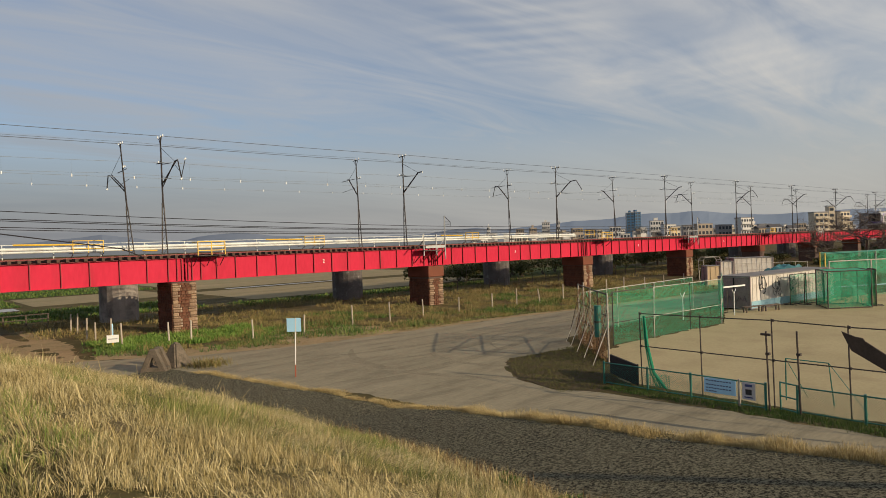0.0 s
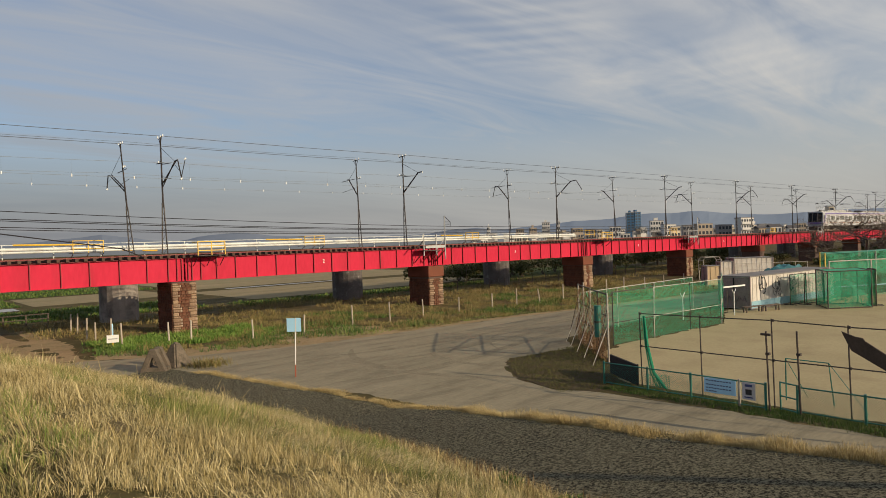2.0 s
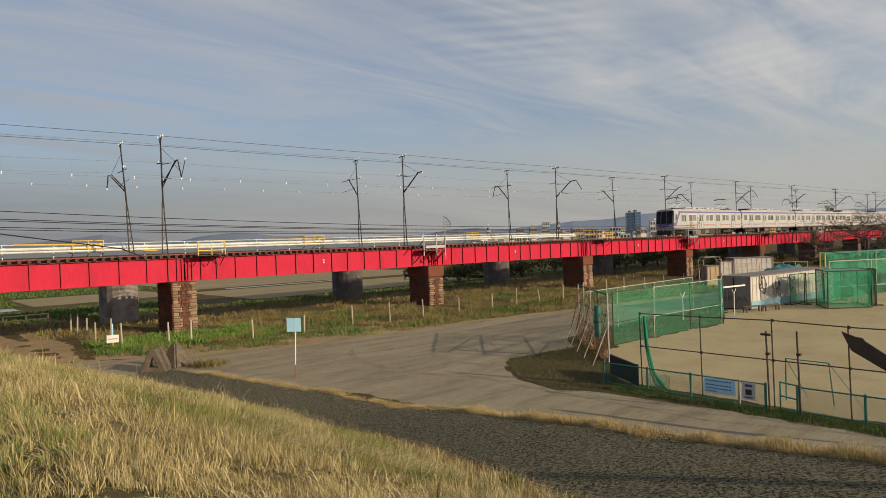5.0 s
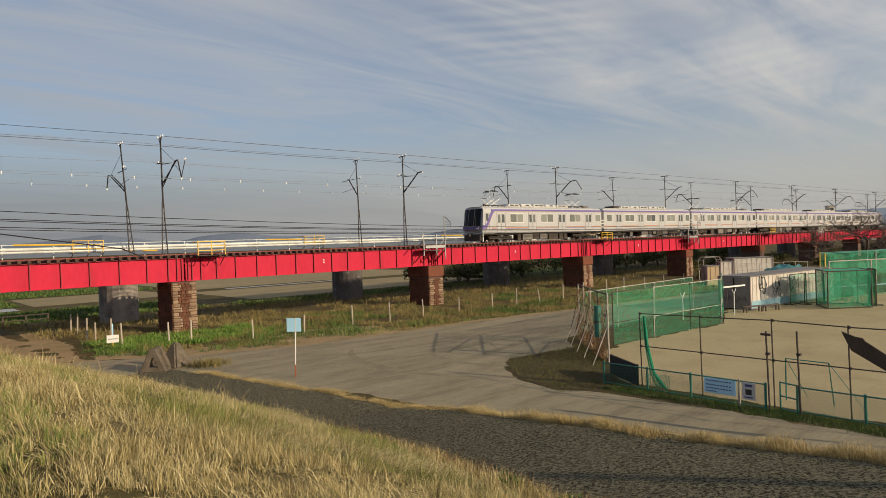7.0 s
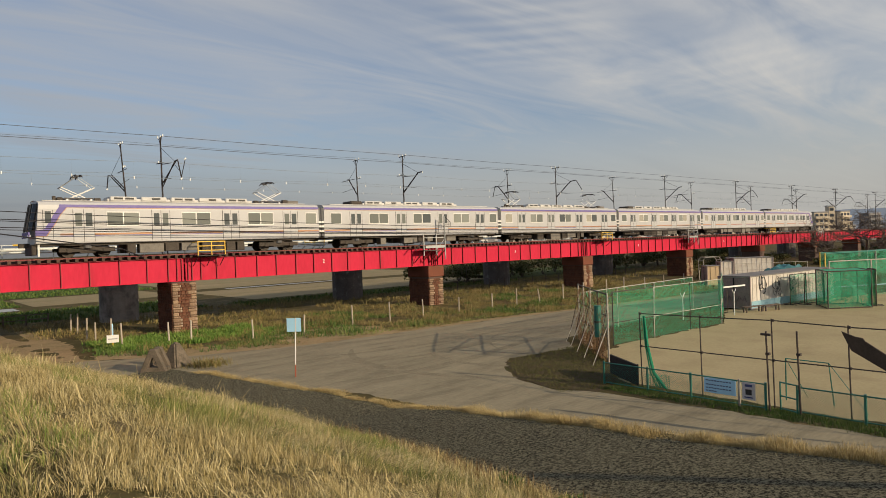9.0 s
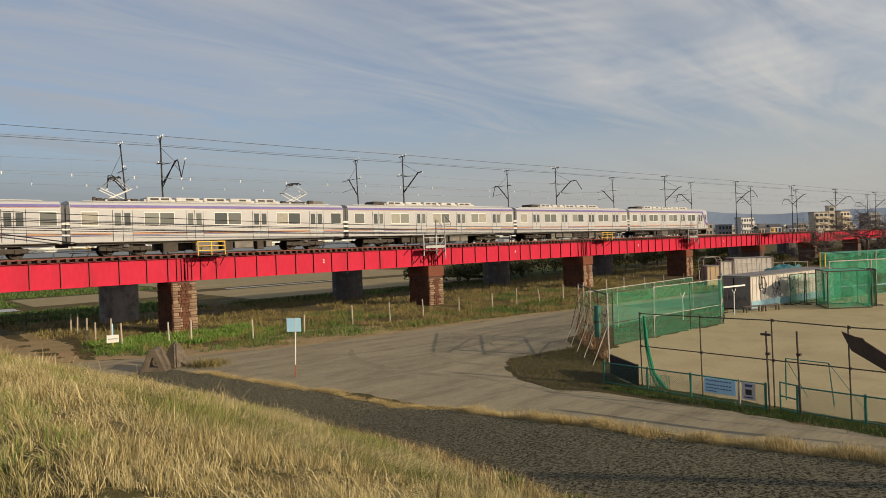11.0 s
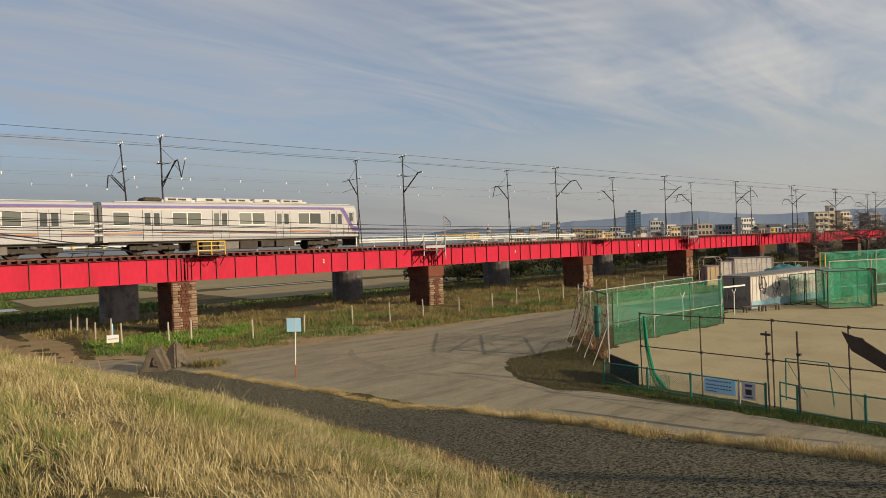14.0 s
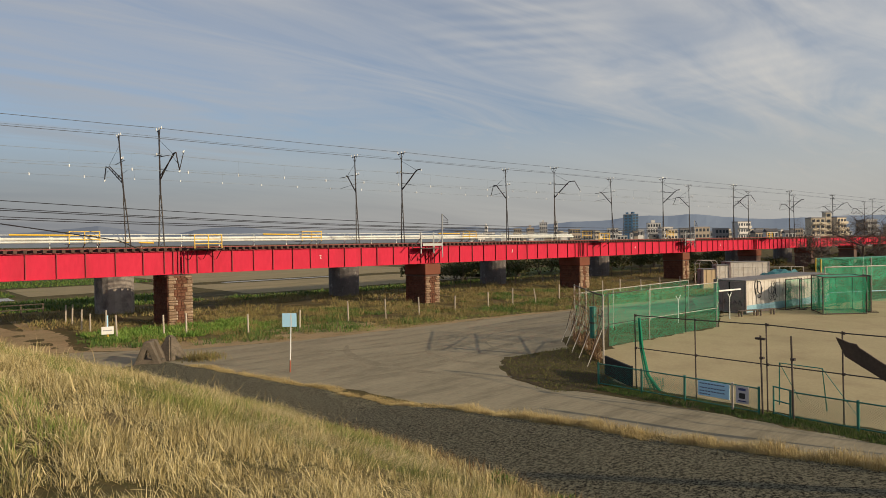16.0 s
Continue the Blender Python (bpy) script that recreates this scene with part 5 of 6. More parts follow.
DEAD_VINE = leafy("dead vine", [(0.10, 0.06, 0.03), (0.19, 0.11, 0.055), (0.28, 0.17, 0.09), (0.14, 0.10, 0.05)], clump=1.5)
BOARD_WOOD = surface("dark weathered board", (0.085, 0.06, 0.043), (0.055, 0.04, 0.029), rough=0.9, scale=2, fine=14, bump=0.5)


def netting(p0, p1, z0, z1, cell, wide, sag=0.0):
    """A sheet of square mesh from p0 to p1: flat strands with gaps."""
    a, b = Vector((*p0, 0)), Vector((*p1, 0))
    length = (b - a).length
    d = (b - a) / length
    nrm = Vector((-d.y, d.x, 0))
    verts, faces = [], []

    def at(u, z):
        off = sag * math.sin(u * 2.1) * math.sin((z - z0) * 2.4) + 0.25 * sag * math.sin(u * 7.3 + z * 3)
        return a + d * u + nrm * off + Vector((0, 0, z))

    nu, nz = max(2, int(length / cell)), max(2, int((z1 - z0) / cell))
    seg = 4 if sag else 1
    for i in range(nu + 1):
        u = length * i / nu
        for k in range(seg):
            za, zb = z0 + (z1 - z0) * k / seg, z0 + (z1 - z0) * (k + 1) / seg
            q = len(verts)
            verts += [at(u - wide / 2, za), at(u + wide / 2, za), at(u + wide / 2, zb), at(u - wide / 2, zb)]
            faces.append((q, q + 1, q + 2, q + 3))
    seg = max(1, int(length / 0.9)) if sag else 1
    for i in range(nz + 1):
        z = z0 + (z1 - z0) * i / nz
        for k in range(seg):
            ua, ub = length * k / seg, length * (k + 1) / seg
            q = len(verts)
            verts += [at(ua, z - wide / 2), at(ub, z - wide / 2), at(ub, z + wide / 2), at(ua, z + wide / 2)]
            faces.append((q, q + 1, q + 2, q + 3))
    return verts, faces


def net_part(parent, p0, p1, z0, z1, cell=0.07, wide=0.016, material=None, sag=0.05, name="net"):
    v, f = netting(p0, p1, z0, z1, cell, wide, sag)
    return mesh(name, v, f, material or GREEN_NET, parent)


def chain_link(p0, p1, z0, z1, cell=0.075, wide=0.006):
    a, b = Vector((*p0, 0)), Vector((*p1, 0))
    length, h = (b - a).length, z1 - z0
    d = (b - a) / length
    verts, faces = [], []
    n = int((length + h) / cell)
    for s in (1, -1):
        for i in range(n):
            u0 = -h + i * cell
            lo, hi = max(0.0, u0), min(length, u0 + h)
            if hi - lo < 0.01:
                continue
            za, zb = lo - u0, hi - u0
            if s < 0:
                za, zb = h - za, h - zb
            q = len(verts)
            w = Vector((0, 0, wide * 0.7))
            A, B = a + d * lo + Vector((0, 0, z0 + za)), a + d * hi + Vector((0, 0, z0 + zb))
            verts += [A - w, B - w, B + w, A + w]
            faces.append((q, q + 1, q + 2, q + 3))
    return verts, faces


def low_fence(ys, x, label):
    t = thing("mesh_fence", label, "fence", group="low green fences")
    for i, y in enumerate(ys):
        part("post", rod([(x, y, -0.1), (x, y, 0.90)], 0.042, 8), GREEN_PAINT if i != 3 else PALE_STEEL, t)
    for a, b in zip(ys, ys[1:]):
        part("top_rail", rod([(x, a, 0.84), (x, b, 0.84)], 0.024, 6), GREEN_PAINT, t)
        part("bottom_rail", rod([(x, a, 0.08), (x, b, 0.08)], 0.022, 6), GREEN_PAINT, t)
        v, f = chain_link((x + 0.02, a), (x + 0.02, b), 0.08, 0.84)
        mesh("wire_mesh", v, f, GREEN_PAINT, t)


def notice(name, p, w, h, tilt, board, bars, label):
    t = thing(name, label, "notice board", p)
    part("panel", box(-w / 2, w / 2, -0.012, 0.012, 0, h, 0.003), board, t)
    for x0, x1, z0, z1, m in bars:
        part("print_bar", box(x0, x1, -0.018, -0.013, z0, z1), m, t)
    return t


def scribble(t, rng, x0, z0, w, h, n, thick):
    """Loops of spray paint on the wall."""
    bm = bmesh.new()
    for _ in range(n):
        cx, cz = x0 + rng.uniform(0.2, 0.8) * w, z0 + rng.uniform(0.3, 0.7) * h
        a, b = rng.uniform(0.12, 0.3) * w, rng.uniform(0.2, 0.48) * h
        ph = rng.uniform(0, 6)
        pts = [(cx + a * math.cos(ph + k * 0.5) * (1 + 0.1 * math.sin(k)), -0.006, cz + b * math.sin(ph + k * 0.5)) for k in range(rng.randint(6, 12))]
        rod(pts, thick, 4, bm)
    part("spray_mark", bm, SPRAY, t)


def container(p0, p1, depth, h, wall, label, graffiti=False):
    """A steel store: ribbed side from p0 to p1, dark end, overhanging roof."""
    a = Vector((*p0, 0))
    d = Vector((*p1, 0)) - a
    length = d.length
    t = thing("storage_container", label, "container", Matrix.Translation(a) @ pose(0, 0, 0, 0, 0, math.degrees(math.atan2(d.y, d.x))), "storage containers")
    part("box", box(0.02, length, 0.02, depth, 0.06, h, 0.01), wall, t)
    part("roof", box(-0.06, length + 0.06, -0.06, depth + 0.06, h + 0.002, h + 0.07, 0.01), ROOF_GREY, t)
    for x in (0.0, length):
        for y in (0.0, depth):
            part("corner_post", box(x - 0.05, x + 0.05, y - 0.05, y + 0.05, 0, h), SHEET_DARK, t)
    part("base_rail", box(0, length, -0.02, 0.03, 0.0, 0.12), SHEET_DARK, t)
    part("end_panel", box(-0.03, 0.015, 0.08, depth - 0.08, 0.12, h - 0.05), SHEET_DARK, t, "dark end doors")
    part("door_post", box(-0.06, -0.032, depth / 2 - 0.05, depth / 2 + 0.05, 0.1, h - 0.05), BLACK_BOARD, t)
    rib = None
    k = 0.4
    while k < length:
        if rib is None:
            rib = part("rib", box(-0.03, 0.03, -0.012, 0.018, 0.14, h - 0.06), wall, t)
            rib.matrix_basis = pose(k, 0, 0)
        else:
            share("rib", rib.data, pose(k, 0, 0), t)
        k += 0.6
    if graffiti:
        rng = random.Random(8)
        scribble(t, rng, 1.0, 1.0, 1.6, 1.4, 5, 0.035)
        scribble(t, rng, 3.2, 0.9, 2.2, 1.3, 7, 0.018)
        scribble(t, rng, 5.6, 1.0, 1.8, 1.1, 5, 0.014)
        part("blue_skirt", box(0.1, length - 0.1, -0.05, -0.02, 0.1, 0.62, 0.01), BLUE_SHEET, t, "pale blue sheet along the foot")
        for k in range(5):
            part("loop", rod([(-0.07, 0.25 + 0.4 * k, 0.6 + 0.15 * (k % 2)), (-0.07, 0.4 + 0.4 * k, 1.0), (-0.07, 0.55 + 0.4 * k, 0.65)], 0.015, 4), SPRAY, t)
    return t


def practice_net(p0, p1, h, label, group="practice net frames", cell=0.06, wide=0.016):
    t = thing("practice_net", label, "sports net", group=group)
    a, b = p0, p1
    for p in (a, b):
        part("upright", rod([(*p, 0), (*p, h)], 0.035, 6), RUST_PIPE, t)
    part("top_bar", rod([(*a, h), (*b, h)], 0.035, 6), RUST_PIPE, t)
    part("foot_bar", rod([(*a, 0.06), (*b, 0.06)], 0.035, 6), RUST_PIPE, t)
    nv = Vector((-(b[1] - a[1]), b[0] - a[0], 0)).normalized() * 0.5
    for p in (a, b):
        part("foot", rod([(p[0] - nv.x, p[1] - nv.y, 0.04), (p[0] + nv.x, p[1] + nv.y, 0.04)], 0.035, 6), RUST_PIPE, t)
    net_part(t, a, b, 0.08, h, cell, wide)
    return t


def make_sports_ground():
    low_fence([15.4, 13.5, 11.8, 10.1, 9.25], 21.5, "low green chain-link fence round the sports ground")
    low_fence([8.3, 6.5, 4.7, 2.9, 1.1, -0.7, -2.5, -4.3], 21.7, "low green chain-link fence beside the gate")
    # scaffold pipe screen behind the low fence
    t = thing("pipe_screen", "tall rusty scaffold pipe frame along the sports ground", "pipe frame")
    posts = [(22.0, 14.04, 2.84), (22.0, 11.63, 2.86), (22.0, 9.18, 2.90), (22.0, 6.96, 2.84), (22.0, 4.6, 2.84), (22.0, 2.2, 2.84)]
    for x, y, h in posts:
        part("post", rod([(x, y, -0.1), (x - 0.02, y + 0.03, h)], 0.024, 6), RUST_PIPE, t)
        part("clamp", box(x - 0.04, x + 0.04, y - 0.04, y + 0.04, 1.51, 1.59, 0.01), RUST_PIPE, t)
        part("clamp", box(x - 0.04, x + 0.04, y - 0.04, y + 0.04, h - 0.10, h - 0.02, 0.01), RUST_PIPE, t)
    for (xa, ya, ha), (xb, yb, hb) in zip(posts, posts[1:]):
        part("top_rail", rod([(xa, ya, ha - 0.06), (xb, yb, hb - 0.06)], 0.02, 6), RUST_PIPE, t)
        part("middle_rail", rod([(xa, ya, 1.55), (xb, yb, 1.55)], 0.02, 6), RUST_PIPE, t)
    for y, h, head in ((9.13, 2.55, True), (8.2, 2.62, False)):
        t = thing("gate_post", "dark steel gate post with a cross head" if head else "plain dark steel gate post", "post", pose(21.5, y, 0), "gate posts")
        part("shaft", rod([(0, 0, -0.1), (-0.02, 0.05, h)], 0.03, 6), RUST_PIPE, t)
        if head:
            part("cross_head", box(-0.05, 0.05, -0.10, 0.22, h - 0.14, h - 0.07, 0.01), RUST_PIPE, t)
        part("hinge", box(-0.06, 0.06, -0.05, 0.07, h - 0.75, h - 0.68), RUST_PIPE, t)
    t = thing("gate", "small green gate frame standing ajar", "gate", pose(21.5, 8.3, 0, 0, 0, 70))
    for x in (0.0, 0.62):
        part("stile", rod([(x, 0, 0.05), (x, 0, 0.95)], 0.028, 6), GREEN_PAINT, t)
    for z in (0.1, 0.5, 0.93):
        part("rail", rod([(0, 0, z), (0.62, 0, z)], 0.024, 6), GREEN_PAINT, t)
    # gathered net hanging from the first post
    t = thing("hanging_net", "bunched green net hanging from a scaffold post", "net")
    rng = random.Random(2)
    bm = bmesh.new()
    for k in range(14):
        ox, oy = rng.uniform(-0.12, 0.12), rng.uniform(-0.22, 0.12)
        rod([(22.0 + ox * 0.4, 13.9 + oy * 0.3, 2.7), (22.0 + ox * 0.7, 13.82 + oy * 0.5, 1.6), (22.05 + ox, 13.65 + oy * 0.7, 0.6), (22.1 + ox, 13.35 + oy * 1.6, 0.05)], 0.016, 4, bm)
    part("folds", bm, GREEN_NET, t)
    net_part(t, (22.1, 13.9), (22.1, 13.0), 0.05, 0.5, 0.06, 0.012, sag=0.1)
    t = thing("net_goal", "small green net goal leaning by the gate", "goal")
    pts = [(23.2, 9.3, 0), (23.1, 9.25, 1.45), (23.3, 8.0, 1.4), (23.4, 7.9, 0)]
    part("frame", rod(pts, 0.025, 6), GREEN_PAINT, t)
    part("stay", rod([(23.1, 9.25, 1.45), (24.0, 8.9, 0)], 0.012, 5), GREEN_PAINT, t)
    part("stay", rod([(23.3, 8.0, 1.4), (22.6, 6.7, 0.1)], 0.012, 5), GREEN_PAINT, t)
    # notices wired to the fence, writing too small to read
    bars = [(-0.48 + 0.10 * k, -0.41 + 0.10 * k, z, z + 0.035, INK) for z, n in ((0.40, 9), (0.26, 9), (0.15, 9), (0.05, 4)) for k in range(n)]
    notice("fence_banner", pose(21.42, 10.72, 0.33, 0, 0, -90), 1.1, 0.5, 0, SIGN_BLUE, bars, "pale blue notice banner wired to the low fence")
    bars = [(-0.12, 0.12, 0.42, 0.50, INK), (-0.10, 0.10, 0.16, 0.34, SPRAY), (-0.14, 0.14, 0.06, 0.10, INK)]
    notice("fence_poster", pose(21.42, 9.75, 0.28, 0, 0, -90), 0.42, 0.56, 0, surface("poster paper", (0.62, 0.60, 0.62), rough=0.6, bump=0), bars, "small white poster wired to the low fence")
    t = thing("black_screen", "black rubber sheet on a low frame behind the fence", "screen")
    bm = prism([(21.95, 14.15), (23.3, 16.3), (23.24, 16.34), (21.89, 14.19)], 0.04, 0.82)
    part("sheet", bm, BLACK_BOARD, t)
    part("edge_post", rod([(21.9, 14.15, -0.05), (21.9, 14.15, 0.86)], 0.03, 6), RUST_PIPE, t)
    # backstop: a bent wall of pipes with nets, dead vines and leaning props
    t = thing("backstop", "tall backstop net overgrown with dead vines and propped with pipes", "backstop")
    wall = [(25.4, 17.9), (26.6, 19.3), (27.9, 20.7), (29.2, 22.1), (30.2, 23.2)]
    for i, (x, y) in enumerate(wall):
        part("post", rod([(x, y, -0.1), (x, y, 3.15)], 0.045, 6), PALE_STEEL if i != 1 else RUST_PIPE, t)
        if i:
            px, py = wall[i - 1]
            for z in (0.1, 1.15, 2.1, 3.1):
                part("rail", rod([(px, py, z), (x, y, z)], 0.032, 6), RUST_PIPE, t)
            net_part(t, (px, py), (x, y), 0.0, 3.1, 0.14, 0.008, BLACK_BOARD, 0.03)
        for k, off in enumerate((0.75, 1.25)):
            part("prop", rod([(x, y, 2.5 - 0.8 * k), (x - off * 0.95, y + off * 0.35 - 0.4 * k, 0.0)], 0.018, 6), PALE_STEEL if k else RUST_PIPE, t)
    rngn = np.random.default_rng(12)
    n = 2600
    u = rngn.uniform(0, 1, n)
    zz = np.where(rngn.random(n) < 0.45, np.abs(rngn.normal(0, 0.7, n)), rngn.uniform(0, 2.9, n))
    xs = 25.4 + 4.8 * u + rngn.normal(0, 0.08, n) - 0.08
    ys = 17.9 + 5.3 * u + rngn.normal(0, 0.08, n) + 0.08
    keep = zz < 3.0
    vine = blades("dead_vines", np.stack([xs, ys, zz], 1)[keep], rngn, (0.10, 0.35), (0.006, 0.016), DEAD_VINE, "dead brown vines over the backstop net", 0.9)
    t = thing("side_net", "green net wall on pale pipes along the sports ground", "sports net")
    run = [(25.4, 17.9), (29.4, 20.4), (33.2, 20.3), (37.0, 20.2), (40.7, 20.1), (44.6, 21.9), (47.9, 23.6)]
    for i, (x, y) in enumerate(run):
        part("post", rod([(x, y, -0.1), (x, y, 2.85)], 0.03, 6), PALE_STEEL if i in (2, 4, 6) else RUST_PIPE, t)
        if i:
            px, py = run[i - 1]
            part("top_rail", rod([(px, py, 2.82), (x, y, 2.82)], 0.026, 6), PALE_STEEL if i > 2 else RUST_PIPE, t)
            part("middle_rail", rod([(px, py, 1.2), (x, y, 1.2)], 0.022, 6), PALE_STEEL if i > 2 else RUST_PIPE, t)
            if i > 1:
                net_part(t, (px, py), (x, y), 0.05, 2.8, 0.05, 0.0058, sag=0.09)
    t = thing("back_net", "second green net on a pale pipe rail behind the first", "sports net")
    run = [(31.5, 24.2), (36, 24.6), (41, 25.0), (47, 25.4)]
    for i, (x, y) in enumerate(run):
        part("post", rod([(x, y, -0.1), (x, y, 2.5)], 0.035, 6), PALE_STEEL, t)
        if i:
            px, py = run[i - 1]
            part("top_rail", rod([(px, py, 2.48), (x, y, 2.48)], 0.03, 6), PALE_STEEL, t)
            net_part(t, (px, py), (x, y), 0.05, 2.45, 0.06, 0.006, sag=0.09)
    t = thing("green_pad", "dark green rolled pad tied to the backstop post", "pad", pose(26.0, 18.9, 0))
    part("roll", rod([(0, 0, 1.0), (0, 0, 1.9), (0, 0, 2.5)], 0.16, 10), GREEN_PAINT, t)
    part("strap", rod([(0, 0, 1.7), (0, 0, 1.76)], 0.172, 10), RUST_PIPE, t)
    # stores
    container((48.8, 21.9), (62.8, 20.95), 2.45, 2.42, SHEET, "cream steel storage container covered in graffiti", True)
    container((79.05, 37.29), (82.61, 34.19), 2.4, 2.62, SHEET, "pale storage container behind the sports ground")
    container((71.97, 35.5), (73.02, 34.58), 1.2, 2.52, SHEET, "narrow white steel locker behind the sports ground")
    container((68.9, 35.51), (70.01, 34.55), 1.5, 2.18, surface("tan sheet metal", (0.62, 0.46, 0.28), (0.52, 0.38, 0.22), rough=0.7, bump=0.1), "low tan metal shed beside the bridge road")
    t = thing("pipe_cage", "pale pipe goal frame standing behind the stores", "goal frame", pose(84.7, 42.9, 0, 0, 0, -41))
    for y in (0.0, 1.6):
        part("hoop", rod([(-1.2, y, 0), (-1.2, y, 2.2), (-0.9, y, 2.6), (0.9, y, 2.6), (1.2, y, 2.2), (1.2, y, 0)], 0.05, 6), PALE_STEEL, t)
    for x, z in ((-1.2, 2.2), (-0.9, 2.6), (0.9, 2.6), (1.2, 2.2), (-1.2, 1.1), (1.2, 1.1)):
        part("tie_bar", rod([(x, 0, z), (x, 1.6, z)], 0.04, 6), PALE_STEEL, t)
    t = thing("pipe_railing", "pale pipe railing in front of the stores", "railing")
    for k in range(7):
        x, y = 73.6 + 1.05 * k, 34.6 - 0.88 * k
        part("post", rod([(x, y, 0), (x, y, 2.3)], 0.035, 6), PALE_STEEL, t)
    for z in (1.5, 2.25):
        part("rail", rod([(73.6, 34.6, z), (79.9, 29.32, z)], 0.03, 6), PALE_STEEL, t)
    t = thing("tarpaulin", "heap of teal tarpaulin over stored nets", "tarpaulin")
    bm = bmesh.new()
    bmesh.ops.create_grid(bm, x_segments=26, y_segments=12, size=1)
    for v in bm.verts:
        x, y = v.co.x, v.co.y
        edge = max(0.0, 1 - max(abs(x), abs(y)) ** 6)
        v.co = Vector((63.5 + x * 4.0, 25.2 + y * 1.2, 1.0 + edge * (1.5 + 0.35 * noise.noise(Vector((x * 3, y * 3, 0)))) - 1.0 * (1 - edge)))
    part("sheet", bm, TEAL_SHEET, t)
    practice_net((53.4, 20.9), (56.0, 20.7), 2.35, "green practice net frame leaning by the container")
    practice_net((54.3, 20.2), (57.3, 19.9), 2.35, "green practice net frame leaning by the container")
    practice_net((56.3, 19.5), (59.0, 19.2), 2.3, "green practice net frame leaning by the container")
    # batting cage
    t = thing("batting_cage", "green netted batting cage on dark pipe frames", "batting cage")
    c = [(51.8, 17.7), (54.4, 15.7), (57.0, 17.4), (54.4, 19.4)]
    for i, (x, y) in enumerate(c):
        part("post", rod([(x, y, 0), (x, y, 2.75)], 0.045, 6), RUST_PIPE, t)
        x2, y2 = c[(i + 1) % 4]
        part("top_bar", rod([(x, y, 2.72), (x2, y2, 2.72)], 0.04, 6), RUST_PIPE, t)
        part("foot_bar", rod([(x, y, 0.07), (x2, y2, 0.07)], 0.04, 6), RUST_PIPE, t)
        net_part(t, (x, y), (x2, y2), 0.08, 2.7, 0.07, 0.016, sag=0.08)
    part("top_net", prism([(a * 1.0, b) for a, b in c], 2.70, 2.71), GREEN_NET, t)
    for k in (0.2, 0.4):
        practice_net((54.6 + k * 4, 15.4 + k * 1.5), (55.4 + k * 4, 15.2 + k * 1.5 + 0.9), 2.7, "green net frame stacked beside the batting cage", "stacked net frames", 0.07, 0.022)
    # far net wall with yellow posts
    t = thing("far_net", "long green net wall with yellow posts round the far field", "sports net")
    run = [(60.7, 20.6), (64.5, 18.6), (68.5, 16.6), (73.0, 14.6), (79, 12.4), (86, 10.0)]
    for i, (x, y) in enumerate(run):
        part("post", rod([(x, y, 0), (x, y, 3.1)], 0.06, 6), YELLOW if i in (2, 3) else PALE_STEEL, t)
        if i:
            px, py = run[i - 1]
            part("top_rail", rod([(px, py, 3.05), (x, y, 3.05)], 0.05, 6), PALE_STEEL, t)
            part("kick_rail", rod([(px, py, 0.9), (x, y, 0.9)], 0.05, 6), BLUE_SHEET, t)
            net_part(t, (px, py), (x, y), 0.05, 3.0, 0.08, 0.013, sag=0.1)
    for off in (0, 1):
        t = thing("tall_net", "high green net behind the storage containers", "sports net", group="high nets")
        run = [(68 + 3 * off, 23.4 + 1.5 * off), (76 + off, 21.5 + off), (84, 20 + off), (96, 17.5 + off)]
        for i, (x, y) in enumerate(run):
            part("post", rod([(x, y, 0), (x, y, 3.5)], 0.06, 6), PALE_STEEL if i % 2 else YELLOW, t)
            if i:
                px, py = run[i - 1]
                part("top_rail", rod([(px, py, 3.45), (x, y, 3.45)], 0.05, 6), GREEN_PAINT, t)
                net_part(t, (px, py), (x, y), 1.2, 3.4, 0.09, 0.014, sag=0.15)
    # bench, forked poles, white beam
    t = thing("bench", "low brown wooden bench beside the container", "bench", pose(47.6, 21.2, 0, 0, 0, -20))
    part("seat", box(-0.9, 0.9, -0.18, 0.18, 0.40, 0.46, 0.01), BARK, t)
    for x in (-0.7, 0.7):
        for y in (-0.12, 0.12):
            part("leg", box(x - 0.04, x + 0.04, y - 0.04, y + 0.04, 0, 0.40), BARK, t)
    t = copy_thing(t, pose(49.2, 20.6, 0, 0, 0, -15))
    for x, y in ((45.2, 21.4), (41.0, 22.9)):
        t = thing("forked_pole", "white forked pole behind the green net", "pole", pose(x, y, 0), "forked poles")
        part("shaft", rod([(0, 0, 0), (0, 0, 1.55)], 0.035, 6), WHITE, t)
        for s in (-1, 1):
            part("fork", rod([(0, 0, 1.5), (s * 0.28, 0, 1.82)], 0.03, 6), WHITE, t)
    t = thing("white_beam", "long white beam resting on two trestles", "beam", pose(46.6, 22.3, 0, 0, 0, -8))
    part("beam", box(-1.0, 1.7, -0.06, 0.06, 1.82, 1.93, 0.01), WHITE, t)
    for x in (-0.4, 0.3):
        part("trestle", rod([(x, 0, 0), (x, 0, 1.82)], 0.024, 6), RUST_PIPE, t)
    # dark board on a post at the edge of the ground
    t = thing("broken_board", "dark weathered board hanging askew from a post", "board")
    bm = bmesh.new()
    shape = [(6.53, 2.92), (6.30, 2.42), (5.5, 1.96), (4.3, 1.27), (4.3, 1.72), (5.49, 2.39), (5.97, 2.70), (6.02, 2.78), (6.19, 2.80)]
    out = [(20.0, y, z) for y, z in shape]
    f = bm.faces.new([bm.verts.new(p) for p in out])
    bm.normal_update()
    bmesh.ops.solidify(bm, geom=[f], thickness=0.05)
    part("plank", bm, BOARD_WOOD, t)
    part("post", rod([(20.1, 4.6, -0.1), (20.1, 4.6, 1.75)], 0.06, 6), BOARD_WOOD, t)


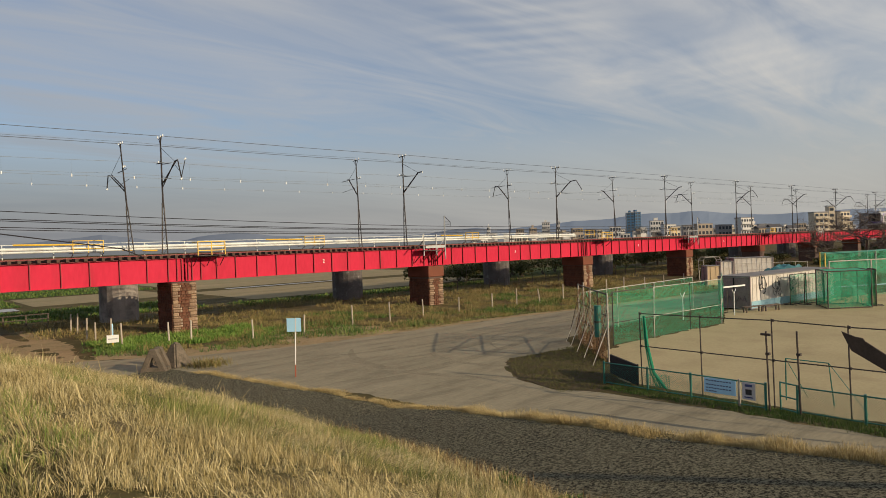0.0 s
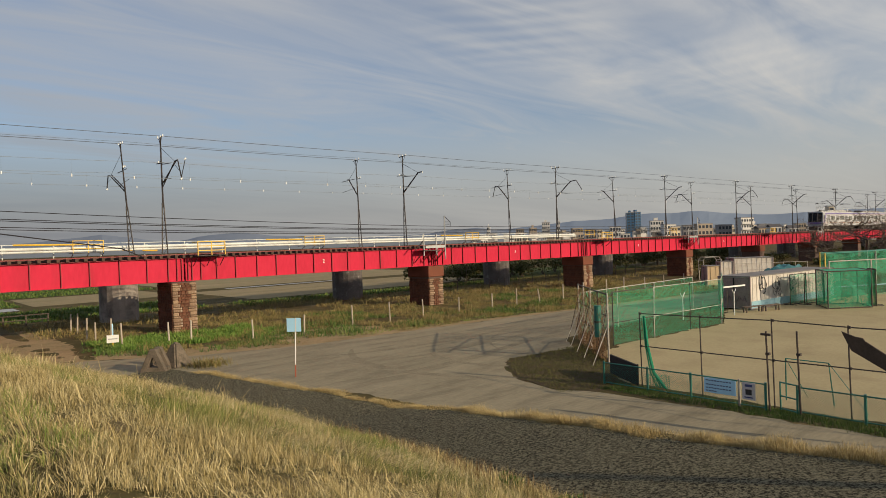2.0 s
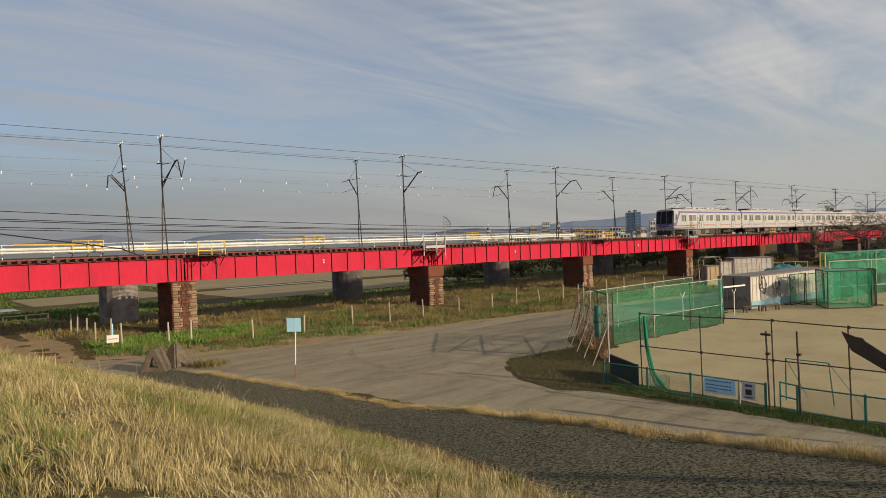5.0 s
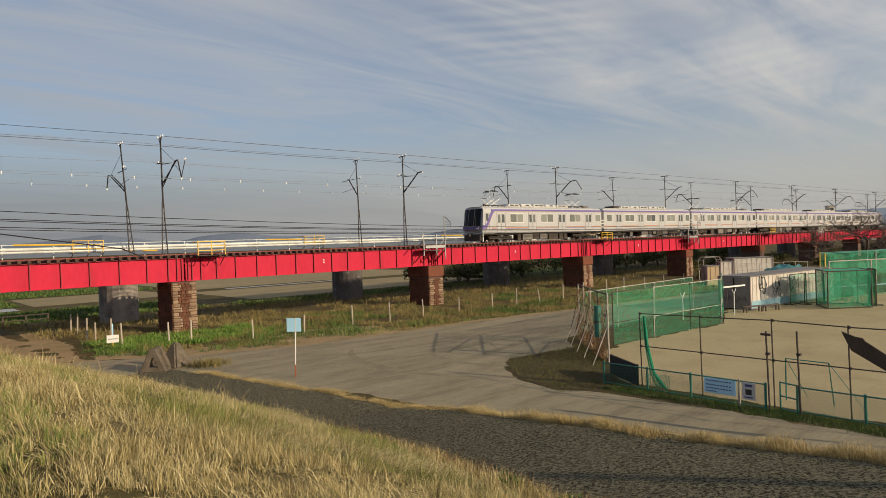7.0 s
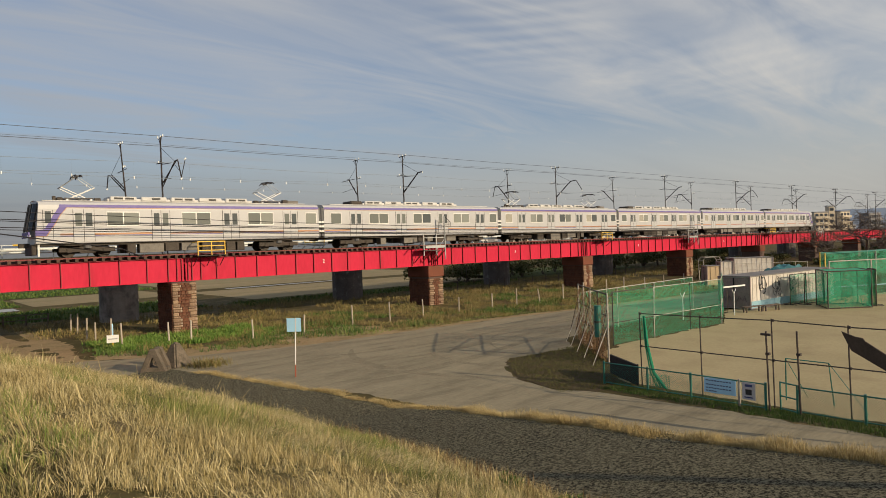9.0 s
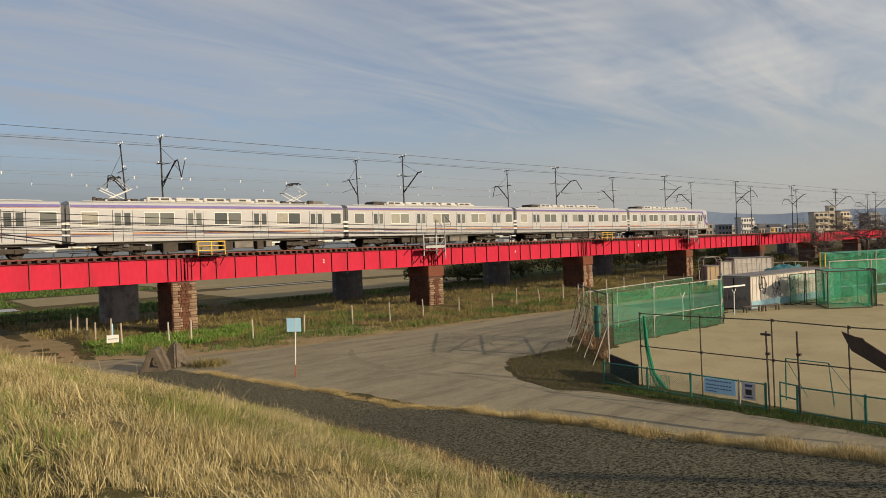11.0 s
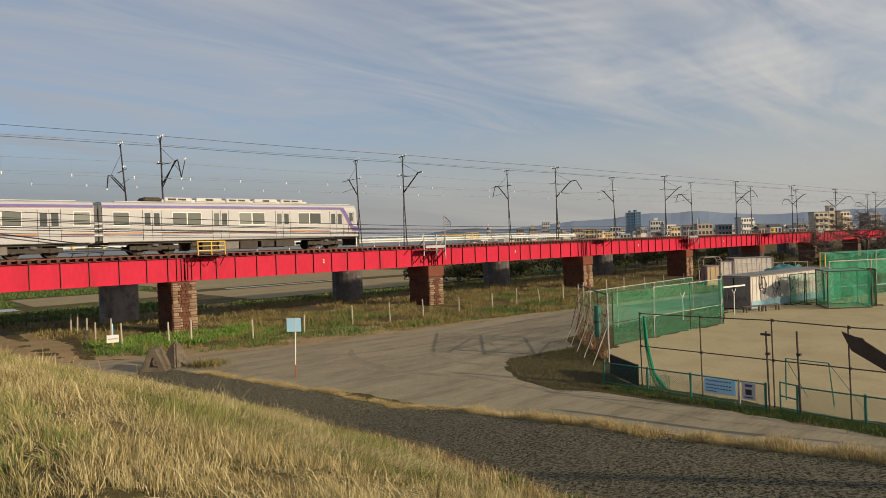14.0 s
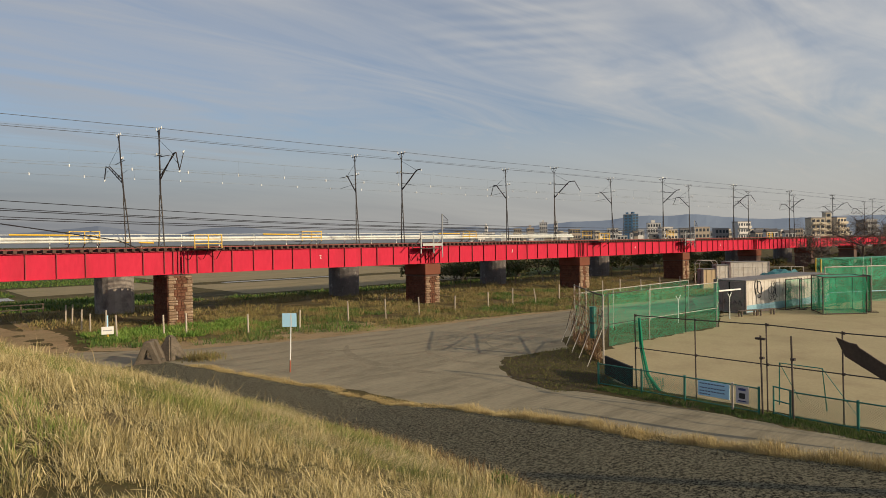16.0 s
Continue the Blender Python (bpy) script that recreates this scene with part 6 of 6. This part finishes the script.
# ---- beside the roads ----
BLOCK = surface("old brown-grey concrete", (0.165, 0.13, 0.095), (0.09, 0.072, 0.053), rough=0.95, scale=2, fine=14, bump=0.7, dist=0.03, stain=(0.06, 0.055, 0.03), stain_amount=0.6)
def make_roadside():
    t = thing("road_sign", "pale blue sign board on a white post with red foot", "road sign", pose(14.1, 26.4, 0, 0, 0, -42))
    part("post", rod([(0, 0, 0.55), (0.06, 0, 2.55)], 0.029, 8), WHITE, t)
    part("post_foot", rod([(-0.02, 0, -0.1), (0, 0, 0.55)], 0.031, 8), RED_PAINT, t)
    part("board", box(-0.315, 0.315, -0.06, -0.04, 2.02, 2.62, 0.004), SIGN_BLUE, t)
    part("edge_strip", box(0.055, 0.10, -0.066, -0.061, 2.02, 2.62), WHITE, t)
    t = thing("small_sign", "small white board on a striped stake by the weeds", "sign", pose(10.9, 42.9, 0, 0, 0, -15))
    part("post", rod([(0, 0, -0.1), (0, 0, 0.5)], 0.05, 6), YELLOW, t)
    part("post_top", rod([(0, 0, 0.5), (0, 0, 1.55)], 0.045, 6), SIGN_BLUE, t)
    part("board", box(-0.33, 0.33, -0.07, -0.05, 0.42, 0.88, 0.005), WHITE, t)
    part("print_bar", box(-0.25, 0.25, -0.076, -0.071, 0.62, 0.68), STEEL_GREY, t)
    # concrete anti-vehicle blocks: triangular frames and a solid one
    for i, (x, y, rz) in enumerate(((10.35, 33.3, -35), (11.45, 33.75, 25))):
        t = thing("concrete_block", "worn triangular concrete block with a hollow middle" if i == 0 else "worn pyramid-shaped concrete block", "concrete block", pose(x, y, 0, 0, 0, rz), "road blocks")
        if i == 0:
            for y0, y1 in ((-0.55, -0.2), (0.2, 0.55)):
                bm = bmesh.new()
                outer, inner = [(-0.62, 0), (0.62, 0), (0.14, 1.1), (-0.14, 1.1)], [(-0.24, 0.24), (0.24, 0.24), (0.04, 0.70), (-0.04, 0.70)]
                rings = [[bm.verts.new((px, yy, pz)) for px, pz in pts] for yy in (y0, y1) for pts in (outer, inner)]
                for k in range(4):
                    j = (k + 1) % 4
                    bm.faces.new((rings[0][k], rings[0][j], rings[1][j], rings[1][k]))
                    bm.faces.new((rings[2][j], rings[2][k], rings[3][k], rings[3][j]))
                    bm.faces.new((rings[0][j], rings[0][k], rings[2][k], rings[2][j]))
                    bm.faces.new((rings[1][k], rings[1][j], rings[3][j], rings[3][k]))
                bmesh.ops.bevel(bm, geom=list(bm.edges), offset=0.02, segments=1, affect="EDGES")
                part("frame", bm, BLOCK, t)
            part("tie", box(-0.6, 0.6, -0.2, 0.2, 0.0, 0.20, 0.02), BLOCK, t)
            part("top_tie", box(-0.12, 0.12, -0.2, 0.2, 0.88, 1.07, 0.02), BLOCK, t)
        else:
            bm = bmesh.new()
            lo = [bm.verts.new((a * 0.62, b * 0.6, 0)) for a, b in ((-1, -1), (1, -1), (1, 1), (-1, 1))]
            hi = [bm.verts.new((a * 0.16, b * 0.14, 1.2)) for a, b in ((-1, -1), (1, -1), (1, 1), (-1, 1))]
            for k in range(4):
                bm.faces.new((lo[k], lo[(k + 1) % 4], hi[(k + 1) % 4], hi[k]))
            bm.faces.new(hi), bm.faces.new(lo[::-1])
            bmesh.ops.bevel(bm, geom=list(bm.edges), offset=0.07, segments=2, affect="EDGES")
            part("body", bm, BLOCK, t)
    rng = np.random.default_rng(6)
    sp = [(12.6 + dx, 32.6 + dy, 0) for dx, dy in rng.normal(0, 0.45, (900, 2))]
    blades("dry_weeds", sp, rng, (0.1, 0.55), (0.006, 0.014), BANK, "dead brown weeds against the concrete blocks", 0.6)
    for x, y, r in ((7.55, 5.4, 0.16), (7.9, 6.3, 0.13), (8.05, 4.55, 0.14), (8.0, 3.6, 0.17), (7.7, 7.4, 0.12)):
        c = [(x + dx, y + dy, height(x, y) + dz, 1.0) for dx, dy, dz in np.stack([rng.normal(0, r * 0.6, 60), rng.normal(0, r * 0.6, 60), rng.uniform(0, r * 2.4, 60)], 1)]
        tuft_grass("leafy_weed", c, rng, 5, 0.03, (0.04, 0.11), (0.008, 0.018), WEED, "fresh green leafy weed at the ramp's edge", 0.1, 2.0)
    # stakes along the grass
    stakes = [(11.1, 54.8), (11.4, 54.2), (11.0, 49.7), (11.2, 48.2), (11.9, 47.2), (11.6, 43.6), (14.0, 42.4), (15.2, 41.9), (18.4, 39.9), (21.5, 38.9), (26.4, 40.6), (29.1, 39.7),
              (32.3, 39.7), (36.3, 40.0), (40.0, 39.8), (42.8, 39.6), (45.6, 39.3), (49.0, 39.4), (52.4, 39.6), (56, 39.5), (59.5, 39.8), (63, 39.5), (67, 39.6), (71, 39.4), (75, 39.6)]
    rg = random.Random(5)
    for i, (x, y) in enumerate(stakes):
        h = 1.35 + rg.uniform(-0.12, 0.15)
        lean = rg.uniform(-0.06, 0.06) if i != 16 else -0.3
        bm = rod([(0, 0, -0.1), (lean, 0.02, h)], 0.055, 7)
        o = part("stake", bm, STAKE)
        o.matrix_basis = pose(x, y, 0)
        tagged(o, "weathered pale wooden stake in the rough grass" if i != 16 else "leaning pale wooden stake in the rough grass", "stake", "stakes beside the road")
    # low dark fence beyond the bridge
    t = thing("field_fence", "low dark wire fence along the field edge", "fence")
    x = 46.0
    while x < 100:
        part("post", rod([(x, 56.5, 0), (x, 56.5, 1.2)], 0.05, 5), BARK, t)
        x += 2.6
    for z in (0.6, 1.1):
        part("wire", rod([(46, 56.5, z), (100, 56.5, z)], 0.012, 4), STEEL_DARK, t)
    t = thing("footbridge_rail", "low dark rail over the field ditch", "railing", pose(6.5, 64.0, 0))
    for x in (0, 1.6, 3.2, 4.8):
        part("post", box(x - 0.05, x + 0.05, -0.05, 0.05, 0, 0.95), BARK, t)
    for z in (0.5, 0.9):
        part("rail", box(-0.1, 4.9, -0.03, 0.03, z - 0.04, z + 0.04), BARK, t)
    # utility pole by the flat road, whose shadow crosses the ramp
    t = thing("utility_pole", "tall grey concrete utility pole beside the levee road", "utility pole", pose(17.3, -13.5, 0))
    part("shaft", rod([(0, 0, -0.2), (0, 0, 12.0)], 0.21, 12, r1=0.16), CONCRETE, t)
    part("cross_arm", box(-0.9, 0.9, -0.05, 0.05, 11.3, 11.4), STEEL_GREY, t)
    # tyre marks on the flat road
    marks = []

    def smooth(pts):
        """Points on an even curve through the given ones."""
        p = [Vector((*q, 0)) for q in pts]
        p = [p[0] * 2 - p[1]] + p + [p[-1] * 2 - p[-2]]
        res = []
        for a, b, c, d in zip(p, p[1:], p[2:], p[3:]):
            for k in range(6):
                g = k / 6
                v = 0.5 * (2 * b + (c - a) * g + (2 * a - 5 * b + 4 * c - d) * g * g + (3 * b - a - 3 * c + d) * g ** 3)
                res.append((v.x, v.y))
        return res + [pts[-1]]


    def mark(pts, w):
        marks.append(w)
        z = 0.0128 + 0.0007 * len(marks)
        pts = smooth(pts)
        verts, faces = [], []
        for i, p in enumerate(pts):
            a, b = Vector((*pts[max(0, i - 1)], 0)), Vector((*pts[min(len(pts) - 1, i + 1)], 0))
            d = (b - a).normalized()
            s = Vector((-d.y, d.x, 0)) * (w / 2 * (0.08 + math.sin(math.pi * i / (len(pts) - 1)) ** 0.6))
            verts += [Vector((*p, z)) - s, Vector((*p, z)) + s]
            if i:
                q = 2 * i
                faces.append((q - 2, q - 1, q + 1, q))
        tagged(mesh("tyre_mark", verts, faces, TYRE_MARK), "dark curved tyre skid mark on the grey road", "tyre mark", "tyre marks")

    def arc(cx, cy, r, a0, a1, squash=1.0, n=22):
        return [(cx + r * math.cos(radians(a0 + (a1 - a0) * k / n)), cy + squash * r * math.sin(radians(a0 + (a1 - a0) * k / n))) for k in range(n + 1)]
    mark(arc(27.3, 25.0, 9.4, 140, 222), 0.55)
    mark(arc(25.3, 23.5, 4.2, 120, 240, 1.1), 0.40)
    mark(arc(34.0, 22.0, 9.5, 100, 165, 0.8), 0.16)
    mark([(16.5, 30.5), (21, 29.2), (26, 29.0), (33, 29.6), (40, 29.4)], 0.5)
    mark([(15.2, 24.0), (19, 23.4), (24, 24.2), (32, 26.2), (42, 27.8)], 0.5)
    mark([(17.0, 27.5), (21, 26.3), (26, 26.6), (33, 27.4), (40, 27.3)], 0.45)


# ---- the distance ----
def out(depth, bearing):
    """A place on the plan by its depth along the line of sight and its sideways slope."""
    side = depth * bearing
    return depth * 0.656 + side * 0.7547, depth * 0.7547 - side * 0.656


# The haze of distance is painted into these bluish base colours.
HILL = surface("far hills with haze in the colour", (0.215, 0.25, 0.315), (0.195, 0.23, 0.29), rough=1.0, scale=0.002, fine=0.02, bump=0, spec=0.0)
HILL_FAR = surface("farthest hills with more haze in the colour", (0.225, 0.275, 0.355), (0.21, 0.26, 0.34), rough=1.0, scale=0.002, fine=0.02, bump=0, spec=0.0)


def ridge(depth, tops, material, label, seed):
    verts, faces = [], []
    for i in range(121):
        b = -0.85 + 1.75 * i / 120
        h = lerp_table(tops, b)
        h = h * depth + depth * 0.0022 * noise.fractal(Vector((b * 22, seed, 0)), 1.0, 2.0, 5)
        x, y = out(depth, b)
        x2, y2 = out(depth * 1.12, b)
        verts += [(x, y, -5), (x, y, 0.45 * h), (x2, y2, max(2.0, h) + 5.7), (x2 * 1.05, y2 * 1.05, -5)]
        if i:
            q = 4 * i
            for k in range(3):
                faces.append((q - 4 + k, q + k, q + k + 1, q - 3 + k))
    ob = mesh("hills", verts, faces, material)
    tagged(ob, label, "hills", kind="structure")


CITY_WHITE = surface("pale far facade", (0.68, 0.66, 0.63), (0.58, 0.56, 0.54), rough=0.8, scale=0.1, fine=1, bump=0)
CITY_TAN = surface("tan far facade", (0.40, 0.33, 0.26), (0.33, 0.275, 0.215), rough=0.8, scale=0.1, fine=1, bump=0)
CITY_CREAM = surface("cream far facade", (0.62, 0.53, 0.40), (0.55, 0.47, 0.35), rough=0.8, scale=0.1, fine=1, bump=0)
CITY_GREY = surface("grey far facade", (0.30, 0.29, 0.29), (0.24, 0.235, 0.235), rough=0.8, scale=0.1, fine=1, bump=0)
CITY_BLUE = surface("blue glass facade", (0.05, 0.12, 0.22), (0.04, 0.10, 0.19), rough=0.25, scale=0.1, fine=1, bump=0)
CITY_ROOF = surface("dark far roof", (0.10, 0.095, 0.10), (0.075, 0.07, 0.075), rough=0.8, scale=0.2, fine=1, bump=0)
CITY_PANE = glass("far window glass", (0.05, 0.06, 0.075), 0.15)


def building(depth, bearing, w, d, h, material, rows, cols, label, gable=False, balcony=False):
    if material is not CITY_BLUE and depth > 340:
        w, d = w * 0.62, d * 0.6
    x, y = out(depth, bearing)
    t = thing("apartment_building" if rows > 3 else "house" if gable else "low_building", label, "house" if gable else "building", pose(x, y, 0, 0, 0, -40 + 60 * math.sin(depth * 1.7 + bearing * 9) * 0.2), "city buildings")
    part("wall", box(-w / 2, w / 2, 0, d, -1, h), material, t)
    if gable:
        bm = bmesh.new()
        r = [bm.verts.new(p) for p in ((-w / 2 - 0.4, -0.4, h), (w / 2 + 0.4, -0.4, h), (w / 2 + 0.4, d + 0.4, h), (-w / 2 - 0.4, d + 0.4, h), (-w / 2 - 0.4, d / 2, h + w * 0.28), (w / 2 + 0.4, d / 2, h + w * 0.28))]
        for f in ((0, 1, 5, 4), (2, 3, 4, 5), (0, 4, 3), (1, 2, 5), (3, 2, 1, 0)):
            bm.faces.new([r[k] for k in f])
        part("roof", bm, CITY_ROOF, t)
    else:
        part("roof", box(-w / 2 - 0.2, w / 2 + 0.2, -0.2, d + 0.2, h, h + 0.5), CITY_GREY, t)
        if h > 18:
            part("roof_house", box(-w * 0.2, w * 0.1, d * 0.3, d * 0.7, h + 0.5, h + 3.2), material, t)
    pane = None
    for r in range(rows):
        for c in range(cols):
            ww, hh = w / cols * 0.62, h / rows * 0.5
            m = pose(-w / 2 + w * (c + 0.5) / cols, -0.06, h * (r + 0.55) / rows)
            if pane is None:
                pane = part("window", box(-ww / 2, ww / 2, -0.05, 0.1, -hh / 2, hh / 2), CITY_PANE, t)
                pane.matrix_basis = m
            else:
                share("window", pane.data, m, t)
        if balcony:
            part("balcony", box(-w / 2, w / 2, -1.3, -0.01, h * r / rows, h * r / rows + h / rows * 0.38), material, t)


def make_distance():
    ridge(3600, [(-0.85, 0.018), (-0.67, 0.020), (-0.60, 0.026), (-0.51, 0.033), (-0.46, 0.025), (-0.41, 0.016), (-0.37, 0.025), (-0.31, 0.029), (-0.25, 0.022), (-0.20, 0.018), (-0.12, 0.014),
                 (-0.02, 0.016), (0.02, 0.023), (0.05, 0.024), (0.09, 0.016), (0.15, 0.012), (0.3, 0.011), (0.9, 0.012)], HILL, "hills beyond the river, tinted blue for haze", 2.0)
    ridge(4100, [(-0.85, 0.005), (0.05, 0.016), (0.10, 0.020), (0.186, 0.028), (0.229, 0.030), (0.323, 0.0385), (0.40, 0.038), (0.486, 0.029), (0.546, 0.031), (0.614, 0.033), (0.9, 0.036)], HILL_FAR, "mountain range on the horizon, tinted pale blue for haze", 7.0)
    flats = "pale apartment block with rows of windows across the river"
    low = "low pale building across the river"
    building(900, 0.2855, 10, 10, 38, CITY_BLUE, 10, 2, "dark blue glass tower across the river")
    building(905, 0.2965, 9, 12, 39, CITY_BLUE, 10, 2, "bright blue glass tower across the river")
    building(800, 0.157, 15, 10, 26, CITY_WHITE, 6, 4, flats)
    building(760, 0.070, 5, 8, 22, CITY_WHITE, 5, 2, flats)
    building(700, 0.118, 13, 12, 17.5, CITY_TAN, 4, 4, flats)
    building(720, 0.138, 12, 12, 18.5, CITY_TAN, 4, 4, flats)
    building(760, 0.176, 6, 8, 26, CITY_WHITE, 5, 2, flats)
    building(640, 0.325, 20, 12, 20, CITY_WHITE, 4, 5, flats)
    building(600, 0.262, 16, 10, 15, CITY_WHITE, 3, 4, low)
    building(560, 0.225, 14, 10, 13, CITY_GREY, 3, 4, low)
    building(620, 0.205, 16, 10, 15, CITY_TAN, 3, 4, low)
    building(520, 0.345, 16, 10, 14, CITY_WHITE, 3, 4, low)
    building(500, 0.372, 12, 10, 12.5, CITY_GREY, 3, 3, low)
    building(480, 0.398, 18, 10, 13, CITY_TAN, 3, 4, low)
    building(430, 0.428, 14, 9, 11, CITY_GREY, 3, 4, low)
    building(420, 0.462, 15, 10, 15, CITY_WHITE, 4, 5, flats, balcony=True)
    building(380, 0.505, 10, 9, 8.5, CITY_WHITE, 2, 3, "pale house with a dark pitched roof", gable=True)
    building(370, 0.532, 9, 8, 7.5, CITY_WHITE, 2, 3, "pale house with a dark pitched roof", gable=True)
    building(390, 0.485, 9, 8, 8, CITY_TAN, 2, 3, "tan house with a dark pitched roof", gable=True)
    building(300, 0.574, 6.2, 5, 13.6, CITY_CREAM, 5, 3, "tan apartment block with balconies behind the bridge", balcony=True)
    building(306, 0.590, 2.4, 4, 16.4, CITY_CREAM, 6, 1, "white stair tower of the apartment block")
    building(312, 0.610, 5.0, 5, 14.0, CITY_CREAM, 5, 3, "cream apartment block with balconies", balcony=True)
    building(330, 0.655, 7, 6, 13.0, CITY_GREY, 4, 5, "grey apartment block with balconies", balcony=True)
    building(350, 0.70, 20, 10, 11.0, CITY_TAN, 4, 5, "tan apartment block with balconies", balcony=True)
    rng = random.Random(9)
    for k in range(90):
        b = 0.05 + 0.62 * k / 90 + rng.uniform(-0.008, 0.008)
        dp = rng.uniform(480, 950)
        building(dp, b, rng.uniform(5, 13), 9, 5.7 + dp * rng.uniform(0.003, 0.0125), rng.choice((CITY_WHITE, CITY_TAN, CITY_GREY, CITY_WHITE, CITY_CREAM)), rng.choice((2, 3)), rng.choice((3, 4)), low)


def shrub(x, y, r, h, rng, material=SHRUB, label="dark green shrub on the river bank", name="shrub"):
    t = thing(name, label, "shrub", pose(x, y, 0), "river bank shrubs")
    bm = bmesh.new()
    for k in range(4):
        a = k * 1.6 + rng.uniform(0, 1)
        rod([(0, 0, -0.1), (0.3 * r * math.cos(a), 0.3 * r * math.sin(a), h * 0.45), (0.6 * r * math.cos(a), 0.6 * r * math.sin(a), h * 0.8)], 0.07, 4, bm, 0.02)
    part("stem", bm, BARK, t)
    verts, faces = [], []
    for c in range(26):
        a, rr = rng.uniform(0, 6.28), rng.uniform(0, 1) ** 0.5 * r
        cz = h * (0.25 + 0.6 * rng.random() * (1 - 0.5 * rr / r))
        cx, cy, cr = rr * math.cos(a), rr * math.sin(a), rng.uniform(0.25, 0.5) * r * 0.7
        for _ in range(34):
            p = Vector((cx + rng.gauss(0, cr * 0.6), cy + rng.gauss(0, cr * 0.6), max(0.05, cz + rng.gauss(0, cr * 0.45))))
            d1 = Vector((rng.gauss(0, 1), rng.gauss(0, 1), rng.gauss(0, 0.7))).normalized() * rng.uniform(0.10, 0.22)
            d2 = Vector((rng.gauss(0, 1), rng.gauss(0, 1), rng.gauss(0, 0.7))).normalized() * rng.uniform(0.06, 0.14)
            q = len(verts)
            verts += [p - d1, p + d2, p + d1, p - d2]
            faces.append((q, q + 1, q + 2, q + 3))
    mesh("foliage", verts, faces, material, t)


def bare_tree(x, y, h, seed, label):
    rng = random.Random(seed)
    t = thing("bare_tree", label, "tree", pose(x, y, 0), "leafless trees")
    trunk, limbs, twigs = bmesh.new(), bmesh.new(), bmesh.new()

    def grow(p, d, length, r, level):
        pts, q = [p], p
        dd = d.copy()
        n = 4 if level < 3 else 3
        for _ in range(n):
            dd = (dd + Vector((rng.gauss(0, 0.16), rng.gauss(0, 0.16), rng.gauss(0.03, 0.10)))).normalized()
            q = q + dd * length / n
            pts.append(q)
        rod(pts, r, 6 if level == 0 else 4 if level < 3 else 3, trunk if level == 0 else limbs if level < 3 else twigs, r * 0.5)
        if level >= 6:
            return
        kids = 4 if level < 2 else 3
        for k in range(kids):
            f = 0.35 + 0.65 * (k + 0.6) / kids
            base = pts[min(len(pts) - 1, int(f * (len(pts) - 1) + 0.5))]
            side = Vector((rng.gauss(0, 1), rng.gauss(0, 1), rng.gauss(0.05, 0.38))).normalized()
            grow(base, (dd * 0.5 + side * 0.8).normalized(), length * rng.uniform(0.62, 0.86), max(0.012, r * 0.58), level + 1)

    grow(Vector((0, 0, -0.2)), Vector((rng.uniform(-0.2, 0.1), 0, 1)).normalized(), h * 0.30, h * 0.017, 0)
    part("trunk", trunk, BARK, t)
    part("limb_spray", limbs, BARK, t)
    part("twig_spray", twigs, BARK, t)


def make_plants():
    rng = random.Random(31)
    for k in range(46):
        shrub(56 + k * 2.3 + rng.uniform(-1, 1), 69 + rng.uniform(-2, 6), rng.uniform(1.8, 2.8), rng.uniform(2.6, 4.6), rng)
    for k in range(22):
        shrub(95 + k * 6 + rng.uniform(-2, 2), 52 + rng.uniform(-1, 5), rng.uniform(1.4, 2.4), rng.uniform(1.6, 2.8), rng)
    for k in range(14):
        shrub(84 + k * 5.5 + rng.uniform(-2, 2), 40 + rng.uniform(-1.5, 3), rng.uniform(1.0, 1.8), rng.uniform(0.8, 1.6), rng)
    bare_tree(112, 38.5, 11.5, 3, "leafless grey-brown tree in front of the red bridge")
    bare_tree(124, 36.5, 16.0, 11, "spreading leafless tree in front of the red bridge")
    bare_tree(138, 38.0, 12.0, 5, "leafless tree near the end of the bridge")


make_furniture()
make_sports_ground()
make_roadside()
make_distance()
make_plants()


def motions():
    for i, car in enumerate(CARS):
        walk(car, [(t, pose(x + PITCH * i, TRACK_Y, RAIL_Z)) for t, x in NOSE])


motions()
